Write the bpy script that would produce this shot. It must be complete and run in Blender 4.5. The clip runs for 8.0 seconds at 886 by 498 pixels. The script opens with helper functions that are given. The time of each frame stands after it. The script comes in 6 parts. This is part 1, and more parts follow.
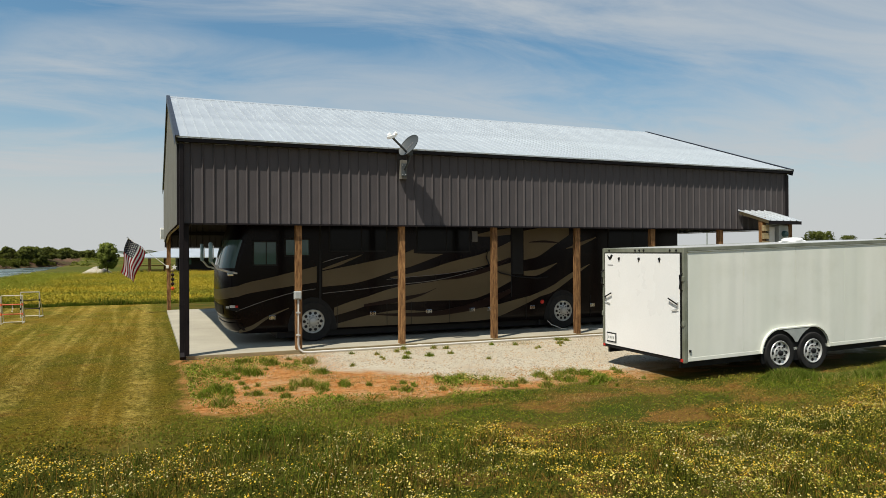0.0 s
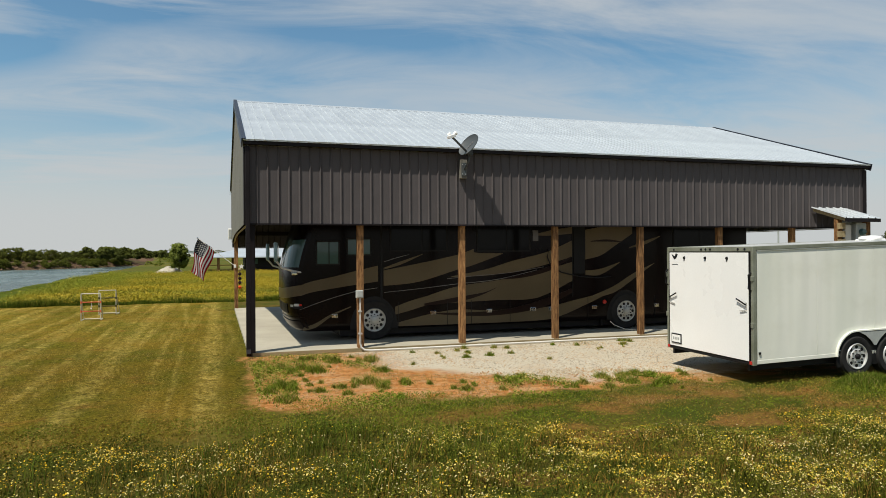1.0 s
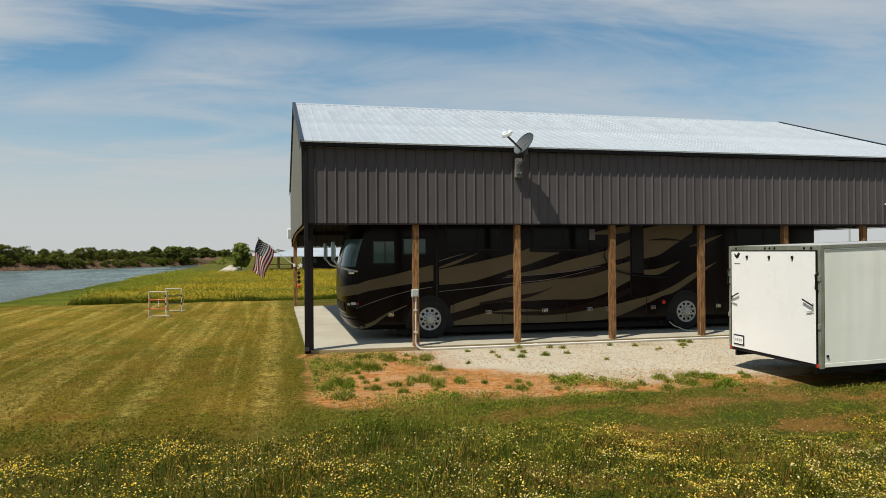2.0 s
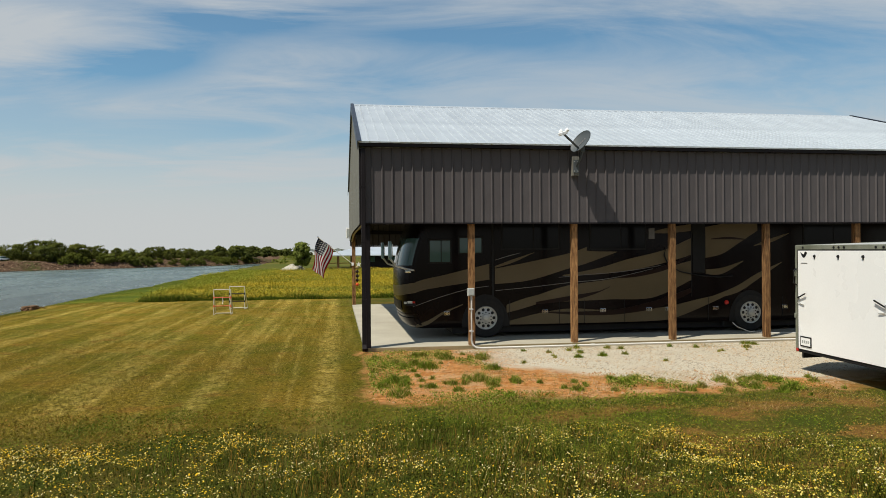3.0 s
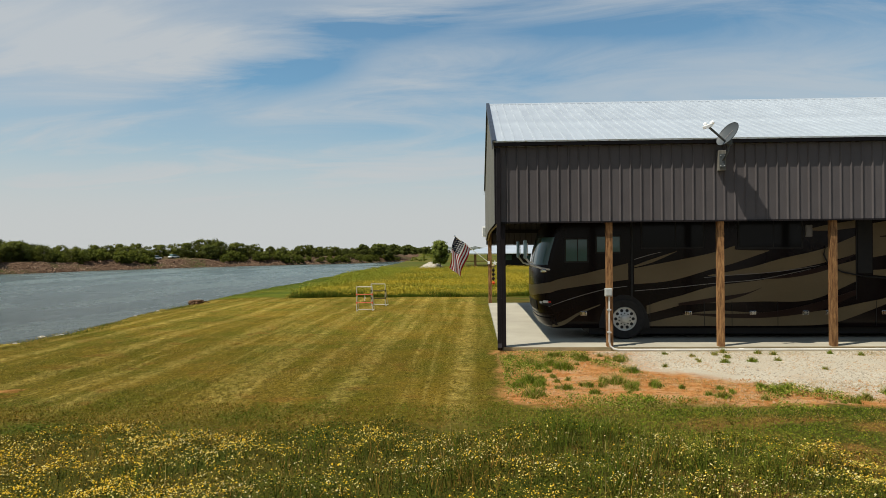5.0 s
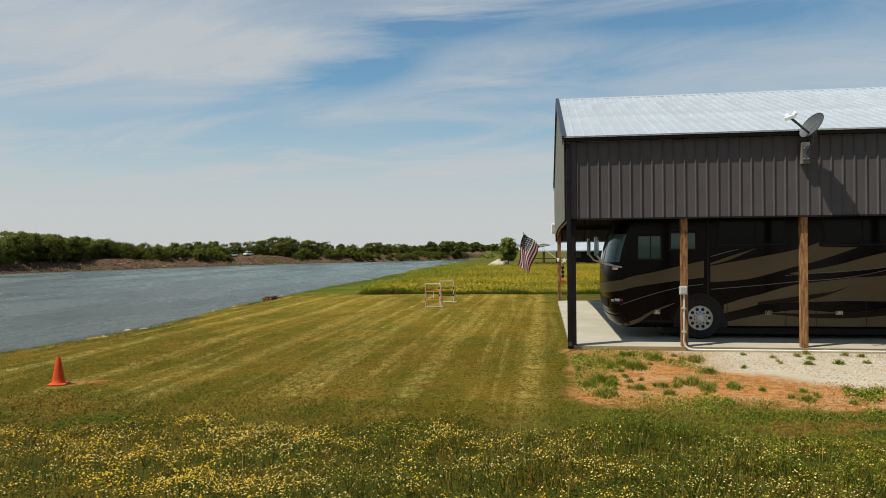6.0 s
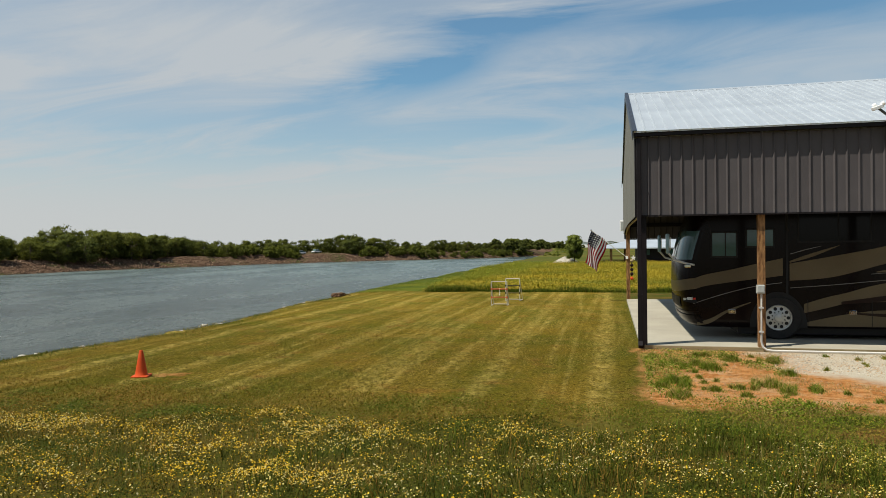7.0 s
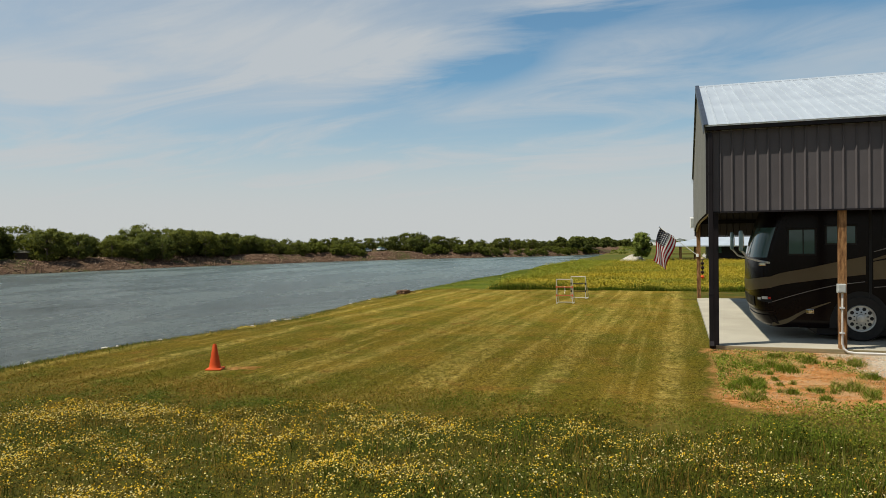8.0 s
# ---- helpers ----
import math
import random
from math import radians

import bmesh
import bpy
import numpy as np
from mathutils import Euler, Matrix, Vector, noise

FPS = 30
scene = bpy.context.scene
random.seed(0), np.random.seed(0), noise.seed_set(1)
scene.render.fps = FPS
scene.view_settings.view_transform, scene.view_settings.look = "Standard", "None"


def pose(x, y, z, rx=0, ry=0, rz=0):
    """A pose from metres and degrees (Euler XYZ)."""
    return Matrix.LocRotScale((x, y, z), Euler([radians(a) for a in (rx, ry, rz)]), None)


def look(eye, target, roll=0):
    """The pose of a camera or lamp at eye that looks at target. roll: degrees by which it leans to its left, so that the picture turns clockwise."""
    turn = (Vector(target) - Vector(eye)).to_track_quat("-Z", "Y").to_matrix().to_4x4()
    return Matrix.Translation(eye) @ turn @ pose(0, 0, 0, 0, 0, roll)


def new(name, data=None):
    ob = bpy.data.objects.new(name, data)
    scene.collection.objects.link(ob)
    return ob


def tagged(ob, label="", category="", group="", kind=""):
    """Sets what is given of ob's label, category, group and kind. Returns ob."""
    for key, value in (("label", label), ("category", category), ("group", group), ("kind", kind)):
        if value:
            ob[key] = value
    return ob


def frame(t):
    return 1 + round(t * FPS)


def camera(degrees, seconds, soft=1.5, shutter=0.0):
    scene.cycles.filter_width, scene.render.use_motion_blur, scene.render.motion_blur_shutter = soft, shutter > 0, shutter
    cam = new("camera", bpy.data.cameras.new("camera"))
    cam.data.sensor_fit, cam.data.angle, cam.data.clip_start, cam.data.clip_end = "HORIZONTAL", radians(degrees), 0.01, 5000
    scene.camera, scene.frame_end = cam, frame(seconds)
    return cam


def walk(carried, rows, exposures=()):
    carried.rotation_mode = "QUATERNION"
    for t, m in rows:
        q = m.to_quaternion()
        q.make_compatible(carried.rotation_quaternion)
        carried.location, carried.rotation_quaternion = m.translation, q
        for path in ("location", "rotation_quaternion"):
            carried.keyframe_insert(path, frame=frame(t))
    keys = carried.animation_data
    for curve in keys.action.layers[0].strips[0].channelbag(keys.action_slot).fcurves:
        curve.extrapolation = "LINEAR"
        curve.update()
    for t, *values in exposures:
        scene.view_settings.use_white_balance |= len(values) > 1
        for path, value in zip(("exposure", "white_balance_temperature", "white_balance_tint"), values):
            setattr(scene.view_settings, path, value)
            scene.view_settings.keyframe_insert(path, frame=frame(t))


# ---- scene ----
FOV = 64.14
cam = camera(FOV, 8.0, soft=0.55)
# seconds, x, y, z, yaw, pitch, roll: a hovering camera that turns on the spot
PATH = [
    (0.0, -0.666, -15.751, 2.212, -22.68, 0.18, 0.25),
    (0.5, -0.659, -15.753, 2.206, -20.22, 0.17, 0.29),
    (1.0, -0.654, -15.761, 2.207, -17.76, 0.17, 0.34),
    (1.5, -0.647, -15.770, 2.208, -15.41, 0.15, 0.38),
    (3.0, -0.600, -15.830, 2.208, -8.54, 0.09, 0.40),
    (3.5, -0.582, -15.856, 2.210, -5.75, 0.06, 0.41),
    (4.0, -0.567, -15.871, 2.222, -2.96, 0.05, 0.43),
    (4.5, -0.559, -15.864, 2.241, -0.23, 0.02, 0.46),
    (6.0, -0.585, -15.823, 2.235, 8.02, -0.17, 0.53),
    (6.5, -0.624, -15.814, 2.250, 10.65, -0.27, 0.58),
    (7.0, -0.642, -15.823, 2.235, 13.24, -0.32, 0.61),
    (7.5, -0.645, -15.826, 2.238, 15.88, -0.38, 0.62),
    (8.0, -0.654, -15.824, 2.224, 18.42, -0.44, 0.62),
]
EXPOSURE = 0.17
walk(cam, [(t, pose(x, y, z, 90 + p, r, w)) for t, x, y, z, w, p, r in PATH], exposures=[(0.0, EXPOSURE), (8.0, EXPOSURE)])

# ---------------------------------------------------------------- node shorthand
class Nodes:
    """Short names for the nodes of one tree."""

    def __init__(self, tree):
        self.t = tree

    def add(self, kind):
        return self.t.nodes.new(kind)

    def put(self, socket, value):
        if isinstance(value, bpy.types.NodeSocket):
            self.t.links.new(value, socket)
        elif isinstance(value, (tuple, list)) and len(value) == 3 and len(socket.default_value) == 4:
            socket.default_value = (*value, 1.0)
        else:
            socket.default_value = value

    def math(self, op, a, b=0.0, clamp=False):
        n = self.add("ShaderNodeMath")
        n.operation, n.use_clamp = op, clamp
        self.put(n.inputs[0], a), self.put(n.inputs[1], b)
        return n.outputs[0]

    def vmath(self, op, a, b):
        n = self.add("ShaderNodeVectorMath")
        n.operation = op
        self.put(n.inputs[0], a), self.put(n.inputs[1], b)
        return n.outputs[0]

    def noise(self, vec, scale, detail=3.0, rough=0.55, warp=0.0):
        n = self.add("ShaderNodeTexNoise")
        if vec is not None:
            self.put(n.inputs["Vector"], vec)
        n.inputs["Scale"].default_value, n.inputs["Detail"].default_value = scale, detail
        n.inputs["Roughness"].default_value, n.inputs["Distortion"].default_value = rough, warp
        return n.outputs["Fac"]

    def span(self, v, a, b, c=0.0, d=1.0, smooth=True):
        n = self.add("ShaderNodeMapRange")
        n.interpolation_type = "SMOOTHSTEP" if smooth else "LINEAR"
        for i, w in enumerate((v, a, b, c, d)):
            self.put(n.inputs[i], w)
        return n.outputs[0]

    def mix(self, fac, a, b, blend="MIX"):
        n = self.add("ShaderNodeMix")
        n.data_type, n.blend_type = "RGBA", blend
        self.put(n.inputs[0], fac), self.put(n.inputs[6], a), self.put(n.inputs[7], b)
        return n.outputs[2]

    def split(self, vec):
        n = self.add("ShaderNodeSeparateXYZ")
        self.put(n.inputs[0], vec)
        return n.outputs

    def pos(self):
        return self.add("ShaderNodeNewGeometry").outputs["Position"]

    def obj(self):
        return self.add("ShaderNodeTexCoord").outputs["Object"]

    def scaled(self, vec, sx, sy, sz):
        return self.vmath("MULTIPLY", vec, (sx, sy, sz))

    def bump(self, height, strength, distance=0.01):
        n = self.add("ShaderNodeBump")
        n.inputs["Strength"].default_value, n.inputs["Distance"].default_value = strength, distance
        self.put(n.inputs["Height"], height)
        return n.outputs[0]


def shader(name):
    m = bpy.data.materials.new(name)
    m.use_nodes = True
    n = Nodes(m.node_tree)
    return m, n, m.node_tree.nodes["Principled BSDF"]


def surface(name, a, b, scale=6.0, rough=0.6, metal=0.0, fine=60.0, bump=0.1, vary=0.12, stretch=(1, 1, 1), coat=0.0, rough_vary=0.12, spec=0.5, dirt=None):
    """A two-scale surface: broad blotches from colour a to b, fine grain in value and relief, an own tone for each object."""
    m, n, p = shader(name)
    v = n.scaled(n.obj(), *stretch)
    broad, grain = n.noise(v, scale, 4), n.noise(v, fine, 3)
    c = n.mix(n.span(broad, 0.3, 0.7), a, b)
    tone = n.math("ADD", n.math("MULTIPLY", n.add("ShaderNodeObjectInfo").outputs["Random"], vary), 1.0 - vary / 2)
    grainy = n.math("MULTIPLY", tone, n.span(grain, 0.2, 0.8, 1 - vary, 1 + vary, False))
    c = n.mix(1.0, c, grainy, "MULTIPLY")
    if dirt:
        c = n.mix(n.math("MULTIPLY", n.span(n.noise(v, scale * 0.37, 5, 0.7), 0.52, 0.75), dirt[1]), c, dirt[0])
    n.put(p.inputs["Base Color"], c)
    n.put(p.inputs["Roughness"], n.span(broad, 0.2, 0.8, max(rough - rough_vary, 0.02), min(rough + rough_vary, 1.0), False))
    p.inputs["Metallic"].default_value, p.inputs["Coat Weight"].default_value = metal, coat
    p.inputs["Specular IOR Level"].default_value = spec
    if bump:
        n.put(p.inputs["Normal"], n.bump(n.math("ADD", grain, n.math("MULTIPLY", broad, 0.6)), bump))
    return m


# ---------------------------------------------------------------- world and sun
SUN_WAY = Vector((1.61, 1.0, -3.5)).normalized()       # the way the sunlight travels
SUN_UP = math.asin(-SUN_WAY.z)
SUN_TURN = math.atan2(-SUN_WAY.x, -SUN_WAY.y)           # clockwise from north (+y)

world = bpy.data.worlds.new("world")
scene.world = world
world.use_nodes = True
wn = Nodes(world.node_tree)
bg = world.node_tree.nodes["Background"]
sky = wn.add("ShaderNodeTexSky")
sky.sky_type, sky.sun_disc, sky.sun_elevation, sky.sun_rotation = "NISHITA", False, SUN_UP, SUN_TURN
sky.altitude, sky.air_density, sky.dust_density, sky.ozone_density = 100.0, 1.0, 0.8, 2.0
way = wn.add("ShaderNodeTexCoord").outputs["Generated"]
wx, wy, wz = wn.split(way)
# thin cirrus over a hazy horizon; turn and height of a direction in degrees, turn counted leftwards from +y
turn = wn.math("MULTIPLY", wn.math("ARCTAN2", wn.math("MULTIPLY", wx, -1.0), wy), 57.2958)
rise = wn.math("MULTIPLY", wn.math("ARCSINE", wz), 57.2958)
up = wn.math("ADD", wn.math("MAXIMUM", wz, 0.0), 0.16)
flat = wn.add("ShaderNodeCombineXYZ")
wn.put(flat.inputs[0], wn.math("DIVIDE", wx, up)), wn.put(flat.inputs[1], wn.math("DIVIDE", wy, up))
layer = wn.add("ShaderNodeMapping")
layer.inputs["Rotation"].default_value, layer.inputs["Scale"].default_value = (0, 0, radians(24)), (0.6, 1.5, 1.0)
layer.inputs["Location"].default_value = (3.4, 1.2, 0)
wn.put(layer.inputs["Vector"], flat.outputs[0])
wisps = wn.noise(layer.outputs[0], 1.5, 9, 0.62, 0.9)
sheets = wn.noise(layer.outputs[0], 0.45, 4, 0.5, 0.3)
ragged = wn.math("MULTIPLY", wn.math("SUBTRACT", wisps, 0.5), 9.0)
cover = wn.math("ADD", wn.math("MULTIPLY", wisps, 1.1), wn.math("MULTIPLY", sheets, 0.9))
cover = wn.span(cover, 0.74, 1.22, 0.40, 0.97)
# turn, height, half-length, half-depth, slope, amount: gaps (-) and thick streaks (+) in the veil
for t0, h0, sl, sd, tilt, amount in ((13.6, 14.2, 3.9, 1.25, -0.24, -0.85), (21.0, 12.0, 4.0, 1.2, -0.3, -0.30), (24.0, 8.5, 9.0, 1.3, -0.08, -0.08), (4.0, 9.5, 7.0, 1.2, 0.1, -0.14), (7.0, 17.4, 6.0, 0.9, -0.10, -0.45), (-10.0, 17.0, 12.0, 1.1, 0.05, -0.50), (-38.0, 13.5, 12.0, 3.0, 0.0, -0.30), (-16.0, 12.5, 15.0, 3.5, 0.0, -0.28), (-3.0, 13.0, 5.0, 1.6, 0.05, -0.20),
                                     (24.0, 13.5, 7.0, 2.2, -0.12, 0.35), (6.0, 19.2, 5.0, 0.8, -0.08, 0.45), (-25.0, 12.6, 6.0, 1.0, 0.04, 0.16), (33.0, 16.0, 7.0, 2.0, -0.1, 0.30), (48.0, 12.0, 4.0, 1.0, 0.0, 0.35)):
    dt = wn.math("ADD", wn.math("SUBTRACT", turn, t0), wn.math("MULTIPLY", ragged, 0.6))
    dh = wn.math("ADD", wn.math("SUBTRACT", wn.math("SUBTRACT", rise, h0), wn.math("MULTIPLY", dt, tilt)), wn.math("MULTIPLY", ragged, 0.35))
    q = wn.math("ADD", wn.math("POWER", wn.math("DIVIDE", dt, sl), 2.0), wn.math("POWER", wn.math("DIVIDE", dh, sd), 2.0))
    cover = wn.math("ADD", cover, wn.math("MULTIPLY", wn.math("POWER", 2.718, wn.math("MULTIPLY", q, -0.5)), amount))
cover = wn.math("MINIMUM", wn.math("MAXIMUM", cover, 0.0), 0.95)
cover = wn.math("MULTIPLY", cover, wn.span(rise, 21.0, 40.0, 1.0, 0.12))
haze = wn.span(rise, 2.0, 13.0, 0.97, 0.0)
cover = wn.math("MAXIMUM", cover, haze)
veil = wn.mix(wn.span(rise, 0.0, 12.0), (6.05, 6.25, 6.25), (5.55, 5.95, 6.25))
wn.put(bg.inputs["Color"], wn.mix(cover, wn.mix(1.0, sky.outputs[0], (0.89, 1.18, 1.17), "MULTIPLY"), veil))
bg.inputs["Strength"].default_value = 0.082

sun = new("sun", bpy.data.lights.new("sun", "SUN"))
sun.data.energy, sun.data.angle, sun.data.color = 5.0, radians(0.6), (1.0, 0.94, 0.82)
sun.matrix_world = look(-SUN_WAY * 100, (0, 0, 0))


# ---------------------------------------------------------------- mesh shorthand
class Geo:
    """Gathers simple solids into one mesh."""

    def __init__(self):
        self.v, self.f = [], []

    def add(self, verts, faces, m=None):
        k = len(self.v)
        self.v += [tuple(m @ Vector(p)) if m else tuple(p) for p in verts]
        self.f += [tuple(i + k for i in face) for face in faces]
        return self

    def box(self, x0, x1, y0, y1, z0, z1, m=None, bevel=0.0):
        if not bevel:
            v = [(x, y, z) for z in (z0, z1) for y in (y0, y1) for x in (x0, x1)]
            return self.add(v, [(0, 2, 3, 1), (4, 5, 7, 6), (0, 1, 5, 4), (2, 6, 7, 3), (0, 4, 6, 2), (1, 3, 7, 5)], m)
        bm = bmesh.new()
        bmesh.ops.create_cube(bm, size=1, matrix=Matrix.LocRotScale(((x0 + x1) / 2, (y0 + y1) / 2, (z0 + z1) / 2), None, (x1 - x0, y1 - y0, z1 - z0)))
        bmesh.ops.bevel(bm, geom=list(bm.edges), offset=bevel, segments=2, affect="EDGES", profile=0.5)
        bm.verts.index_update()
        self.add([p.co for p in bm.verts], [[p.index for p in f.verts] for f in bm.faces], m)
        bm.free()
        return self

    def lathe(self, rings, sides=16, m=None, closed=True):
        """Rings of (radius, height) about z."""
        v = [(r * math.cos(2 * math.pi * i / sides), r * math.sin(2 * math.pi * i / sides), z) for r, z in rings for i in range(sides)]
        f = [(a * sides + i, a * sides + (i + 1) % sides, (a + 1) * sides + (i + 1) % sides, (a + 1) * sides + i) for a in range(len(rings) - 1) for i in range(sides)]
        if closed:
            f += [tuple(range(sides))[::-1], tuple((len(rings) - 1) * sides + i for i in range(sides))]
        return self.add(v, f, m)

    def rod(self, a, b, r, sides=8, r2=None):
        a, b = Vector(a), Vector(b)
        m = Matrix.Translation(a) @ (b - a).to_track_quat("Z", "Y").to_matrix().to_4x4()
        return self.lathe([(r, 0), (r if r2 is None else r2, (b - a).length)], sides, m)

    def beam(self, a, b, w, h):
        """A squared timber from a to b, w wide and h high."""
        a, b = Vector(a), Vector(b)
        m = Matrix.Translation(a) @ (b - a).to_track_quat("X", "Z").to_matrix().to_4x4()
        return self.box(0, (b - a).length, -w / 2, w / 2, -h / 2, h / 2, m)

    def tube(self, points, r, sides=8):
        points = [Vector(p) for p in points]
        rings = []
        for i, p in enumerate(points):
            d = (points[min(i + 1, len(points) - 1)] - points[max(i - 1, 0)]).normalized()
            q = d.to_track_quat("Z", "Y")
            rings.append([p + q @ Vector((r * math.cos(2 * math.pi * k / sides), r * math.sin(2 * math.pi * k / sides), 0)) for k in range(sides)])
        v = [p for ring in rings for p in ring]
        f = [(a * sides + k, a * sides + (k + 1) % sides, (a + 1) * sides + (k + 1) % sides, (a + 1) * sides + k) for a in range(len(rings) - 1) for k in range(sides)]
        f += [tuple(range(sides))[::-1], tuple((len(rings) - 1) * sides + k for k in range(sides))]
        return self.add(v, f)

    def slab(self, outline, y0, y1):
        """An outline of (x, z) given depth from y0 to y1."""
        n = len(outline)
        v = [(x, y0, z) for x, z in outline] + [(x, y1, z) for x, z in outline]
        return self.add(v, [tuple(range(n)), tuple(range(2 * n - 1, n - 1, -1))] + [(i, n + i, n + (i + 1) % n, (i + 1) % n) for i in range(n)])

    def mesh(self, name, mat, smooth=False, angle=None):
        me = bpy.data.meshes.new(name)
        me.from_pydata(self.v, [], self.f)
        bm = bmesh.new()
        bm.from_mesh(me)
        bmesh.ops.recalc_face_normals(bm, faces=bm.faces)
        if angle:
            for e in bm.edges:
                e.smooth = e.is_manifold and e.calc_face_angle(0) < radians(angle)
            for fc in bm.faces:
                fc.smooth = True
        elif smooth:
            for fc in bm.faces:
                fc.smooth = True
        bm.to_mesh(me)
        bm.free()
        me.materials.append(mat)
        return me


def part(name, geo, mat, parent, label="", angle=None, at=None):
    ob = new(name, geo if isinstance(geo, bpy.types.Mesh) else geo.mesh(name, mat, angle=angle))
    ob.parent = parent
    if at is not None:
        ob.matrix_basis = at
    return tagged(ob, label)


def thing(name, label, category, m=None, group="", kind=""):
    ob = new(name)
    ob.empty_display_size = 0.2
    if m is not None:
        ob.matrix_basis = m
    return tagged(ob, label, category, group, kind)


def solid(name, geo, mat, label, category, m=None, group="", kind="", angle=None):
    ob = new(name, geo if isinstance(geo, bpy.types.Mesh) else geo.mesh(name, mat, angle=angle))
    if m is not None:
        ob.matrix_basis = m
    return tagged(ob, label, category, group, kind)


def raw_mesh(name, verts, faces, mat):
    """A large mesh from arrays: verts (n, 3), faces (m, k)."""
    verts, faces = np.asarray(verts, np.float32), np.asarray(faces, np.int32)
    me = bpy.data.meshes.new(name)
    me.vertices.add(len(verts)), me.loops.add(faces.size), me.polygons.add(len(faces))
    me.vertices.foreach_set("co", verts.ravel())
    me.loops.foreach_set("vertex_index", faces.ravel())
    me.polygons.foreach_set("loop_start", np.arange(0, faces.size, faces.shape[1], dtype=np.int32))
    me.update(calc_edges=True)
    me.materials.append(mat)
    return me


# ---------------------------------------------------------------- materials
M_SIDING = surface("brown_steel_siding", (0.076, 0.068, 0.069), (0.090, 0.081, 0.082), 1.2, 0.6, 0.0, 30, 0.02, 0.05, spec=0.12, dirt=((0.080, 0.069, 0.060), 0.35))
# Lighter copy of the siding: sun and sky sheen on the gable put into colour.
M_GABLE = surface("sunlit_gable_siding", (0.160, 0.160, 0.142), (0.182, 0.182, 0.162), 1.2, 0.6, 0.0, 30, 0.02, 0.05, spec=0.2)
M_TRIM = surface("dark_steel_trim", (0.010, 0.008, 0.009), (0.014, 0.011, 0.012), 2.0, 0.5, 0.0, 40, 0.02, 0.06, spec=0.15)
M_RAKE = surface("slate_steel_trim", (0.020, 0.024, 0.034), (0.028, 0.033, 0.045), 2.0, 0.45, 0.0, 40, 0.02, 0.06)
M_ROOF = surface("galvalume_roof", (0.50, 0.535, 0.56), (0.56, 0.60, 0.625), 0.8, 0.36, 0.4, 24, 0.0, 0.05, rough_vary=0.08)
M_POST = surface("weathered_post_wood", (0.11, 0.048, 0.018), (0.33, 0.18, 0.075), 8.0, 0.85, 0.0, 40, 0.8, 0.4, (3, 3, 0.5), dirt=((0.060, 0.034, 0.018), 0.95), spec=0.2)
M_LUMBER = surface("treated_lumber", (0.24, 0.18, 0.09), (0.33, 0.26, 0.14), 4.0, 0.8, 0.0, 50, 0.4, 0.2, (0.4, 4, 4), dirt=((0.20, 0.17, 0.09), 0.7))
M_GREYWOOD = surface("grey_weathered_wood", (0.10, 0.095, 0.08), (0.17, 0.16, 0.135), 5.0, 0.9, 0.0, 40, 0.4, 0.2, (3, 3, 0.4))
M_BEAM = surface("old_truss_timber", (0.10, 0.075, 0.045), (0.14, 0.10, 0.06), 4.0, 0.85, 0.0, 50, 0.3, 0.2)
M_CONCRETE = surface("pale_concrete", (0.30, 0.275, 0.215), (0.375, 0.345, 0.27), 0.7, 0.85, 0.0, 35, 0.25, 0.08, dirt=((0.24, 0.21, 0.16), 0.6))
M_PVC = surface("grey_white_conduit", (0.52, 0.50, 0.46), (0.60, 0.58, 0.53), 3.0, 0.5, 0.0, 60, 0.05, 0.08)
M_WHITE = surface("white_gloss_paint", (0.82, 0.82, 0.80), (0.85, 0.85, 0.83), 1.0, 0.3, 0.0, 30, 0.02, 0.03, dirt=((0.70, 0.69, 0.64), 0.25))
M_ALU = surface("brushed_aluminium", (0.52, 0.52, 0.50), (0.60, 0.60, 0.58), 2.0, 0.4, 0.35, 60, 0.05, 0.08)
M_CHROME = surface("chrome", (0.75, 0.75, 0.75), (0.8, 0.8, 0.8), 2.0, 0.14, 1.0, 30, 0.0, 0.04, rough_vary=0.05)
M_BLACK = surface("black_plastic", (0.007, 0.007, 0.008), (0.011, 0.011, 0.011), 6.0, 0.55, 0.0, 60, 0.1, 0.1, spec=0.2)
M_RUBBER = surface("tyre_rubber", (0.014, 0.014, 0.014), (0.024, 0.023, 0.022), 8.0, 0.85, 0.0, 60, 0.2, 0.15, spec=0.2)
M_GREYBOX = surface("grey_electric_enclosure", (0.30, 0.32, 0.31), (0.38, 0.40, 0.38), 4.0, 0.55, 0.0, 40, 0.1, 0.08)
M_POSTALU = surface("dull_grimy_aluminium", (0.15, 0.16, 0.115), (0.24, 0.25, 0.20), 2.5, 0.5, 0.2, 40, 0.1, 0.10)
M_DISH = surface("grey_dish_paint", (0.044, 0.052, 0.055), (0.056, 0.065, 0.069), 2.0, 0.6, 0.0, 40, 0.03, 0.05)
M_COACH = surface("dark_brown_coach_paint", (0.0042, 0.0022, 0.0024), (0.0062, 0.0034, 0.0034), 0.6, 0.22, 0.0, 30, 0.0, 0.05, spec=0.14, coat=0.0, rough_vary=0.04)
M_TAN = surface("tan_coach_paint", (0.096, 0.073, 0.042), (0.122, 0.094, 0.054), 0.7, 0.3, 0.0, 30, 0.0, 0.05, spec=0.15, coat=0.0, rough_vary=0.04)
M_STREAK = surface("maroon_coach_paint", (0.012, 0.005, 0.004), (0.016, 0.007, 0.005), 0.7, 0.3, 0.0, 30, 0.0, 0.05, spec=0.15, coat=0.0, rough_vary=0.04)
M_SILVER = surface("silver_pinstripe", (0.11, 0.10, 0.095), (0.15, 0.14, 0.13), 2.0, 0.35, 0.2, 30, 0.0, 0.05)
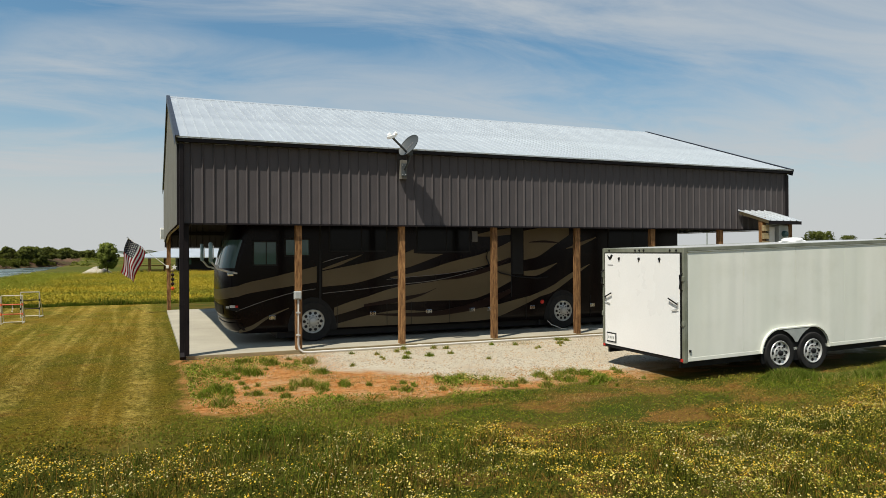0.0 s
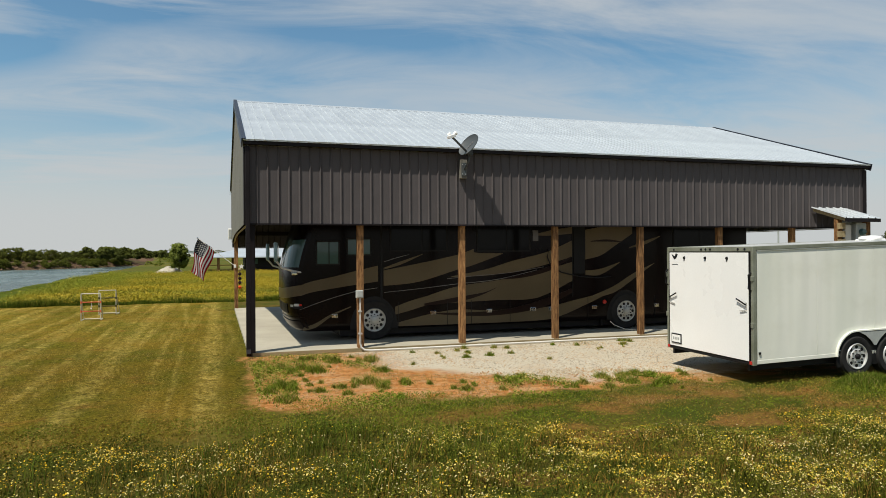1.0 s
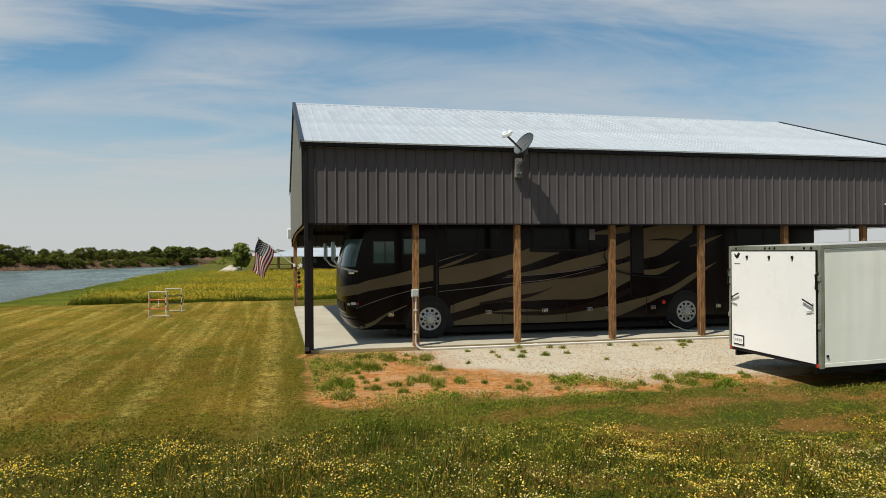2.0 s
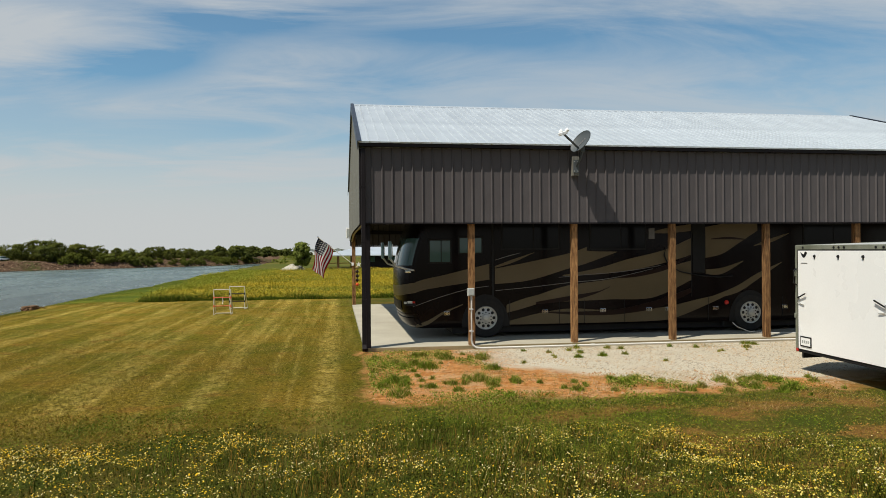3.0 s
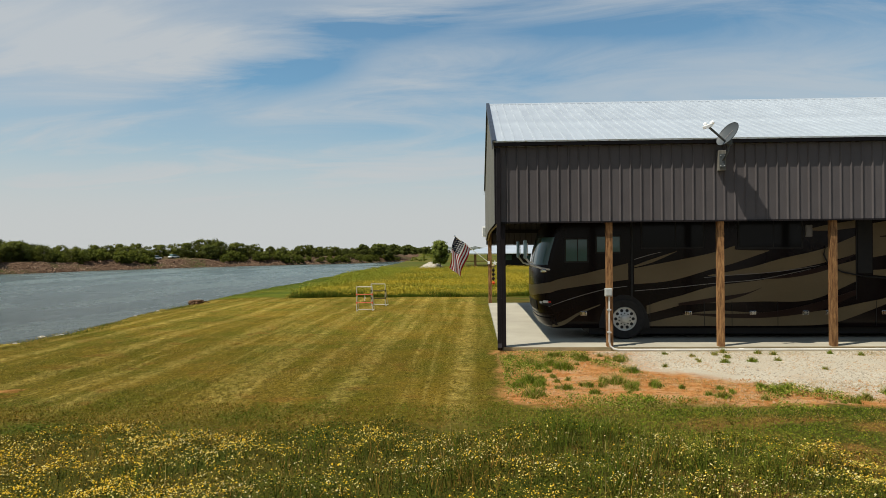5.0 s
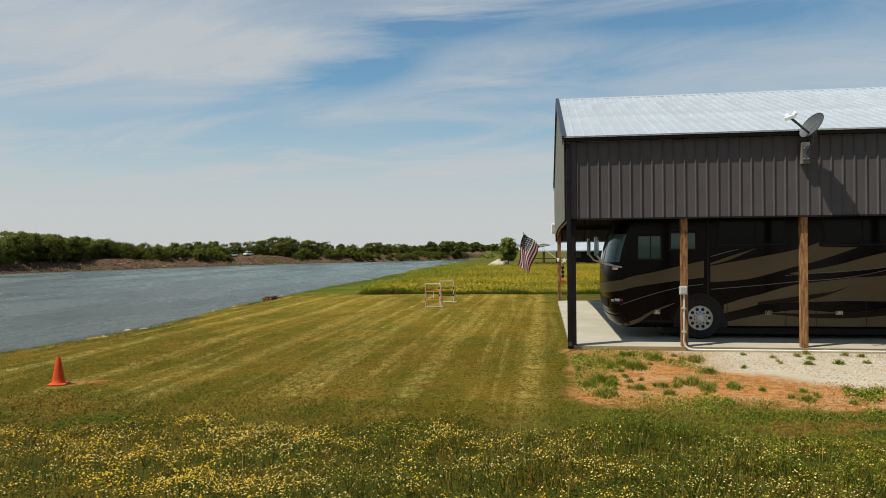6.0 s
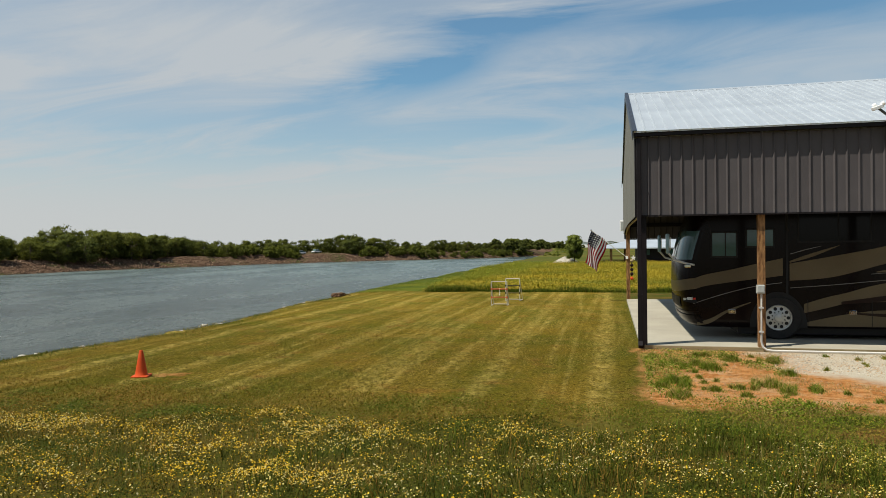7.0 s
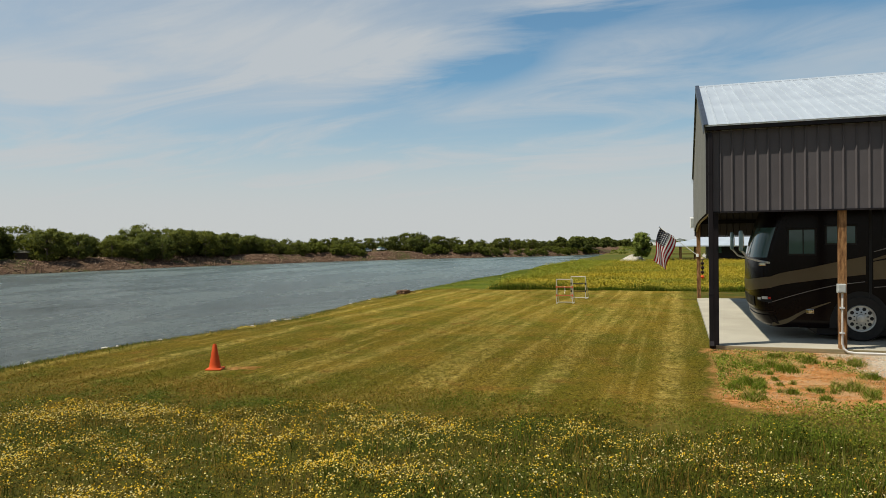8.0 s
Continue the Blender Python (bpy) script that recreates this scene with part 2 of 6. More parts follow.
# Teal base: daylight reflected in and seen through the windows, put into the colour.
M_GLASS = surface("daylit_window_glass", (0.040, 0.085, 0.090), (0.062, 0.125, 0.128), 0.6, 0.05, 0.0, 30, 0.0, 0.02, rough_vary=0.02, spec=0.45)
M_DARKGLASS = surface("black_tinted_glass", (0.005, 0.005, 0.006), (0.007, 0.007, 0.008), 0.6, 0.12, 0.0, 30, 0.0, 0.02, rough_vary=0.02, spec=0.12)
M_WHEEL = surface("dull_wheel_alloy", (0.38, 0.38, 0.36), (0.50, 0.50, 0.47), 3.0, 0.4, 0.5, 40, 0.05, 0.1)
M_RED = surface("red_lamp_lens", (0.45, 0.02, 0.015), (0.5, 0.03, 0.02), 9.0, 0.25, 0.0, 60, 0.0, 0.05)
M_ORANGE = surface("orange_plastic", (0.54, 0.062, 0.010), (0.62, 0.085, 0.014), 5.0, 0.6, 0.0, 60, 0.05, 0.08, dirt=((0.38, 0.055, 0.016), 0.6), spec=0.2)
M_REDBAR = surface("red_plastic_tube", (0.60, 0.10, 0.035), (0.66, 0.13, 0.05), 5.0, 0.45, 0.0, 60, 0.0, 0.08)
# Pale blue base: the sky mirrored in the shell is put into its colour.
M_MIRROR = surface("sky_reflection_mirror_shell", (0.20, 0.31, 0.36), (0.27, 0.40, 0.45), 3.0, 0.3, 0.2, 40, 0.0, 0.05)
M_TUBE = surface("cream_plastic_tube", (0.46, 0.43, 0.34), (0.54, 0.51, 0.42), 3.0, 0.5, 0.0, 60, 0.0, 0.06)
M_ROCK = surface("pale_limestone", (0.33, 0.295, 0.23), (0.46, 0.415, 0.335), 3.0, 0.9, 0.0, 20, 0.5, 0.3)
M_CLOD = surface("orange_soil_clod", (0.27, 0.125, 0.045), (0.44, 0.29, 0.16), 5.0, 0.95, 0.0, 60, 0.3, 0.3, spec=0.1)
M_EARTH = surface("eroded_bank_soil", (0.085, 0.046, 0.024), (0.15, 0.085, 0.045), 5.0, 0.95, 0.0, 30, 0.6, 0.3, spec=0.1)
M_BARK = surface("bark", (0.07, 0.05, 0.035), (0.11, 0.085, 0.06), 6.0, 0.9, 0.0, 30, 0.5, 0.2, (1, 1, 0.3))


def lawn_colour(n):
    """Sun-bleached mown turf: pale clippings in lines along y, a mower's double width apart, over blotchy green and straw."""
    p = n.pos()
    x, y, _ = n.split(p)
    drift = n.math("MULTIPLY", n.math("SUBTRACT", n.noise(n.scaled(p, 0.25, 0.08, 0), 1.0, 3), 0.5), 0.5)
    lane = n.math("DIVIDE", n.math("ADD", n.math("ADD", x, 0.75), drift), 1.98)
    off = n.math("ABSOLUTE", n.math("SUBTRACT", n.math("FRACT", n.math("ADD", lane, 0.5)), 0.5))
    each = n.add("ShaderNodeTexWhiteNoise")
    each.noise_dimensions = "1D"
    n.put(each.inputs["W"], n.math("FLOOR", n.math("ADD", lane, 0.5)))
    line = n.math("MULTIPLY", n.span(off, 0.17, 0.03), n.span(each.outputs["Value"], 0.0, 1.0, 0.45, 1.0, False))
    row = n.add("ShaderNodeCombineXYZ")
    n.put(row.inputs[0], n.math("MULTIPLY", n.math("ADD", x, drift), 2.6))
    n.put(row.inputs[1], n.math("MULTIPLY", y, 0.10))
    faint = n.span(n.noise(row.outputs[0], 1.0, 3, 0.6), 0.46, 0.70, 0.0, 0.75)
    broken = n.noise(n.scaled(p, 6.0, 3.0, 0), 1.0, 6, 0.75)
    patch = n.noise(p, 0.45, 5, 0.65)
    c = n.mix(n.span(patch, 0.36, 0.64), (0.162, 0.108, 0.013), (0.092, 0.086, 0.008))
    pale = n.math("MULTIPLY", n.math("MAXIMUM", line, faint), n.span(broken, 0.37, 0.65, 0.08, 0.80))
    c = n.mix(pale, c, (0.52, 0.385, 0.105))
    c = n.mix(n.span(n.noise(p, 4.0, 5, 0.75), 0.42, 0.75, 0.0, 0.6), c, (0.074, 0.062, 0.008))
    c = n.mix(n.span(n.noise(p, 1.3, 4, 0.6), 0.56, 0.70, 0.0, 0.6), c, (0.175, 0.088, 0.018))
    c = n.mix(n.span(n.math("ADD", x, n.math("MULTIPLY", n.noise(p, 0.8, 3), 1.2)), -0.6, 0.6, 0.0, 0.6), c, (0.070, 0.072, 0.008))
    # Brightness ramp put into the colour: dimmer near, brighter towards the far end.
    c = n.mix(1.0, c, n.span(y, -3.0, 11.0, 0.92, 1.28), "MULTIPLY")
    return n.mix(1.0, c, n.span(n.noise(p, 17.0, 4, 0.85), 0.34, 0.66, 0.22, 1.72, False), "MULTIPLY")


def ground_material():
    m, n, b = shader("ground_cover")
    p = n.pos()
    x, y, z = n.split(p)
    warp = n.math("SUBTRACT", n.noise(p, 0.7, 4, 0.6), 0.5)
    warp2 = n.math("SUBTRACT", n.noise(p, 2.6, 4, 0.65), 0.5)
    wob = n.math("ADD", n.math("MULTIPLY", warp, 2.4), n.math("MULTIPLY", warp2, 0.9))
    xx, yy = n.math("ADD", x, wob), n.math("ADD", y, n.math("MULTIPLY", wob, 0.8))
    fine = n.noise(p, 34.0, 3, 0.7)
    grit = n.noise(p, 90.0, 2, 0.7)
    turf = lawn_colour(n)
    # rough grass before and right of the shelter
    rough = n.mix(n.span(n.noise(p, 0.8, 4, 0.6), 0.35, 0.65), (0.055, 0.070, 0.008), (0.115, 0.088, 0.016))
    rough = n.mix(n.math("MULTIPLY", n.span(n.noise(n.scaled(p, 0.7, 1.3, 0), 1.0, 4, 0.65), 0.50, 0.62, 0.0, 0.8), n.span(x, -1.0, 4.0)), rough, (0.25, 0.115, 0.035))
    rough = n.mix(n.span(fine, 0.3, 0.7, 0.0, 0.6), rough, (0.045, 0.042, 0.012))
    edge = n.math("ADD", x, n.math("MULTIPLY", n.math("ADD", warp2, warp), 0.9))
    near = n.math("MAXIMUM", n.span(yy, -5.9, -7.4), n.span(edge, -0.25, 0.3))
    c = n.mix(near, turf, rough)
    # bare orange soil along the front of the slab
    dirt = n.mix(n.span(n.noise(p, 7.0, 5, 0.75), 0.35, 0.62), (0.30, 0.108, 0.026), (0.49, 0.235, 0.085))
    dirt = n.mix(n.math("MULTIPLY", n.span(n.noise(p, 2.6, 5, 0.7), 0.48, 0.62, 0.0, 0.7), n.span(edge, 0.2, 1.2, 0.2, 1.0)), dirt, (0.44, 0.28, 0.145))
    dirt = n.mix(n.span(n.noise(p, 4.5, 5, 0.7), 0.54, 0.66, 0.0, 0.75), dirt, (0.155, 0.062, 0.018))
    dirt = n.mix(n.span(fine, 0.5, 0.75, 0.0, 0.7), dirt, (0.17, 0.10, 0.03))
    in_dirt = n.math("MULTIPLY", n.math("MULTIPLY", n.span(edge, -0.25, 0.15), n.span(y, 0.3, 0.05)), n.math("MULTIPLY", n.span(yy, -5.7, -5.1), n.span(n.math("ADD", xx, n.math("MULTIPLY", y, 0.3)), 7.6, 5.4)))
    c = n.mix(in_dirt, c, dirt)
    scar = n.math("ADD", n.math("POWER", n.math("SUBTRACT", xx, -8.45), 2.0), n.math("POWER", n.math("SUBTRACT", yy, -4.5), 2.0))
    c = n.mix(n.span(scar, 0.11, 0.01, 0.0, 0.7), c, dirt)
    # crushed limestone drive
    stone = n.mix(n.span(grit, 0.3, 0.7), (0.36, 0.315, 0.235), (0.56, 0.50, 0.395))
    stone = n.mix(n.span(n.noise(p, 1.1, 4, 0.6), 0.45, 0.75, 0.0, 0.5), stone, (0.42, 0.31, 0.20))
    lower = n.math("ADD", n.math("MULTIPLY", n.span(x, 2.0, 5.5), -2.4), -2.1)
    in_stone = n.math("MULTIPLY", n.math("MULTIPLY", n.span(xx, 2.1, 3.2), n.span(n.math("SUBTRACT", yy, lower), -0.5, 0.2)), n.math("MULTIPLY", n.span(y, 0.3, 0.05), n.span(x, 22.0, 19.0)))
    c = n.mix(in_stone, c, stone)
    # unmown meadow beyond, and the open country
    meadow = n.mix(n.span(n.noise(p, 0.35, 4, 0.6), 0.35, 0.65), (0.068, 0.092, 0.012), (0.120, 0.128, 0.014))
    c = n.mix(n.span(n.math("ADD", y, n.math("MULTIPLY", warp2, 0.6)), 17.8, 18.4), c, meadow)
    far = n.mix(n.span(n.noise(p, 0.03, 4, 0.6), 0.35, 0.65), (0.060, 0.076, 0.014), (0.115, 0.098, 0.022))
    c = n.mix(n.span(y, 60, 85), c, far)
    c = n.mix(n.span(y, -14, -22), c, far)
    c = n.mix(n.span(x, 22, 30), c, far)
    # river banks
    bank = n.mix(n.span(n.noise(p, 0.35, 5, 0.7), 0.35, 0.65), (0.055, 0.032, 0.020), (0.125, 0.080, 0.052))
    bank = n.mix(n.span(n.noise(p, 0.09, 4, 0.6), 0.52, 0.66, 0.0, 0.7), bank, (0.050, 0.058, 0.016))
    c = n.mix(n.span(z, -0.25, -0.75), c, bank)
    n.put(b.inputs["Base Color"], c)
    b.inputs["Roughness"].default_value, b.inputs["Specular IOR Level"].default_value = 0.95, 0.03
    n.put(b.inputs["Normal"], n.bump(n.math("ADD", n.math("MULTIPLY", fine, 1.0), n.math("MULTIPLY", grit, 0.7)), 0.8, 0.03))
    return m


def blade_material(name, a, b, dry, dry_share, tint=None):
    """Grass blades: each has its own tone; a share of them is dry."""
    m, n, p = shader(name)
    r = n.add("ShaderNodeNewGeometry").outputs["Random Per Island"]
    pos = n.pos()
    c = n.mix(n.span(r, 0.0, 1.0, smooth=False), a, b)
    r2 = n.math("FRACT", n.math("MULTIPLY", r, 17.31))
    share = n.math("MULTIPLY", n.span(n.noise(pos, 0.7, 3), 0.3, 0.7), 2 * dry_share)
    c = n.mix(n.math("LESS_THAN", r2, share), c, dry)
    if tint:
        c = n.mix(0.5, c, tint(n))
    n.put(p.inputs["Base Color"], c)
    p.inputs["Roughness"].default_value, p.inputs["Specular IOR Level"].default_value = 0.7, 0.06
    p.inputs["Subsurface Weight"].default_value = 0.0
    return m


def leaf_material(name, a, b):
    m, n, p = shader(name)
    g = n.add("ShaderNodeNewGeometry")
    tone = n.add("ShaderNodeObjectInfo").outputs["Random"]
    c = n.mix(g.outputs["Random Per Island"], a, b)
    c = n.mix(n.math("MULTIPLY", tone, 0.6), c, n.mix(1.0, c, (1.3, 1.15, 0.8), "MULTIPLY"))
    n.put(p.inputs["Base Color"], c)
    p.inputs["Roughness"].default_value, p.inputs["Specular IOR Level"].default_value = 0.7, 0.05
    thin = n.add("ShaderNodeBsdfTranslucent")
    n.put(thin.inputs["Color"], n.mix(1.0, c, (1.25, 1.2, 0.6), "MULTIPLY"))
    both = n.add("ShaderNodeMixShader")
    both.inputs[0].default_value = 0.42
    n.put(both.inputs[1], p.outputs[0]), n.put(both.inputs[2], thin.outputs[0])
    n.put(m.node_tree.nodes["Material Output"].inputs["Surface"], both.outputs[0])
    return m


def water_material():
    m, n, p = shader("river_water")
    pos = n.pos()
    streak = n.noise(n.scaled(pos, 0.09, 0.03, 0), 1.0, 5, 0.65)
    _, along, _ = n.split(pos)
    # Paler, bluer with distance: brightness of the reflected sky put into the base colour.
    near_tone = n.mix(n.span(streak, 0.35, 0.65), (0.052, 0.060, 0.050), (0.090, 0.104, 0.090))
    glassy = n.mix(n.span(streak, 0.35, 0.65), (0.085, 0.115, 0.108), (0.140, 0.178, 0.165))
    n.put(p.inputs["Base Color"], n.mix(n.span(along, 20.0, 190.0), near_tone, glassy))
    ripple = n.math("ADD", n.noise(n.scaled(pos, 1.0, 0.7, 1), 1.1, 5, 0.7), n.math("MULTIPLY", n.noise(pos, 0.16, 2), 2.0))
    n.put(p.inputs["Roughness"], n.span(streak, 0.35, 0.65, 0.20, 0.32))
    p.inputs["IOR"].default_value = 1.33
    n.put(p.inputs["Normal"], n.bump(ripple, 1.0, 0.85))
    return m


def rippled_skin():
    """Thin painted aluminium skin, gently buckled between its uprights, with paler vertical bands in its colour."""
    m, n, p = shader("trailer_side_skin")
    v = n.obj()
    wave = n.noise(n.scaled(v, 1.0, 1.0, 0.10), 1.7, 2, 0.45)
    pale_bands = n.noise(n.scaled(v, 1.0, 1.0, 0.08), 1.3, 3, 0.5)
    soil = n.noise(v, 1.4, 4, 0.6)
    c = n.mix(n.span(pale_bands, 0.3, 0.7), (0.68, 0.70, 0.62), (0.79, 0.79, 0.72))
    c = n.mix(n.span(soil, 0.45, 0.75, 0.0, 0.4), c, (0.60, 0.60, 0.51))
    n.put(p.inputs["Base Color"], c)
    p.inputs["Roughness"].default_value, p.inputs["Specular IOR Level"].default_value = 0.32, 0.4
    n.put(p.inputs["Normal"], n.bump(wave, 0.7, 0.06))
    return m


M_SIDE = rippled_skin()
M_GROUND, M_WATER = ground_material(), water_material()
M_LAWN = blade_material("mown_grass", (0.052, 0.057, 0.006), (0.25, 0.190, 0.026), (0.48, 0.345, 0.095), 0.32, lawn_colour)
M_BLADE = blade_material("tall_grass", (0.022, 0.036, 0.003), (0.095, 0.098, 0.009), (0.27, 0.155, 0.03), 0.18)


def strip_colour(n):
    """Green growth broken by drifts of brown, dried-out grass, more of it towards the drive."""
    p = n.pos()
    x, _, _ = n.split(p)
    drift = n.math("ADD", n.noise(n.scaled(p, 0.7, 1.3, 0), 1.0, 4, 0.65), n.span(x, 0.0, 5.5, -0.10, 0.06))
    c = n.mix(n.span(n.noise(p, 2.2, 3, 0.6), 0.35, 0.65), (0.072, 0.122, 0.007), (0.170, 0.182, 0.014))
    turf = n.mix(n.span(x, -6.5, -2.0), (0.200, 0.104, 0.013), (0.150, 0.104, 0.011))
    turf = n.mix(n.span(n.noise(p, 0.9, 4, 0.6), 0.48, 0.62), turf, (0.066, 0.098, 0.008))
    c = n.mix(n.span(x, -1.0, 1.2), turf, c)
    return n.mix(n.span(drift, 0.50, 0.64), c, (0.29, 0.140, 0.034))


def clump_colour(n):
    """Yellower mounds; the dark pockets between them are shade put into leaf colour."""
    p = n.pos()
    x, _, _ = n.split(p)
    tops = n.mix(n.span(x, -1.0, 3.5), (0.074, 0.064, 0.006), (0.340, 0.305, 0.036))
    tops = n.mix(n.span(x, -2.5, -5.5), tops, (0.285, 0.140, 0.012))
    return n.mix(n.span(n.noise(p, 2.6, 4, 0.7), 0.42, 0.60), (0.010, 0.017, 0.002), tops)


M_STRIP = blade_material("short_rough_grass", (0.052, 0.082, 0.006), (0.125, 0.138, 0.012), (0.27, 0.150, 0.038), 0.24, strip_colour)


def meadow_colour(n):
    """Green growth with broad drifts turning gold."""
    p = n.pos()
    drift = n.noise(n.scaled(p, 0.10, 0.22, 0), 1.0, 4, 0.6)
    c = n.mix(n.span(drift, 0.40, 0.60), (0.112, 0.132, 0.011), (0.48, 0.315, 0.020))
    x, y, _ = n.split(p)
    bank = n.math("SUBTRACT", n.math("ADD", x, n.math("MULTIPLY", n.noise(p, 0.3, 3), 4.0)), n.span(y, 18.0, 40.0, -8.5, -5.5, False))
    return n.mix(n.span(bank, 1.5, -1.5), c, (0.115, 0.175, 0.014))


M_MEADOW = blade_material("meadow_grass", (0.105, 0.130, 0.011), (0.36, 0.300, 0.030), (0.46, 0.32, 0.05), 0.3, meadow_colour)
M_WEED = blade_material("weed_leaves", (0.055, 0.088, 0.008), (0.125, 0.155, 0.018), (0.28, 0.22, 0.07), 0.15)
M_RIPRAP = blade_material("brown_riprap", (0.095, 0.055, 0.034), (0.215, 0.140, 0.092), (0.30, 0.21, 0.145), 0.08)
M_PEBBLE = blade_material("crushed_limestone", (0.20, 0.17, 0.125), (0.50, 0.45, 0.36), (0.36, 0.24, 0.13), 0.15)
M_AMBER = blade_material("amber_petals", (0.44, 0.26, 0.012), (0.58, 0.38, 0.025), (0.50, 0.42, 0.15), 0.25)
M_TUFT = blade_material("tuft_grass", (0.066, 0.108, 0.009), (0.190, 0.222, 0.021), (0.36, 0.26, 0.08), 0.2)
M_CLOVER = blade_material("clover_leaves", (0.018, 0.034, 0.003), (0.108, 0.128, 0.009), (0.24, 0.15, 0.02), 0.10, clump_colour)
M_EDGE = blade_material("dark_meadow_edge", (0.040, 0.066, 0.005), (0.090, 0.120, 0.010), (0.20, 0.16, 0.03), 0.1)
M_GOLD = blade_material("golden_meadow_petals", (0.50, 0.36, 0.015), (0.66, 0.50, 0.05), (0.36, 0.28, 0.04), 0.4)
M_YELLOW = blade_material("yellow_petals", (0.46, 0.35, 0.035), (0.58, 0.47, 0.16), (0.44, 0.27, 0.02), 0.35)
M_CREAM = blade_material("white_clover_heads", (0.36, 0.30, 0.12), (0.48, 0.42, 0.22), (0.36, 0.25, 0.05), 0.35)
M_LEAF = leaf_material("broadleaf", (0.082, 0.100, 0.029), (0.108, 0.124, 0.036))
M_LEAF_YOUNG = leaf_material("young_leaf", (0.125, 0.165, 0.036), (0.195, 0.225, 0.058))
M_LEAF_PALE = leaf_material("pale_willow_leaf", (0.080, 0.102, 0.025), (0.115, 0.138, 0.038))

# ---------------------------------------------------------------- ground and river
WATER = -4.0


def near_edge(y):
    """x of the crest of the near bank."""
    y = np.asarray(y, float)
    return np.interp(y, [-400, -40, -8, 0, 8, 16, 40, 100, 140, 240, 352, 420], [-20, -16, -13.4, -12.9, -12.9, -13.3, -13.5, -13.5, -14.6, -20, -29, -26]) + 0.35 * np.sin(y * 0.31) * np.sin(y * 0.12 + 1)


def far_edge(y):
    """x of the water line on the far bank."""
    y = np.asarray(y, float)
    return np.interp(y, [-400, 0, 108, 177, 245, 310, 352, 420], [-180, -166, -151, -138, -108, -50, -36.5, -30]) + 1.6 * np.sin(y * 0.11)


def ground_z(x, y):
    x, y = np.asarray(x, float), np.asarray(y, float)
    d = x - near_edge(y)                                   # inland of the near crest
    near = np.where(d > 0, -0.10 * np.exp(-np.maximum(d, 0) / 1.2), -0.10 + np.maximum(d, -9) * 0.85 - 0.0)
    e = far_edge(y) - x                                    # inland of the far water line
    far = np.where(e > 0, WATER + np.minimum(e, 10) * 0.31 + 0.4 * np.sin(y * 0.23) * np.clip(e / 6, 0, 1), WATER + np.maximum(e, -10) * 0.5)
    z = np.where(d > 0, near, np.maximum(near, np.where(e > -12, far, -9.0)))
    z = np.where((y > 400) & (d < 0), np.maximum(z, -0.3), z)
    roll = 0.03 * np.sin(x * 0.7 + 1.3) * np.sin(y * 0.55) + 0.015 * np.sin(x * 1.9) * np.sin(y * 2.3 + 0.4)
    calm = np.clip((np.abs(x - 8.5) - 9.0) / 1.0, 0, 1) + np.clip((np.abs(y - 6.4) - 6.9) / 1.2, 0, 1)
    dirt = -0.05
    return np.where(d > 0, z + roll * np.clip(calm, 0, 1) + dirt, z)


def build_ground():
    xs = np.unique(np.concatenate([np.linspace(-2400, -230, 12), np.arange(-230, -20, 3.0), np.arange(-20, -14.5, 0.5), np.arange(-14.5, 16, 0.25), np.arange(16, 40, 1.5), np.linspace(40, 2400, 14)]))
    ys = np.unique(np.concatenate([np.linspace(-2400, -60, 12), np.arange(-60, -16, 3.0), np.arange(-16, 22, 0.25), np.arange(22, 80, 1.5), np.arange(80, 430, 3.5), np.linspace(430, 2600, 14)]))
    X, Y = np.meshgrid(xs, ys)
    v = np.stack([X, Y, ground_z(X, Y)], -1).reshape(-1, 3)
    w, h = len(xs), len(ys)
    i = (np.arange(h - 1)[:, None] * w + np.arange(w - 1)[None]).ravel()
    me = raw_mesh("ground", v, np.stack([i, i + 1, i + w + 1, i + w], 1), M_GROUND)
    for f in me.polygons:
        f.use_smooth = True
    tagged(new("ground", me), "mown lawn, bare orange soil, gravel and flowering meadow beside a river", "ground", kind="structure")
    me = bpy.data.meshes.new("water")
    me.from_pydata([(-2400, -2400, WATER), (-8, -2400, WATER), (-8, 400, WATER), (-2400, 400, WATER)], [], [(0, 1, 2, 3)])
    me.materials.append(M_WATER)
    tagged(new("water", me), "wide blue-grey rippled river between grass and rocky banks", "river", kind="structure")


build_ground()

# ---------------------------------------------------------------- the open-sided pole barn
BAY, BAYS = 2.44, 7
LONG, DEEP = BAY * BAYS, 12.9
SIDE_Y, END_X = -0.07, -0.07                                # outer face of the siding
SKIRT_Z = 2.83
EAVE_Y, EAVE_Z, RIDGE_Y, RIDGE_Z = -0.215, 4.59, 6.45, 6.775
SLOPE = (RIDGE_Z - EAVE_Z) / (RIDGE_Y - EAVE_Y)
SLAB = 0.04


def roof_z(y):
    return EAVE_Z + SLOPE * ((y if y < RIDGE_Y else 2 * RIDGE_Y - y) - EAVE_Y)


def rib_profile(width, pitch=0.2286, rise=0.028, slope=0.016, top=0.014, back=0.014):
    """(along, out) across a ribbed steel sheet: narrow tall ribs with flat pans between."""
    out = []
    for k in range(round(width / pitch)):
        o = k * pitch
        out += [(o, 0), (o + slope, rise), (o + slope + top, rise), (o + slope + top + back, 0), (o + pitch * 0.6, 0.0)]
    return out + [(width, 0)]


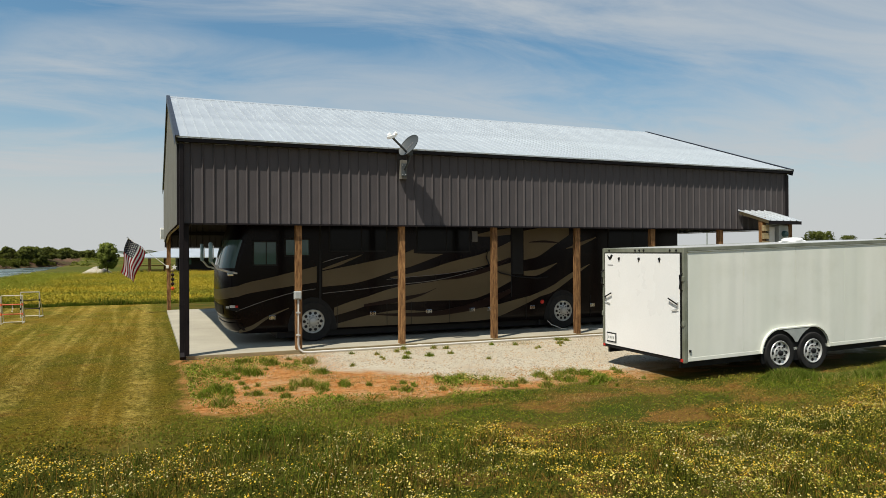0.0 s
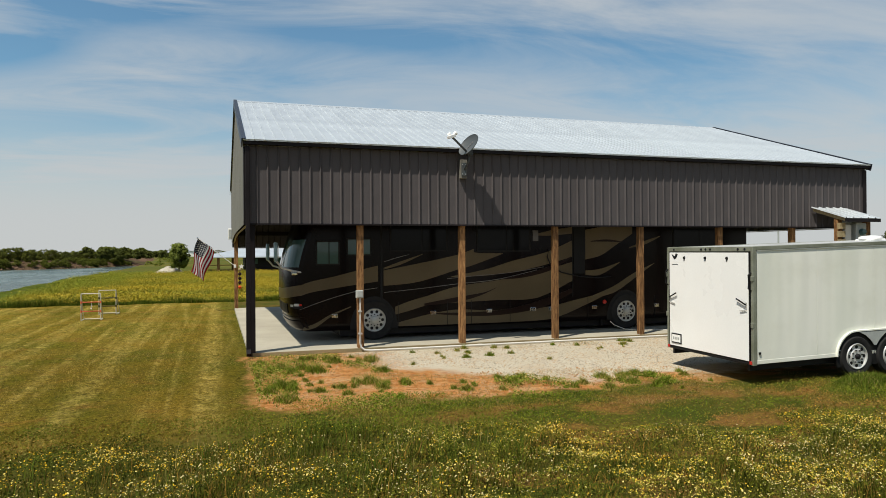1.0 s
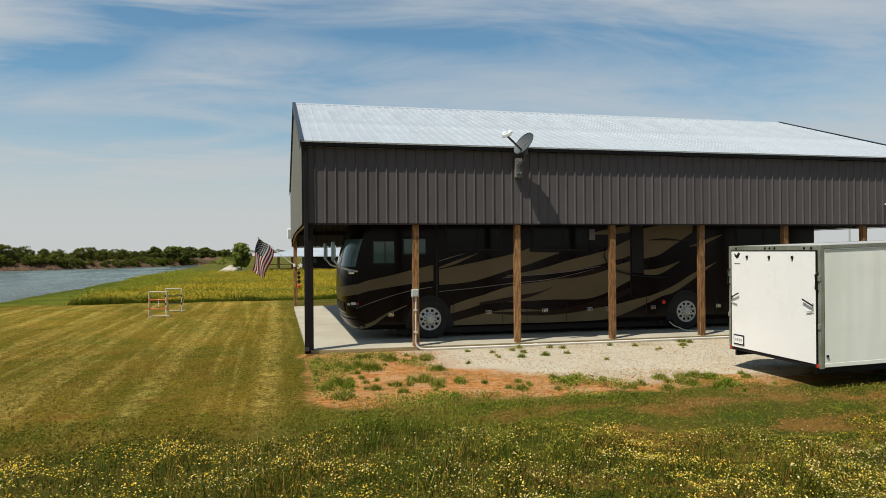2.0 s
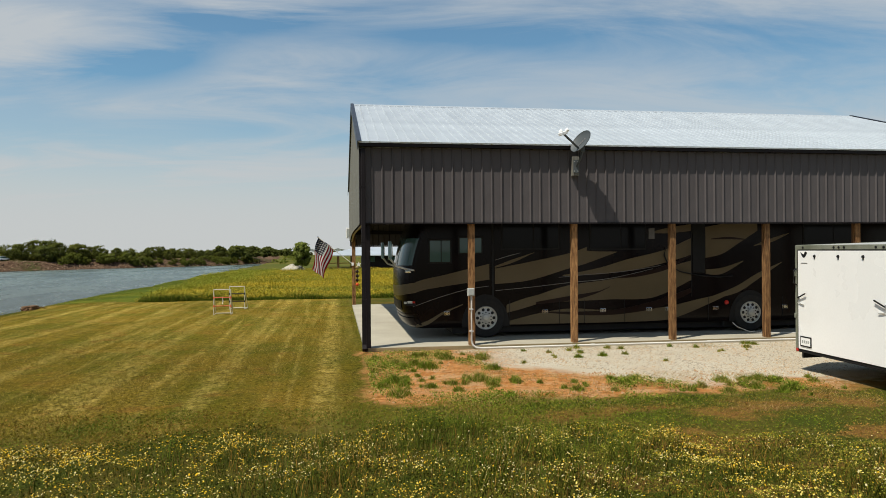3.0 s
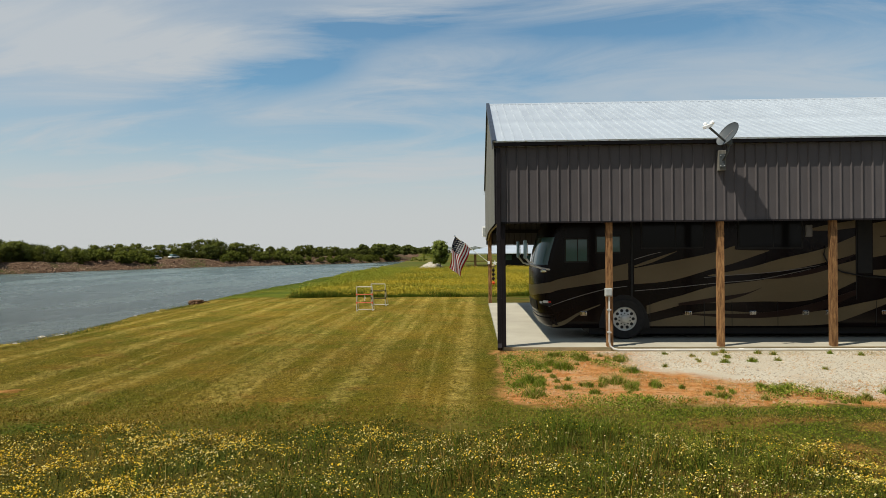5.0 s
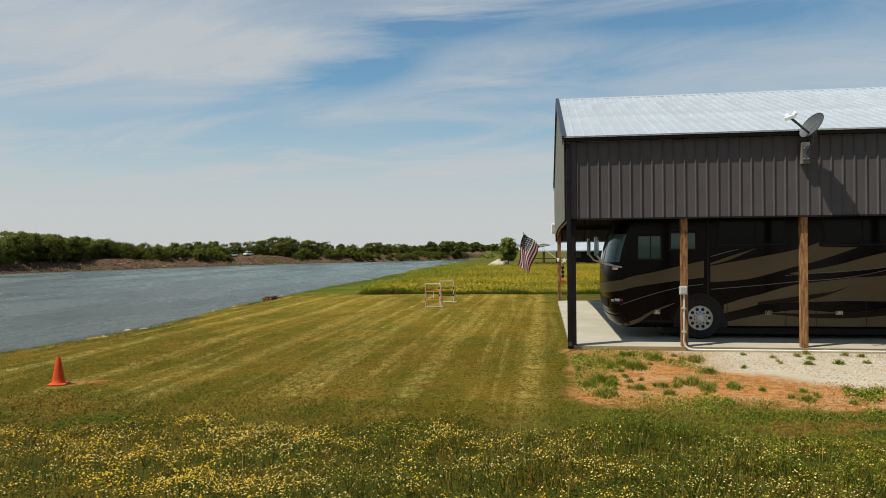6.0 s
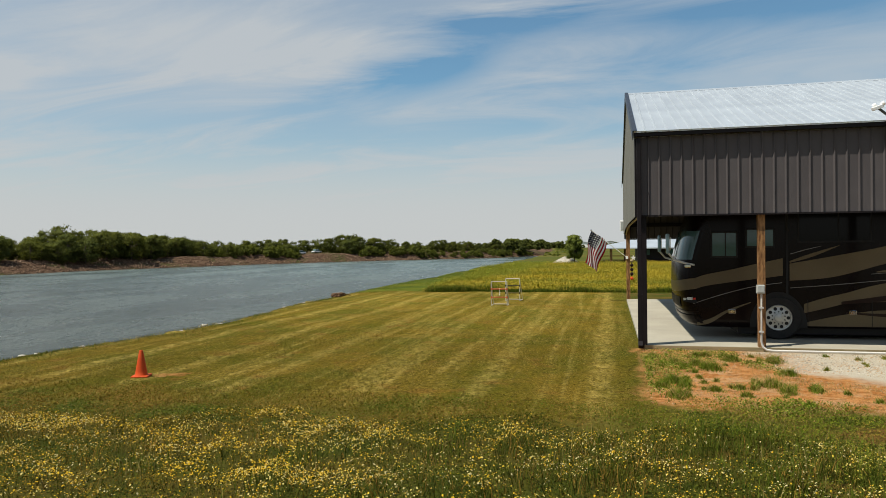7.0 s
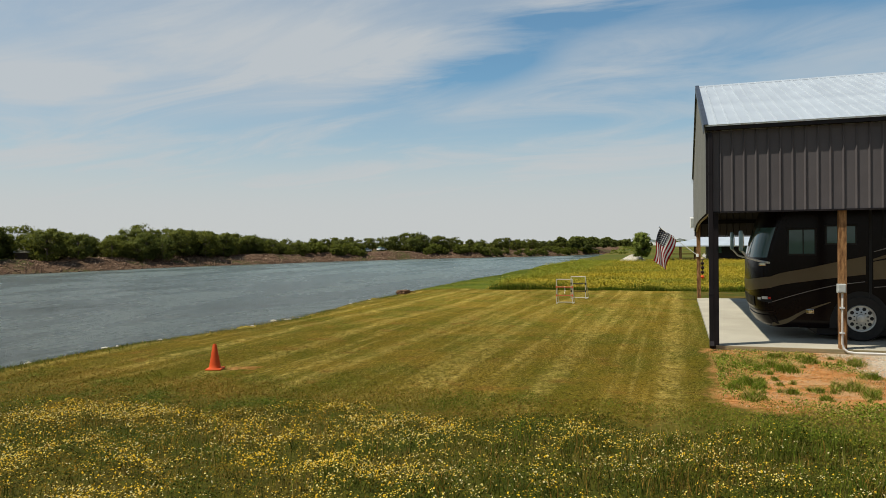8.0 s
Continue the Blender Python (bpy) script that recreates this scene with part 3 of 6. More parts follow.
def sheet(profile, low, high, place, thick=0.004):
    """A ribbed sheet; low(a), high(a) give its ends, place(a, out, up) its points."""
    g, n = Geo(), len(profile)
    v = [place(a, o - s, z(a)) for s in (0, thick) for z in (low, high) for a, o in profile]
    f = []
    for i in range(n - 1):
        f += [(i, i + 1, n + i + 1, n + i), (2 * n + i, 3 * n + i, 3 * n + i + 1, 2 * n + i + 1), (i, 2 * n + i, 2 * n + i + 1, i + 1), (n + i, n + i + 1, 3 * n + i + 1, 3 * n + i)]
    f += [(0, n, 3 * n, 2 * n), (n - 1, 3 * n - 1, 4 * n - 1, 2 * n - 1)]
    return g.add(v, f)


def arch_z(y):
    """Lower edge of the gable siding: it bends down towards the back post."""
    t = min(max(y / DEEP, 0.0), 1.0)
    return 2.83 - 0.25 * t ** 6


BACK_SKIRT = 2.40
barn = thing("pole_barn", "open-sided brown steel pole barn with a pale metal gable roof", "barn")


def build_barn():
    # long walls: hung siding sheets
    count = 19
    w = (LONG + 0.14) / count
    prof = rib_profile(w, w / 4, 0.030, 0.024, 0.010, 0.010)
    for side in (0, 1):
        def place(a, o, z):
            return (a, -o, z) if side == 0 else (a, o, z)
        shared = sheet(prof, lambda a: SKIRT_Z if side == 0 else BACK_SKIRT, lambda a: 4.50, place).mesh("siding_sheet", M_SIDING)
        for k in range(count):
            part("siding_sheet", shared, M_SIDING, barn, at=pose(-0.07 + k * w, SIDE_Y if side == 0 else DEEP + 0.07, 0))
    # gable walls, cut to the roof slope, with a low arch below
    gw, gcount = (DEEP + 0.14) / 14, 14
    gprof = rib_profile(gw, gw / 4)
    for side in (0, 1):
        for k in range(gcount):
            y0 = -0.07 + k * gw
            def low(a):
                return arch_z(y0 + a)
            def high(a):
                return roof_z(y0 + a) - 0.08
            def place(a, o, z):
                return (END_X - o, y0 + a, z) if side == 0 else (LONG + 0.07 + o, y0 + a, z)
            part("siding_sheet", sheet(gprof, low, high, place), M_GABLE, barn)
        g, x = Geo(), (0.0 if side == 0 else LONG)
        pts = [(x, DEEP * i / 16, arch_z(DEEP * i / 16) - 0.02) for i in range(17)]
        for a, b in zip(pts, pts[1:]):
            g.beam(a, b, 0.05, 0.022)
        part("arch_trim", g, M_LUMBER, barn, "tan wooden trim of the arched opening")
    # roof sheets
    rcount = 19
    rw = (LONG + 0.24) / rcount
    rprof = rib_profile(rw, rw / 4, 0.030, 0.014, 0.016, 0.014)
    run = math.hypot(RIDGE_Y - EAVE_Y, RIDGE_Z - EAVE_Z)
    ny, nz = -(RIDGE_Z - EAVE_Z) / run, (RIDGE_Y - EAVE_Y) / run
    for side in (1, -1):
        def place(a, o, s):
            y = (EAVE_Y + s * nz + o * ny - RIDGE_Y) * side
            return (a, RIDGE_Y + y, EAVE_Z - s * ny + o * nz)
        shared = sheet(rprof, lambda a: -0.03, lambda a: run - 0.02, place).mesh("roof_sheet", M_ROOF)
        for k in range(rcount):
            part("roof_sheet", shared, M_ROOF, barn, at=pose(-0.12 + k * rw, 0, 0))
        v = [place(x, n, t) for t in (-0.022, 0.0) for n in (-0.004, 0.0270) for x in (-0.11, LONG + 0.11)]
        part("closure_strip", Geo().add(v, [(0, 2, 3, 1), (4, 5, 7, 6), (0, 1, 5, 4), (2, 6, 7, 3), (0, 4, 6, 2), (1, 3, 7, 5)]), M_ROOF, barn)
        # under the eave: fascia, soffit, gutterless drip edge
        ye, yw = RIDGE_Y + side * (EAVE_Y - RIDGE_Y), RIDGE_Y + side * (SIDE_Y - RIDGE_Y)
        y0, y1 = sorted((ye, ye + side * 0.03))
        part("fascia", Geo().box(-0.10, LONG + 0.10, y0, y1, EAVE_Z - 0.085, EAVE_Z - 0.012), M_TRIM, barn, "black steel eave trim")
        y0, y1 = sorted((ye + side * 0.032, yw - side * 0.001))
        part("soffit", Geo().box(-0.10, LONG + 0.10, y0, y1, EAVE_Z - 0.083, EAVE_Z - 0.062), M_TRIM, barn)
        for x0, x1, xo in ((-0.14, -0.055, -0.146), (LONG + 0.055, LONG + 0.14, LONG + 0.134)):
            g = Geo()
            for xa, xb, n0, n1 in ((x0, x1, 0.034, 0.042), (xo, xo + 0.012, -0.15, 0.0335)):
                v = [place(x, n, t) for t in (-0.04, run) for n in (n0, n1) for x in (xa, xb)]
                g.add(v, [(0, 2, 3, 1), (4, 5, 7, 6), (0, 1, 5, 4), (2, 6, 7, 3), (0, 4, 6, 2), (1, 3, 7, 5)])
            part("rake_trim", g, M_RAKE, barn, "slate-grey steel rake trim")
    g = Geo()
    for s in (1, -1):
        g.add([(-0.13, RIDGE_Y, RIDGE_Z + 0.022), (LONG + 0.13, RIDGE_Y, RIDGE_Z + 0.022), (LONG + 0.13, RIDGE_Y + s * 0.18, RIDGE_Z - 0.050), (-0.13, RIDGE_Y + s * 0.18, RIDGE_Z - 0.050),
               (-0.13, RIDGE_Y, RIDGE_Z + 0.016), (LONG + 0.13, RIDGE_Y, RIDGE_Z + 0.016), (LONG + 0.13, RIDGE_Y + s * 0.18, RIDGE_Z - 0.056), (-0.13, RIDGE_Y + s * 0.18, RIDGE_Z - 0.056)],
              [(0, 1, 2, 3), (4, 7, 6, 5), (2, 6, 7, 3), (0, 3, 7, 4), (1, 5, 6, 2)])
    part("ridge_cap", g, M_ROOF, barn)
    # corner trims on the siding, and black wrapped corner posts
    for x in (-0.10, LONG + 0.10):
        for y in (-0.10, DEEP + 0.10):
            sx, sy = (1 if x < 0 else -1), (1 if y < 0 else -1)
            g = Geo().box(*sorted((x, x + sx * 0.13)), *sorted((y, y + sy * 0.006)), SKIRT_Z - 0.04, 4.46).box(*sorted((x, x + sx * 0.006)), *sorted((y + sy * 0.008, y + sy * 0.13)), SKIRT_Z - 0.04, 4.46)
            part("corner_trim", g, M_TRIM, barn, "black steel corner trim")
    for y, zs in ((-0.085, SKIRT_Z), (DEEP + 0.085, BACK_SKIRT)):
        part("skirt_trim", Geo().box(-0.02, LONG + 0.02, y - 0.012, y + 0.012, zs - 0.035, zs - 0.003), M_TRIM, barn)
    # posts
    for y in (0.0, DEEP - 0.14):
        for k in range(BAYS + 1):
            x = BAY * k - 0.07 + (0.07 if k == 0 else -0.07 if k == BAYS else 0)
            wrapped = k in (0, BAYS) and y == 0.0
            g = Geo().box(x, x + 0.14, y, y + 0.14, -0.06, 4.45, bevel=0.006)
            if not wrapped and k % 2 == 0:
                g.box(x - 0.003, x + 0.143, y - 0.003, y + 0.143, 2.02, 2.026)
            part("post", g, M_TRIM if wrapped else M_POST, barn, "black steel-wrapped corner post" if wrapped else "weathered brown timber post")
    # downspout on the front corner, with its shoe
    g = Geo().box(-0.06, 0.03, -0.19, -0.11, 0.10, 4.46, bevel=0.012)
    g.beam((-0.015, -0.15, 0.12), (-0.015, -0.27, 0.03), 0.09, 0.08)
    part("downspout", g, M_TRIM, barn, "black square downspout")
    for z in (1.1, 2.4, 3.6):
        part("downspout_strap", Geo().box(-0.066, 0.036, -0.196, -0.10, z, z + 0.03), M_TRIM, barn)
    # grade boards between the posts, header beams and girts behind the siding
    for y in (-0.045, DEEP + 0.005):
        part("grade_board", Geo().box(0.08, LONG - 0.08, y, y + 0.04, -0.07, SLAB - 0.006), M_LUMBER, barn, "greenish treated grade board")
    for y in (-0.045, DEEP + 0.005):
        for z in (2.86, 3.5, 4.2):
            part("girt", Geo().box(0.0, LONG, y, y + 0.038, z, z + 0.14), M_TRIM, barn)
    for k in range(BAYS + 1):
        x = min(max(BAY * k, 0.2), LONG - 0.2)
        g = Geo()
        g.beam((x, 0.15, 4.32), (x, DEEP - 0.15, 4.32), 0.04, 0.18)
        for s in (1, -1):
            e = RIDGE_Y + s * (0.15 - RIDGE_Y)
            g.beam((x, e, roof_z(0.15) - 0.20), (x, RIDGE_Y, RIDGE_Z - 0.22), 0.04, 0.16)
            g.beam((x, RIDGE_Y + s * 2.2, 4.4), (x, RIDGE_Y + s * 3.2, roof_z(RIDGE_Y - 3.2) - 0.28), 0.038, 0.1)
        part("truss", g, M_BEAM, barn)
    for s in (1, -1):
        for k in range(7):
            y = RIDGE_Y + s * (0.15 + k * 1.0)
            part("purlin", Geo().box(0.0, LONG, y - 0.02, y + 0.02, roof_z(y) - 0.125, roof_z(y) - 0.03), M_BEAM, barn)
    # slab, with a darker apron strip
    tagged(new("floor", Geo().box(0.0, LONG, 0.0, DEEP - 0.01, -0.3, SLAB, bevel=0.008).mesh("floor", M_CONCRETE)), "pale concrete slab under the barn roof", "slab", kind="structure")


build_barn()


# ---------------------------------------------------------------- motorhome
RV_X0, RV_X1, RV_Y, RV_W = 0.76, 14.2, 1.27, 2.55            # nose, tail, near side, width
RV_C = RV_Y + RV_W / 2
coach = thing("motorhome", "dark brown motorhome with sweeping tan graphics, parked under the barn", "motorhome", pose(0, 0, SLAB))

# height, nose x, inset of the section
COACH_LEVELS = [(0.26, 1.20, 0.06), (0.33, 1.10, 0.01), (0.45, 1.02, 0.0), (0.75, 0.92, 0.0), (1.2, 0.88, 0.0), (1.75, 0.89, 0.0), (2.1, 0.97, 0.0), (2.6, 1.12, 0.0), (3.1, 1.30, 0.0), (3.45, 1.46, 0.0), (3.62, 1.6, 0.04), (3.70, 1.75, 0.14), (3.72, 2.0, 0.4)]


def coach_nose(z):
    zs = [l[0] for l in COACH_LEVELS]
    return float(np.interp(z, zs, [l[1] for l in COACH_LEVELS])), float(np.interp(z, zs, [l[2] for l in COACH_LEVELS]))


def nose_point(z, angle, out=0.0):
    """A point of the coach's rounded front: angle -90 on the near side, 90 on the far one."""
    x, inset = coach_nose(z)
    a = radians(angle)
    hw = RV_W / 2 - inset + out
    y = math.copysign(abs(math.sin(a)) ** 0.62, a) * hw
    return (x - out + 0.42 * (1 - math.cos(a) ** 0.62), RV_C + y, z)


def coach_body():
    angles = [-90 + 180 * i / 28 for i in range(29)]
    rings = []
    for z, x0, inset in COACH_LEVELS:
        ring = [nose_point(z, a) for a in angles]
        hw, tail = RV_W / 2 - inset, RV_X1 - inset
        for x in (4.0, 7.0, 10.0, tail - 0.12):
            ring.append((x, RV_C + hw, z))
        ring += [(tail - 0.03, RV_C + hw - 0.03, z), (tail, RV_C + hw - 0.12, z), (tail, RV_C - hw + 0.12, z), (tail - 0.03, RV_C - hw + 0.03, z)]
        for x in (tail - 0.12, 10.0, 7.0, 4.0):
            ring.append((x, RV_C - hw, z))
        rings.append(ring)
    g, n = Geo(), len(rings[0])
    f = [(a * n + i, a * n + (i + 1) % n, (a + 1) * n + (i + 1) % n, (a + 1) * n + i) for a in range(len(rings) - 1) for i in range(n)]
    f += [tuple(range(n))[::-1], tuple((len(rings) - 1) * n + i for i in range(n))]
    return g.add([p for r in rings for p in r], f)


def nose_patch(z0, z1, a0, a1, out=0.008, nz=6, na=24, slope=0.0):
    """A thin skin on the rounded front, between two heights and two angles."""
    g = Geo()
    pts = [nose_point(z0 + (z1 - z0) * i / nz + slope * (a1 - (a0 + (a1 - a0) * j / na)), a0 + (a1 - a0) * j / na, o) for o in (out, -0.01) for i in range(nz + 1) for j in range(na + 1)]
    w, h = na + 1, (na + 1) * (nz + 1)
    f = [(i * w + j, i * w + j + 1, (i + 1) * w + j + 1, (i + 1) * w + j) for i in range(nz) for j in range(na)]
    f += [tuple(h + k for k in q[::-1]) for q in f]
    rim = [(0, j, 0, j + 1) for j in range(na)] + [(nz, j + 1, nz, j) for j in range(na)] + [(i + 1, 0, i, 0) for i in range(nz)] + [(i, na, i + 1, na) for i in range(nz)]
    f += [(a * w + b, c * w + d, h + c * w + d, h + a * w + b) for a, b, c, d in rim]
    return g.add(pts, f)


def smooth_line(points, steps=5):
    """A Catmull-Rom line through a few points."""
    p = [points[0], *points, points[-1]]
    out = []
    for i in range(1, len(p) - 2):
        for k in range(steps):
            t = k / steps
            out.append(tuple(0.5 * (2 * p[i][c] + (p[i + 1][c] - p[i - 1][c]) * t + (2 * p[i - 1][c] - 5 * p[i][c] + 4 * p[i + 1][c] - p[i + 2][c]) * t * t + (3 * p[i][c] - p[i - 1][c] - 3 * p[i + 1][c] + p[i + 2][c]) * t ** 3) for c in (0, 1)))
    return out + [points[-1]]


def swoosh(upper, lower, mat, lift, label=""):
    """A painted band between two flowing lines on the coach's near side."""
    up, lo = smooth_line(upper), smooth_line(lower)
    n = min(len(up), len(lo))
    def even(line):
        d = np.r_[0, np.cumsum([math.dist(a, b) for a, b in zip(line, line[1:])])]
        t = np.linspace(0, d[-1], 30)
        return list(zip(np.interp(t, d, [q[0] for q in line]), np.interp(t, d, [q[1] for q in line])))
    up, lo = even(up), even(lo)
    g = Geo()
    y0, y1 = RV_Y - lift, RV_Y + 0.002
    v = [(x, y, z) for y in (y0, y1) for line in (up, lo) for x, z in line]
    k = 30
    f = []
    for i in range(k - 1):
        f += [(i, i + 1, k + i + 1, k + i), (i, 2 * k + i, 2 * k + i + 1, i + 1), (k + i, k + i + 1, 3 * k + i + 1, 3 * k + i)]
    f += [(0, k, 3 * k, 2 * k), (k - 1, 3 * k - 1, 4 * k - 1, 2 * k - 1)]
    part("paint_band", g.add(v, f), mat, coach, label)


def wheel(parent, x, y, z, radius, rim_r, width, side, holes=10, rim_mat=None, hub_mat=None, hub=0.34):
    """A wheel as a part with tyre and rim; side -1 faces the camera's side."""
    m = pose(x, y, z) @ (pose(0, 0, 0, 90, 0, 0) if side < 0 else pose(0, 0, 0, -90, 0, 0))
    tyre = Geo().lathe([(rim_r * 0.96, -width), (radius * 0.93, -width), (radius, -width * 0.85), (radius, -width * 0.15), (radius * 0.985, -0.03), (radius * 0.93, 0.0), (rim_r * 1.1, 0.004), (rim_r, -0.012)], 36, closed=False)
    tyre.lathe([(rim_r * 0.97, -width + 0.01), (rim_r * 0.97, -width * 0.4)], 24, closed=False)
    w = part("wheel", tyre, M_RUBBER, parent, at=m, angle=40)
    metal = rim_mat or M_WHEEL
    rim = Geo().lathe([(rim_r, -0.01), (rim_r * 0.95, 0.010), (rim_r * 0.88, 0.004), (rim_r * 0.85, -0.022), (rim_r * 0.58, -0.016), (rim_r * 0.52, -0.004), (0.002, -0.002)], 32, closed=False)
    part("rim", rim, metal, w, angle=35)
    part("hub_cap", Geo().lathe([(rim_r * hub, -0.003), (rim_r * hub * 0.9, 0.03), (rim_r * hub * 0.55, 0.045), (0.004, 0.047)], 20), hub_mat or metal, w, angle=35)
    hole = Geo().lathe([(rim_r * 0.135, 0), (rim_r * 0.135, 0.012)], 10).mesh("hand_hole", M_BLACK)
    nut = Geo().lathe([(rim_r * 0.055, 0), (rim_r * 0.05, 0.03)], 6).mesh("lug_nut", M_BLACK)
    for k in range(holes):
        a = 2 * math.pi * k / holes
        part("hand_hole", hole, M_BLACK, w, at=pose(rim_r * 0.71 * math.cos(a), rim_r * 0.71 * math.sin(a), -0.028))
        part("lug_nut", nut, M_CHROME, w, at=pose(rim_r * 0.47 * math.cos(a + 0.3), rim_r * 0.47 * math.sin(a + 0.3), -0.010))
    return w


def build_coach():
    part("body", coach_body(), M_COACH, coach, "glossy dark brown body", angle=35)
    part("windshield", nose_patch(1.80, 2.46, -84, 84), M_GLASS, coach, "dark curved windshield", angle=40)
    for a in (-86, 83.5):
        part("windshield_pillar", nose_patch(1.78, 2.50, a, a + 2.6, 0.012, 6, 2), M_COACH, coach)
    part("paint_band", nose_patch(0.905, 1.155, -89.4, 89, 0.005, 3, 32, 0.00125), M_TAN, coach, "tan band round the nose", angle=40)
    part("bumper", nose_patch(0.34, 0.52, -88, 88, 0.02, 3, 28), M_COACH, coach, angle=40)
    part("bumper_strip", nose_patch(0.60, 0.612, -88, 88, 0.012, 2, 28), M_STREAK, coach, angle=40)
    # Unseen black box, added to block light passing beneath and keep the slab dark.
    part("chassis", Geo().box(2.2, 13.6, RV_Y + 0.16, RV_Y + RV_W - 0.16, 0.10, 0.30, bevel=0.02), M_BLACK, coach, "unseen black box added under the floor to block light")
    part("grille", nose_patch(0.70, 0.92, -38, 38, 0.014, 4, 16), M_BLACK, coach, angle=40)
    for side in (-1, 1):
        a0, a1 = sorted((side * 89, side * 52))
        lean = -0.0012 * side * -1
        lamp = part("headlight", nose_patch(0.845, 0.915, a0, a1, 0.014, 3, 10, lean), M_BLACK, coach, "swept clear headlight in a dark surround", angle=40)
        for near, far_, z0, z1, mat_ in ((88, 84.5, 0.862, 0.905, M_RED), (83, 70, 0.858, 0.918, M_ALU), (66, 56, 0.856, 0.905, M_ALU)):
            b0, b1 = sorted((side * near, side * far_))
            z_up = 0.0012 * (37 - abs(89 - near))
            part("lens", nose_patch(z0 + z_up * 0.5, z1 + z_up * 0.5, b0, b1, 0.019, 2, 5), mat_, lamp, angle=40)
    # mirrors on long arms, hung before the nose corners
    for s in (-1, 1):
        y = RV_C + s * (RV_W / 2 + 0.10)
        g = Geo().tube([(1.25, y - s * 0.12, 1.68), (1.05, y, 1.72), (0.80, y, 1.80), (0.68, y, 1.95)], 0.024, 8)
        mir = part("mirror", g, M_ALU, coach, "mirror on a bright arm, its shell coloured as if reflecting sky", angle=40)
        part("mirror_bracket", Geo().box(1.02, 1.16, y - 0.05, y + 0.05, 1.62, 1.69, bevel=0.015), M_CHROME, mir)
        part("mirror_shell", Geo().box(0.62, 0.70, y - 0.085, y + 0.085, 1.94, 2.40, bevel=0.03), M_MIRROR, mir, angle=40)
        part("mirror_glass", Geo().box(0.717, 0.721, y - 0.09, y + 0.10, 2.02, 2.32), M_CHROME, mir)
    # windows on the near side
    for k, (x0, x1, z0, z1) in enumerate(((1.60, 2.18, 1.84, 2.44), (2.34, 2.96, 2.06, 2.50), (3.42, 4.92, 2.16, 2.86), (5.70, 7.22, 2.14, 2.86), (11.6, 13.2, 2.2, 2.8))):
        # The two front panes carry that daylight in their teal colour.
        pane_mat = M_GLASS if k < 2 else M_DARKGLASS
        wnd = part("side_window", Geo().box(x0, x1, RV_Y - 0.012, RV_Y + 0.01, z0, z1, bevel=0.005), M_BLACK, coach, "black window frame")
        mid = x0 + (x1 - x0) * 0.55
        part("pane", Geo().box(x0 + 0.04, mid - 0.012, RV_Y - 0.018, RV_Y - 0.0125, z0 + 0.04, z1 - 0.04), pane_mat, wnd, "dark tinted glass")
        part("pane", Geo().box(mid + 0.012, x1 - 0.04, RV_Y - 0.018, RV_Y - 0.0125, z0 + 0.04, z1 - 0.04), pane_mat, wnd, "dark tinted glass")
    # graphics
    T = M_TAN
    swoosh([(1.27, 1.38), (1.5, 1.46), (2.0, 1.56), (2.5, 1.68), (3.12, 1.82)], [(1.27, 1.13), (1.5, 1.20), (2.0, 1.28), (2.5, 1.35), (3.12, 1.43)], T, 0.004, "tan paint band")
    swoosh([(3.26, 1.70), (4.2, 1.87), (5.14, 2.06), (5.6, 2.21), (5.62, 2.20), (5.68, 2.12), (6.44, 2.10)], [(3.26, 1.32), (4.14, 1.40), (5.14, 1.68), (5.6, 1.80), (6.44, 2.09)], T, 0.004, "tan paint band")
    swoosh([(5.0, 1.52), (5.95, 1.69), (6.7, 1.90), (7.66, 2.12), (8.46, 2.44)], [(5.0, 1.50), (5.95, 1.53), (6.8, 1.62), (7.7, 1.80), (8.46, 2.0)], T, 0.004, "tan paint band")
    swoosh([(7.3, 2.58), (7.8, 2.70), (8.46, 2.80)], [(7.3, 2.57), (7.8, 2.56), (8.46, 2.62)], T, 0.004)
    swoosh([(4.4, 1.05), (5.14, 1.26), (6.25, 1.40), (7.4, 1.60), (8.46, 1.86)], [(4.4, 0.84), (5.2, 0.86), (6.25, 0.89), (7.4, 0.92), (8.46, 1.36)], T, 0.004, "tan paint band")
    swoosh([(3.55, 0.80), (4.0, 0.95), (4.54, 1.08)], [(3.55, 0.60), (4.1, 0.74), (4.9, 0.98)], T, 0.005)
    swoosh([(3.6, 0.40), (4.4, 0.58), (5.2, 0.68), (6.2, 0.62), (7.6, 0.66), (8.6, 0.85), (9.6, 1.04)], [(3.6, 0.31), (5.0, 0.31), (6.5, 0.31), (7.6, 0.33), (8.1, 0.42), (9.0, 0.76), (9.6, 1.02)], T, 0.004, "tan paint band")
    swoosh([(8.84, 2.72), (9.3, 2.80), (9.74, 2.84), (10.3, 2.84)], [(8.84, 1.92), (9.3, 2.02), (9.74, 2.28), (10.3, 2.62)], T, 0.004, "tan paint band")
    swoosh([(8.84, 1.62), (9.3, 1.66), (9.9, 1.84)], [(8.84, 1.50), (9.3, 1.50), (9.9, 1.82)], T, 0.004)
    swoosh([(9.0, 0.92), (9.7, 1.18), (10.32, 1.52), (11.0, 1.80)], [(9.0, 0.86), (9.7, 1.00), (10.32, 1.36), (11.0, 1.79)], T, 0.005)
    swoosh([(10.2, 2.24), (10.7, 2.42), (11.2, 2.56)], [(10.2, 2.22), (10.7, 2.32), (11.2, 2.54)], T, 0.005)
    swoosh([(1.30, 0.36), (1.6, 0.46), (1.96, 0.66), (2.45, 0.84)], [(1.30, 0.29), (1.6, 0.36), (1.96, 0.60), (2.45, 0.82)], T, 0.005)
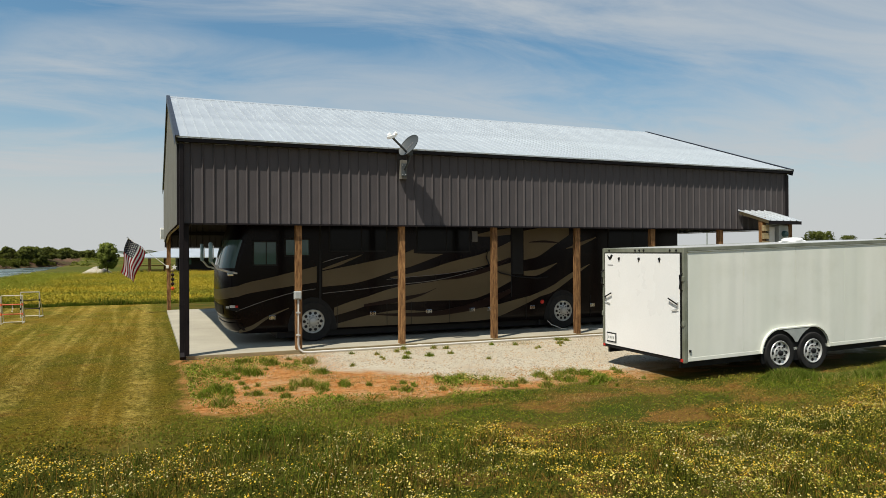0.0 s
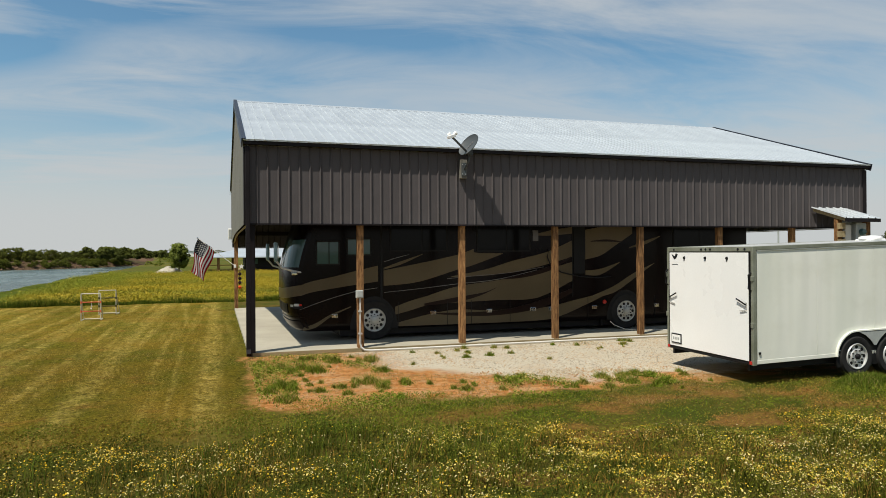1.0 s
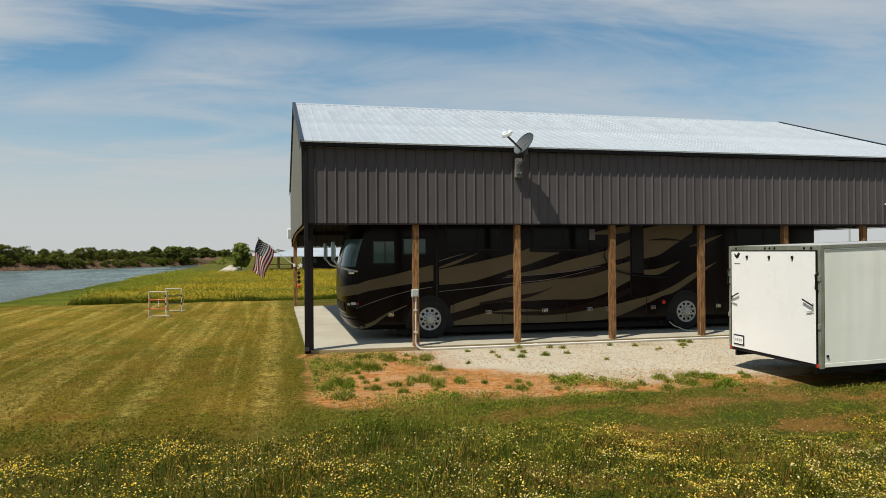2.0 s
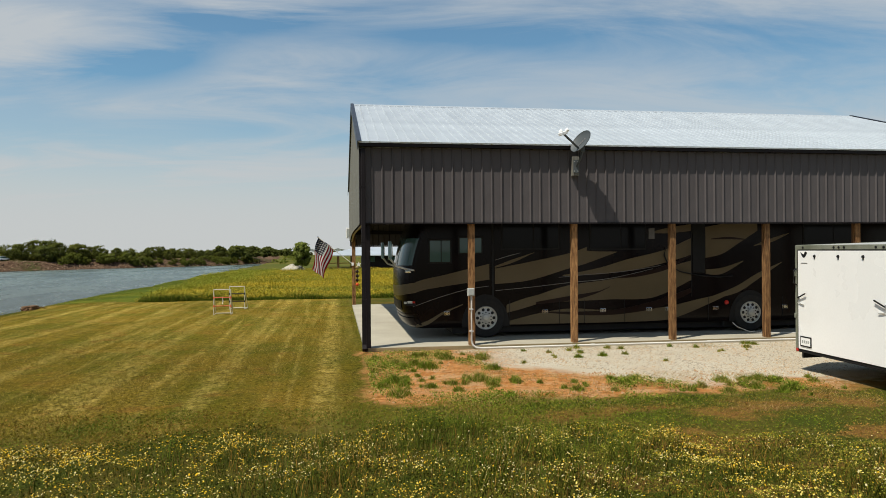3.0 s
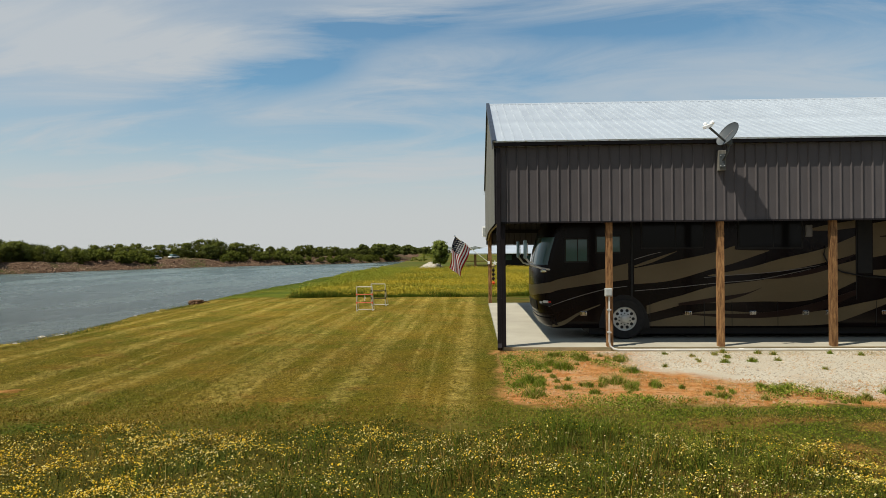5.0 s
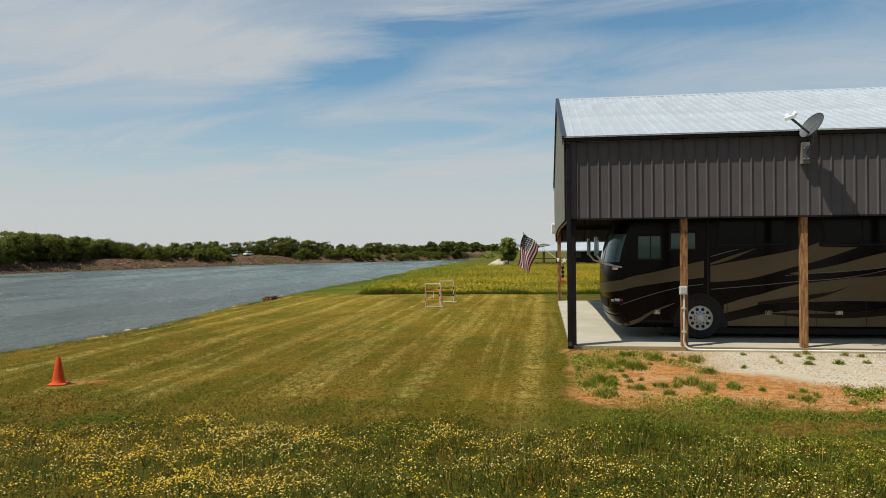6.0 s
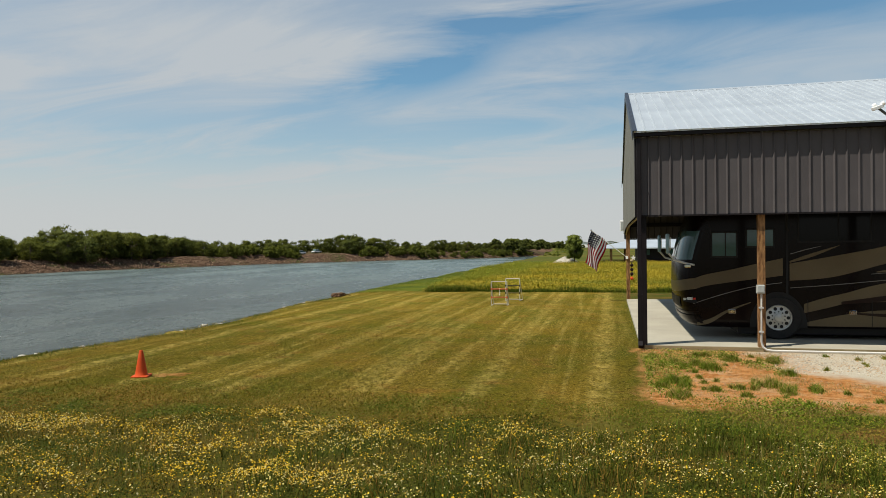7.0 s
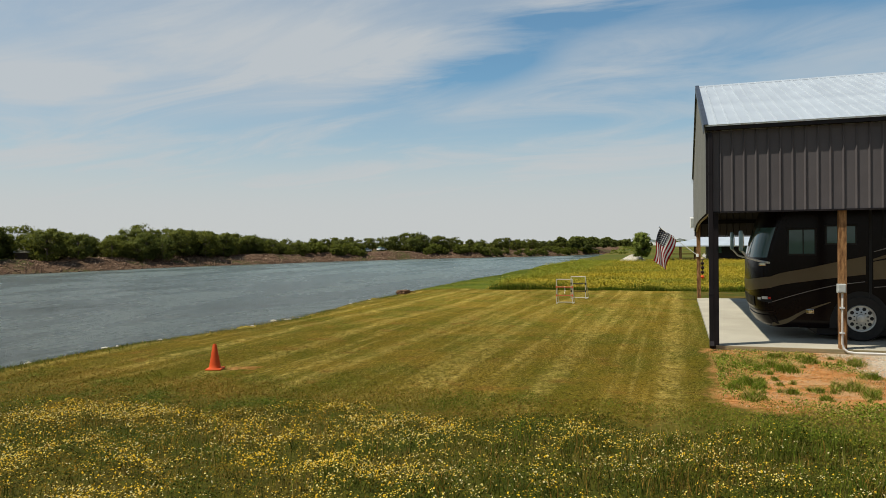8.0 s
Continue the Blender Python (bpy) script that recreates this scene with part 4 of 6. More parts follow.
    swoosh([(3.26, 1.76), (3.7, 1.92), (4.27, 2.10)], [(3.26, 1.72), (3.7, 1.84), (4.27, 2.09)], T, 0.006)
    D = M_STREAK
    swoosh([(4.3, 0.86), (5.2, 1.00), (5.9, 1.10), (6.25, 1.22)], [(4.3, 0.80), (5.2, 0.88), (5.8, 1.02), (6.25, 1.21)], D, 0.008, "maroon streak")
    swoosh([(6.3, 1.44), (7.0, 1.54), (7.8, 1.76), (8.4, 2.0)], [(6.3, 1.42), (7.0, 1.46), (7.8, 1.64), (8.4, 1.96)], D, 0.008)
    swoosh([(4.4, 0.62), (5.6, 0.60), (6.6, 0.66), (7.6, 0.88), (8.46, 1.16)], [(4.4, 0.60), (5.6, 0.50), (6.6, 0.52), (7.6, 0.68), (8.46, 1.04)], D, 0.008)
    swoosh([(9.0, 2.42), (9.5, 2.46), (10.0, 2.40)], [(9.0, 2.40), (9.5, 2.40), (10.0, 2.38)], D, 0.008)
    L = M_SILVER
    swoosh([(1.22, 0.80), (1.8, 1.00), (2.49, 1.19), (3.1, 1.28)], [(1.22, 0.785), (1.8, 0.985), (2.49, 1.175), (3.1, 1.268)], L, 0.010)
    swoosh([(3.27, 1.165), (4.2, 1.24), (5.14, 1.335), (6.25, 1.43), (7.4, 1.66)], [(3.27, 1.150), (4.2, 1.225), (5.14, 1.32), (6.25, 1.415), (7.4, 1.65)], L, 0.010)
    swoosh([(4.9, 1.47), (5.6, 1.53), (6.6, 1.60), (7.6, 1.74)], [(4.9, 1.46), (5.6, 1.517), (6.6, 1.587), (7.6, 1.73)], L, 0.010)
    swoosh([(3.27, 1.92), (3.6, 2.02), (3.92, 2.09)], [(3.27, 1.905), (3.6, 2.0), (3.92, 2.085)], L, 0.010)
    # slide-out seams, baggage doors with chrome latches
    for x0, x1, z0, z1 in ((3.18, 8.46, 0.93, 3.30),):
        g = Geo()
        for a, b, c, d in ((x0, x0 + 0.05, z0, z1), (x1 - 0.02, x1, z0, z1), (x0, x1, z1 - 0.03, z1)):
            g.box(a, b, RV_Y - 0.014, RV_Y + 0.01, c, d)
        part("slide_out_seal", g, M_BLACK, coach)
    part("rear_panel", Geo().box(8.48, 8.82, RV_Y - 0.016, RV_Y + 0.01, 1.54, 3.2, bevel=0.006), M_BLACK, coach)
    part("vent_plate", Geo().box(7.28, 7.44, RV_Y - 0.022, RV_Y + 0.01, 2.42, 2.70, bevel=0.006), M_SILVER, coach)
    for x in (3.62, 4.9, 5.55, 6.62, 7.95, 8.9, 11.0):
        part("baggage_door_seam", Geo().box(x, x + 0.012, RV_Y - 0.011, RV_Y + 0.01, 0.31, 0.90), M_BLACK, coach)
    latch = Geo().box(-0.075, 0.075, -0.02, 0.0, -0.047, 0.047, bevel=0.008).box(-0.05, 0.05, -0.035, -0.021, -0.018, 0.012).mesh("latch", M_CHROME)
    for x in (2.05, 4.53, 6.04, 7.27, 7.80, 9.10, 11.06, 12.6):
        plate = part("latch", latch, M_CHROME, coach, "chrome latch", at=pose(x, RV_Y - 0.004, 0.62))
        for sx in (-1, 1):
            part("latch_recess", Geo().box(*sorted((sx * 0.030, sx * 0.056)), -0.0215, -0.0202, -0.034, 0.034), M_BLACK, plate)
    part("tail_marker", Geo().lathe([(0.06, 0), (0.05, 0.02)], 14, pose(9.42, RV_Y, 0.76, 90)), M_RED, coach, "red marker lamp")
    # wheels in dark arches
    for x in (3.02, 10.08):
        for s in (-1, 1):
            y = RV_C + s * (RV_W / 2)
            arch = Geo().slab([(x + 0.60 * math.cos(math.pi * k / 16), 0.27 + 0.80 * math.sin(math.pi * k / 16)) for k in range(17)], y - 0.006, y + 0.006)
            part("wheel_arch", arch, M_BLACK, coach)
            wheel(coach, x, y + s * 0.03, 0.49, 0.49, 0.29, 0.28, s)
    part("mud_flap", Geo().box(9.35, 9.38, RV_Y + 0.05, RV_Y + 0.6, 0.10, 0.55), M_RUBBER, coach)
    part("power_cord", Geo().tube([(7.74, RV_Y - 0.03, 2.2), (7.68, RV_Y - 0.05, 2.0), (7.78, RV_Y - 0.06, 1.76), (8.1, RV_Y - 0.05, 1.58), (8.6, RV_Y - 0.05, 1.47), (9.2, RV_Y - 0.04, 1.42), (9.6, RV_Y - 0.02, 1.45)], 0.018), M_BLACK, coach, "black power cord")


build_coach()
# ---------------------------------------------------------------- cargo trailer
TRL = pose(7.78, -6.21, 0, 0, 0, -2)
TILT_UP, TW, TL, TB, TT = 0.030, 2.43, 6.1, 0.30, 2.255       # nose-up slope, width, length, bottom, top
trailer = thing("cargo_trailer", "white enclosed tandem-axle cargo trailer on grass and gravel", "trailer", TRL)


def sheared(g):
    g.v = [(x, y, z + TILT_UP * x) for x, y, z in g.v]
    return g


def build_trailer():
    def p(name, g, mat, parent=trailer, label="", angle=None):
        return part(name, sheared(g), mat, parent, label, angle)
    # shell: floor, far side, front, roof, and the near skin as single panels
    p("body", Geo().box(0.03, TL, 0.012, TW - 0.012, TB + 0.06, TT - 0.03, bevel=0.01), M_SIDE, label="pale side skin")
    for k in range(5):
        x0 = 0.07 + k * 1.215
        p("side_panel", Geo().box(x0, x0 + 1.211, 0.0, 0.011, TB + 0.07, TT - 0.067), M_SIDE, label="slightly rippled pale aluminium skin")
    p("roof_panel", Geo().box(0.02, TL, 0.02, TW - 0.02, TT - 0.028, TT - 0.006, bevel=0.006), M_ALU)
    for y0, y1 in ((-0.012, 0.03), (TW - 0.03, TW + 0.012)):
        p("top_rail", Geo().box(0.0, TL, y0, y1, TT - 0.065, TT, bevel=0.008), M_POSTALU, label="dull aluminium top rail")
        p("bottom_rail", Geo().box(0.0, TL, y0 + 0.008, y1 - 0.008, TB, TB + 0.068, bevel=0.006), M_SIDE)
    for y0, y1 in ((-0.014, 0.045), (TW - 0.045, TW + 0.014)):
        p("corner_post", Geo().box(-0.02, 0.055, y0, y1, TB - 0.02, TT - 0.004, bevel=0.008), M_POSTALU, label="dull aluminium corner post")
    p("rear_header", Geo().box(-0.018, 0.05, 0.048, TW - 0.048, TT - 0.085, TT - 0.002, bevel=0.006), M_POSTALU, label="dull aluminium rear header")
    p("underframe", Geo().box(0.02, TL, 0.12, 0.18, TB - 0.12, TB - 0.004).box(0.02, TL, TW - 0.18, TW - 0.12, TB - 0.12, TB - 0.004), M_BLACK)
    p("rear_bumper", Geo().box(-0.02, 0.04, 0.08, TW - 0.08, TB - 0.015, TB + 0.028, bevel=0.006), M_BLACK)
    door = p("ramp_door", Geo().box(-0.03, 0.028, 0.09, TW - 0.09, TB + 0.045, TT - 0.104, bevel=0.006), M_WHITE, label="clean white ramp door")
    p("door_seal", Geo().box(-0.012, 0.01, 0.076, TW - 0.076, TB + 0.033, TB + 0.044).box(-0.022, 0.01, 0.066, 0.0885, TB + 0.033, TT - 0.086).box(-0.022, 0.01, TW - 0.0885, TW - 0.066, TB + 0.033, TT - 0.086).box(-0.022, 0.01, 0.09, TW - 0.09, TT - 0.1025, TT - 0.086), M_BLACK, door, "black rubber door seal")
    # Grey strip below the top rail: its dark shadow line put in as colour.
    p("drip_edge", Geo().box(0.066, TL, -0.0145, -0.001, TT - 0.077, TT - 0.0665), M_GREYBOX, label="thin grey strip for the shadow line under the rail")
    for y in (0.62, 1.22, 1.85):
        p("clearance_light", Geo().lathe([(0.03, 0), (0.022, 0.02)], 10, pose(-0.031, y, TT - 0.20, 0, -90, 0)).box(-0.036, -0.031, y - 0.012, y + 0.012, TT - 0.255, TT - 0.20), M_BLACK, door)
    for k, y in enumerate((0.18, 0.35, 1.35, 1.22, 1.09, 2.2)):
        p("marker_lamp", Geo().lathe([(0.022, 0), (0.018, 0.012)], 10, pose(-0.02, y, TT - 0.045, 0, -90, 0)), M_BLACK)
    for y, s in ((0.13, 1), (TW - 0.13, -1)):
        bar = p("door_latch", Geo().box(-0.045, -0.032, y - 0.014, y + 0.014, 1.22, 1.32).box(-0.050, -0.046, y - 0.025, y + 0.03, 1.19, 1.205), M_ALU, door, "bar latch with black grip")
        p("latch_grip", Geo().beam((-0.06, y - s * 0.01, 1.285), (-0.065, y + s * 0.22, 1.375), 0.016, 0.020), M_BLACK, bar)
        p("hasp", Geo().beam((-0.045, y + s * 0.02, 1.19), (-0.046, y + s * 0.15, 1.17), 0.012, 0.014), M_ALU, bar)
    for y, s in ((0.0, -1), (TW, 1)):
        for z in (0.95, 1.72):
            p("hinge", Geo().box(-0.04, 0.01, y - 0.018 if s < 0 else y - 0.03, y + 0.03 if s < 0 else y + 0.018, z - 0.045, z + 0.045, bevel=0.01), M_POSTALU)
        p("grab_handle", Geo().tube([(-0.025, y - s * 0.03, 1.52), (-0.075, y - s * 0.03, 1.56), (-0.075, y - s * 0.03, 1.78), (-0.025, y - s * 0.03, 1.82)], 0.014), M_BLACK)
        p("tail_lamp", Geo().box(-0.03, 0.0, *sorted((y - s * 0.015, y - s * 0.075)), TB - 0.005, TB + 0.05, bevel=0.006), M_RED, label="small red tail lamp")
    plate = p("number_plate", Geo().box(-0.042, -0.032, 1.95, 2.27, TB + 0.10, TB + 0.29, bevel=0.003), M_BLACK, door, "white plate in a black frame")
    p("plate_face", Geo().box(-0.046, -0.0425, 1.975, 2.245, TB + 0.125, TB + 0.265), M_WHITE, plate)
    for k in range(4):
        p("bar", Geo().box(-0.048, -0.0465, 2.01 + k * 0.055, 2.045 + k * 0.055, TB + 0.17, TB + 0.22), M_GREYBOX, plate)
    emblem = p("emblem", Geo().slab([(2.12, TT - 0.18), (2.16, TT - 0.24), (2.26, TT - 0.20), (2.21, TT - 0.27), (2.16, TT - 0.30), (2.11, TT - 0.27), (2.06, TT - 0.20)], -0.001, 0.001), M_BLACK, door)
    emblem.data.transform(Matrix(((0, 1, 0, -0.033), (1, 0, 0, 0), (0, 0, 1, 0), (0, 0, 0, 1))))
    part("emblem", Geo().box(-0.034, -0.031, 2.06, 2.24, TT - 0.335, TT - 0.325), M_BLACK, door)
    p("model_badge", Geo().box(1.70, 1.76, -0.016, 0.0, TB + 0.10, TB + 0.115).box(1.78, 1.84, -0.016, 0.0, TB + 0.10, TB + 0.115), M_GREYBOX)
    p("side_lamp", Geo().box(0.09, 0.13, -0.02, 0.0, TB + 0.16, TB + 0.20, bevel=0.005), M_BLACK)
    # fender over two wheels
    def arch(r, z0):
        pts = []
        for c, a0, a1 in ((2.08, 180, 92), (2.87, 88, 0)):
            pts += [(c + r * math.cos(radians(a0 + (a1 - a0) * k / 10)), z0 + r * math.sin(radians(a0 + (a1 - a0) * k / 10))) for k in range(11)]
        return pts
    outer, inner = arch(0.425, 0.31), arch(0.407, 0.305)
    g = Geo()
    v = [(x, y, z) for y in (-0.045, 0.004) for line in (outer, inner) for x, z in line]
    k = len(outer)
    f = []
    for i in range(k - 1):
        f += [(i, i + 1, k + i + 1, k + i), (i, 2 * k + i, 2 * k + i + 1, i + 1), (k + i, k + i + 1, 3 * k + i + 1, 3 * k + i), (2 * k + i, 3 * k + i, 3 * k + i + 1, 2 * k + i + 1)]
    f += [(0, k, 3 * k, 2 * k), (k - 1, 3 * k - 1, 4 * k - 1, 2 * k - 1)]
    fender = p("fender", g.add(v, f), M_SIDE, label="white tandem fender", angle=40)
    p("fender_skirt", Geo().slab([(2.14, 0.70), (2.81, 0.70), (2.68, 0.64), (2.57, 0.55), (2.50, 0.46), (2.45, 0.46), (2.38, 0.55), (2.27, 0.64)], -0.04, -0.03), M_GREYBOX, fender, "grey fender skirt")
    p("wheel_well", Geo().slab(arch(0.404, 0.295) + [(3.25, 0.12), (1.70, 0.12)], -0.004, 0.02), M_BLACK)
    for x in (2.08, 2.87):
        for y, s in ((0.02, -1), (TW - 0.02, 1)):
            wheel(trailer, x, y + s * 0.062, 0.35, 0.35, 0.225, 0.20, s, holes=8, rim_mat=M_ALU, hub_mat=M_BLACK, hub=0.22)
    vent = p("roof_vent", Geo().box(3.52, 3.88, 1.02, 1.38, TT - 0.007, TT + 0.03, bevel=0.01), M_WHITE, label="white domed roof vent")
    p("vent_lid", Geo().lathe([(0.205, 0.0), (0.20, 0.03), (0.165, 0.05), (0.08, 0.062), (0.01, 0.066)], 24, pose(3.7, 1.2, TT + 0.032), closed=True), M_WHITE, vent, angle=40)


build_trailer()

# ---------------------------------------------------------------- fittings on and round the barn
def build_dish():
    dish = thing("satellite_dish", "grey oval satellite dish on an arm at the eave", "satellite dish", pose(4.84, -0.10, 4.10))
    mount = part("mount", Geo().box(-0.065, 0.095, -0.10, 0.02, -0.20, 0.24, bevel=0.006), M_GREYWOOD, dish, "weathered wooden mounting block")
    part("mount_foot", Geo().box(-0.05, 0.07, -0.125, -0.1005, -0.14, 0.16, bevel=0.004), M_DISH, mount)
    for x, z in ((-0.03, -0.10), (0.05, -0.10), (-0.03, 0.12), (0.05, 0.12)):
        part("bolt", Geo().lathe([(0.012, 0), (0.012, 0.012)], 6, pose(x, -0.125, z, 90)), M_GREYBOX, mount)
    part("mast", Geo().tube([(0.02, -0.12, 0.02), (0.02, -0.24, 0.06), (0.05, -0.34, 0.18), (0.07, -0.38, 0.34)], 0.022), M_DISH, dish)
    face = pose(0.0, -0.46, 0.54) @ Vector((-0.80, -0.36, 0.48)).to_track_quat("Z", "Y").to_matrix().to_4x4() @ pose(0, 0, 0, 0, 0, 55)
    g = Geo()
    rings = [(0.0, -0.050), (0.10, -0.045), (0.19, -0.033), (0.255, -0.016), (0.285, 0.0), (0.291, 0.006)]
    g.lathe([(max(r, 0.004), z) for r, z in rings], 32, closed=False)
    g.lathe([(max(r, 0.004), z - 0.012) for r, z in rings], 32, closed=False)
    g.lathe([(0.291, 0.006), (0.291, -0.006)], 32, closed=False)
    g.v = [(x * 1.0, y * 0.86, z) for x, y, z in g.v]
    bowl = part("reflector", g, M_DISH, dish, "grey pressed-steel reflector", angle=40, at=face)
    for k in range(4):
        part("logo_bar", Geo().box(-0.12 + k * 0.065, -0.075 + k * 0.065, -0.02, 0.025, -0.046, -0.040), M_SILVER, bowl)
    back = face.translation
    head = Vector((-0.50, -0.74, 0.66))
    g = Geo().rod(Vector((0.05, -0.40, 0.32)), head, 0.024, 8)
    arm = part("feed_arm", g, M_DISH, dish, "slanting feed arm")
    part("feed_horn", Geo().box(-0.10, 0.10, -0.05, 0.05, -0.035, 0.035, pose(*head, 0, -20, 20), bevel=0.012), M_WHITE, dish, "white feed horns")
    part("feed_cap", Geo().lathe([(0.04, 0), (0.045, 0.05), (0.035, 0.07)], 14, pose(head.x - 0.07, head.y + 0.02, head.z + 0.02, 20, 50, 0)), M_WHITE, dish)
    part("feed_cap", Geo().lathe([(0.04, 0), (0.045, 0.05), (0.035, 0.07)], 14, pose(head.x + 0.07, head.y + 0.02, head.z + 0.05, 20, 50, 0)), M_WHITE, dish)
    part("back_bracket", Geo().box(-0.05, 0.05, -0.05, 0.05, -0.10, 0.02, pose(0.06, -0.40, 0.40), bevel=0.01), M_DISH, dish)
    part("cable", Geo().tube([(0.05, -0.30, 0.2), (0.10, -0.16, 0.12), (0.12, -0.03, 0.24), (0.13, -0.01, 0.36)], 0.008, 6), M_BLACK, dish)


build_dish()


def build_conduit():
    box = thing("electric_box", "grey outdoor socket box screwed to a timber post", "electric box", pose(2.42, -0.002, 1.25))
    part("case", Geo().box(-0.10, 0.06, -0.10, 0.0, -0.09, 0.09, bevel=0.01), M_GREYBOX, box)
    part("cover", Geo().box(-0.085, 0.045, -0.125, -0.1005, -0.07, 0.08, bevel=0.01), M_GREYBOX, box, "hinged grey cover")
    part("hinge", Geo().rod((-0.088, -0.112, -0.06), (-0.088, -0.112, 0.07), 0.008, 6), M_ALU, box)
    g = Geo().tube([(2.41, -0.07, 1.16), (2.41, -0.07, 0.16), (2.43, -0.08, 0.06), (2.50, -0.10, 0.0), (2.62, -0.12, -0.015), (6, -0.13, -0.012), (10, -0.13, -0.008), (14.4, -0.13, -0.01)], 0.023, 10)
    run = thing("conduit", "pale plastic conduit down a post and along the ground", "conduit")
    part("pipe", g, M_PVC, run, angle=60)
    for z in (0.35, 0.85):
        part("clip", Geo().box(2.37, 2.45, -0.103, -0.001, z, z + 0.03), M_ALU, run)
    for x in (5.2, 8.1, 11.0):
        part("coupling", Geo().rod((x, -0.13, -0.011), (x + 0.1, -0.13, -0.011), 0.029, 10), M_PVC, run)


build_conduit()


def build_meter_rack():
    rack = thing("meter_rack", "electric meter panel on timber posts under a small ribbed metal roof", "meter rack", pose(15.15, -1.25, 0))
    for x in (0.06, 1.05):
        part("post", Geo().box(x, x + 0.14, 0.30, 0.44, -0.06, 3.12, bevel=0.006), M_POST, rack, "weathered timber post")
    for k in range(3):
        part("ledger", Geo().box(0.03, 0.23, 0.22, 0.298, 2.30 + k * 0.22, 2.46 + k * 0.22), M_LUMBER, rack)
    part("backboard", Geo().box(0.24, 1.20, 0.445, 0.48, 1.0, 2.95), M_GREYBOX, rack)
    prof = rib_profile(1.2573, 0.2286 * 1.1)
    def place(a, o, s):
        return (a, s, 3.02 + 0.30 * s + o)
    part("roof_sheet", sheet(prof, lambda a: 0.0, lambda a: 1.13, place), M_ROOF, rack, "ribbed metal roof")
    for x in (0.06, 1.10):
        part("rafter", Geo().beam((x + 0.02, 0.04, 2.97), (x + 0.02, 1.12, 3.29), 0.05, 0.08), M_LUMBER, rack)
    part("front_board", Geo().box(0.02, 1.22, 0.005, 0.04, 2.92, 3.01), M_TRIM, rack)
    box = part("meter_box", Geo().box(0.62, 0.98, 0.24, 0.443, 2.25, 2.90, bevel=0.012), M_GREYBOX, rack)
    part("meter", Geo().lathe([(0.09, 0), (0.09, 0.05), (0.075, 0.10), (0.01, 0.105)], 20, pose(0.80, 0.24, 2.66, 90)), M_GLASS, box, angle=40)
    part("breaker_box", Geo().box(0.28, 0.50, 0.28, 0.443, 2.1, 2.85, bevel=0.01), M_PVC, rack)
    part("riser", Geo().rod((1.28, 0.42, 0.0), (1.28, 0.42, 2.95), 0.035, 10), M_PVC, rack)


build_meter_rack()
# a pale hose, the flood light at the gable corner
solid("hose", Geo().tube([(9.42, 1.0, 0.30), (9.5, 0.92, 0.20), (9.75, 0.80, 0.09), (10.1, 0.70, SLAB + 0.012), (10.8, 0.62, SLAB + 0.012), (11.8, 0.58, SLAB + 0.012), (13.2, 0.66, SLAB + 0.012)], 0.011, 8), M_PVC, "thin pale hose lying on the slab", "hose", angle=60)
flood = thing("flood_light", "small white flood light at the gable corner", "light", pose(-0.13, DEEP - 0.05, 2.95))
part("housing", Geo().box(-0.10, 0.04, -0.09, 0.09, -0.24, 0.18, bevel=0.015), M_WHITE, flood)
part("lens", Geo().box(-0.075, 0.02, -0.096, -0.091, -0.2, 0.12), M_GREYBOX, flood)
part("bracket", Geo().box(0.041, 0.058, -0.03, 0.03, -0.06, 0.06), M_ALU, flood)


def flag_material():
    m, n, b = shader("flag_cloth")
    uv = n.add("ShaderNodeUVMap").outputs[0]
    u, v, _ = n.split(uv)
    stripe = n.math("GREATER_THAN", n.math("FRACT", n.math("MULTIPLY", v, 6.5)), 0.5)
    c = n.mix(stripe, (0.30, 0.004, 0.012), (0.80, 0.78, 0.76))
    canton = n.math("MULTIPLY", n.math("LESS_THAN", u, 0.4), n.math("GREATER_THAN", v, 0.4615))
    c = n.mix(canton, c, (0.003, 0.005, 0.022))
    weave = n.noise(uv, 90, 2)
    n.put(b.inputs["Base Color"], n.mix(n.span(weave, 0.2, 0.8, 0.0, 0.12), c, (0.1, 0.08, 0.08)))
    b.inputs["Roughness"].default_value = 0.8
    # thin cloth: daylight shines through it
    thin = n.add("ShaderNodeBsdfTranslucent")
    n.put(thin.inputs["Color"], c)
    both = n.add("ShaderNodeMixShader")
    both.inputs[0].default_value = 0.6
    n.put(both.inputs[1], b.outputs[0]), n.put(both.inputs[2], thin.outputs[0])
    n.put(m.node_tree.nodes["Material Output"].inputs["Surface"], both.outputs[0])
    return m


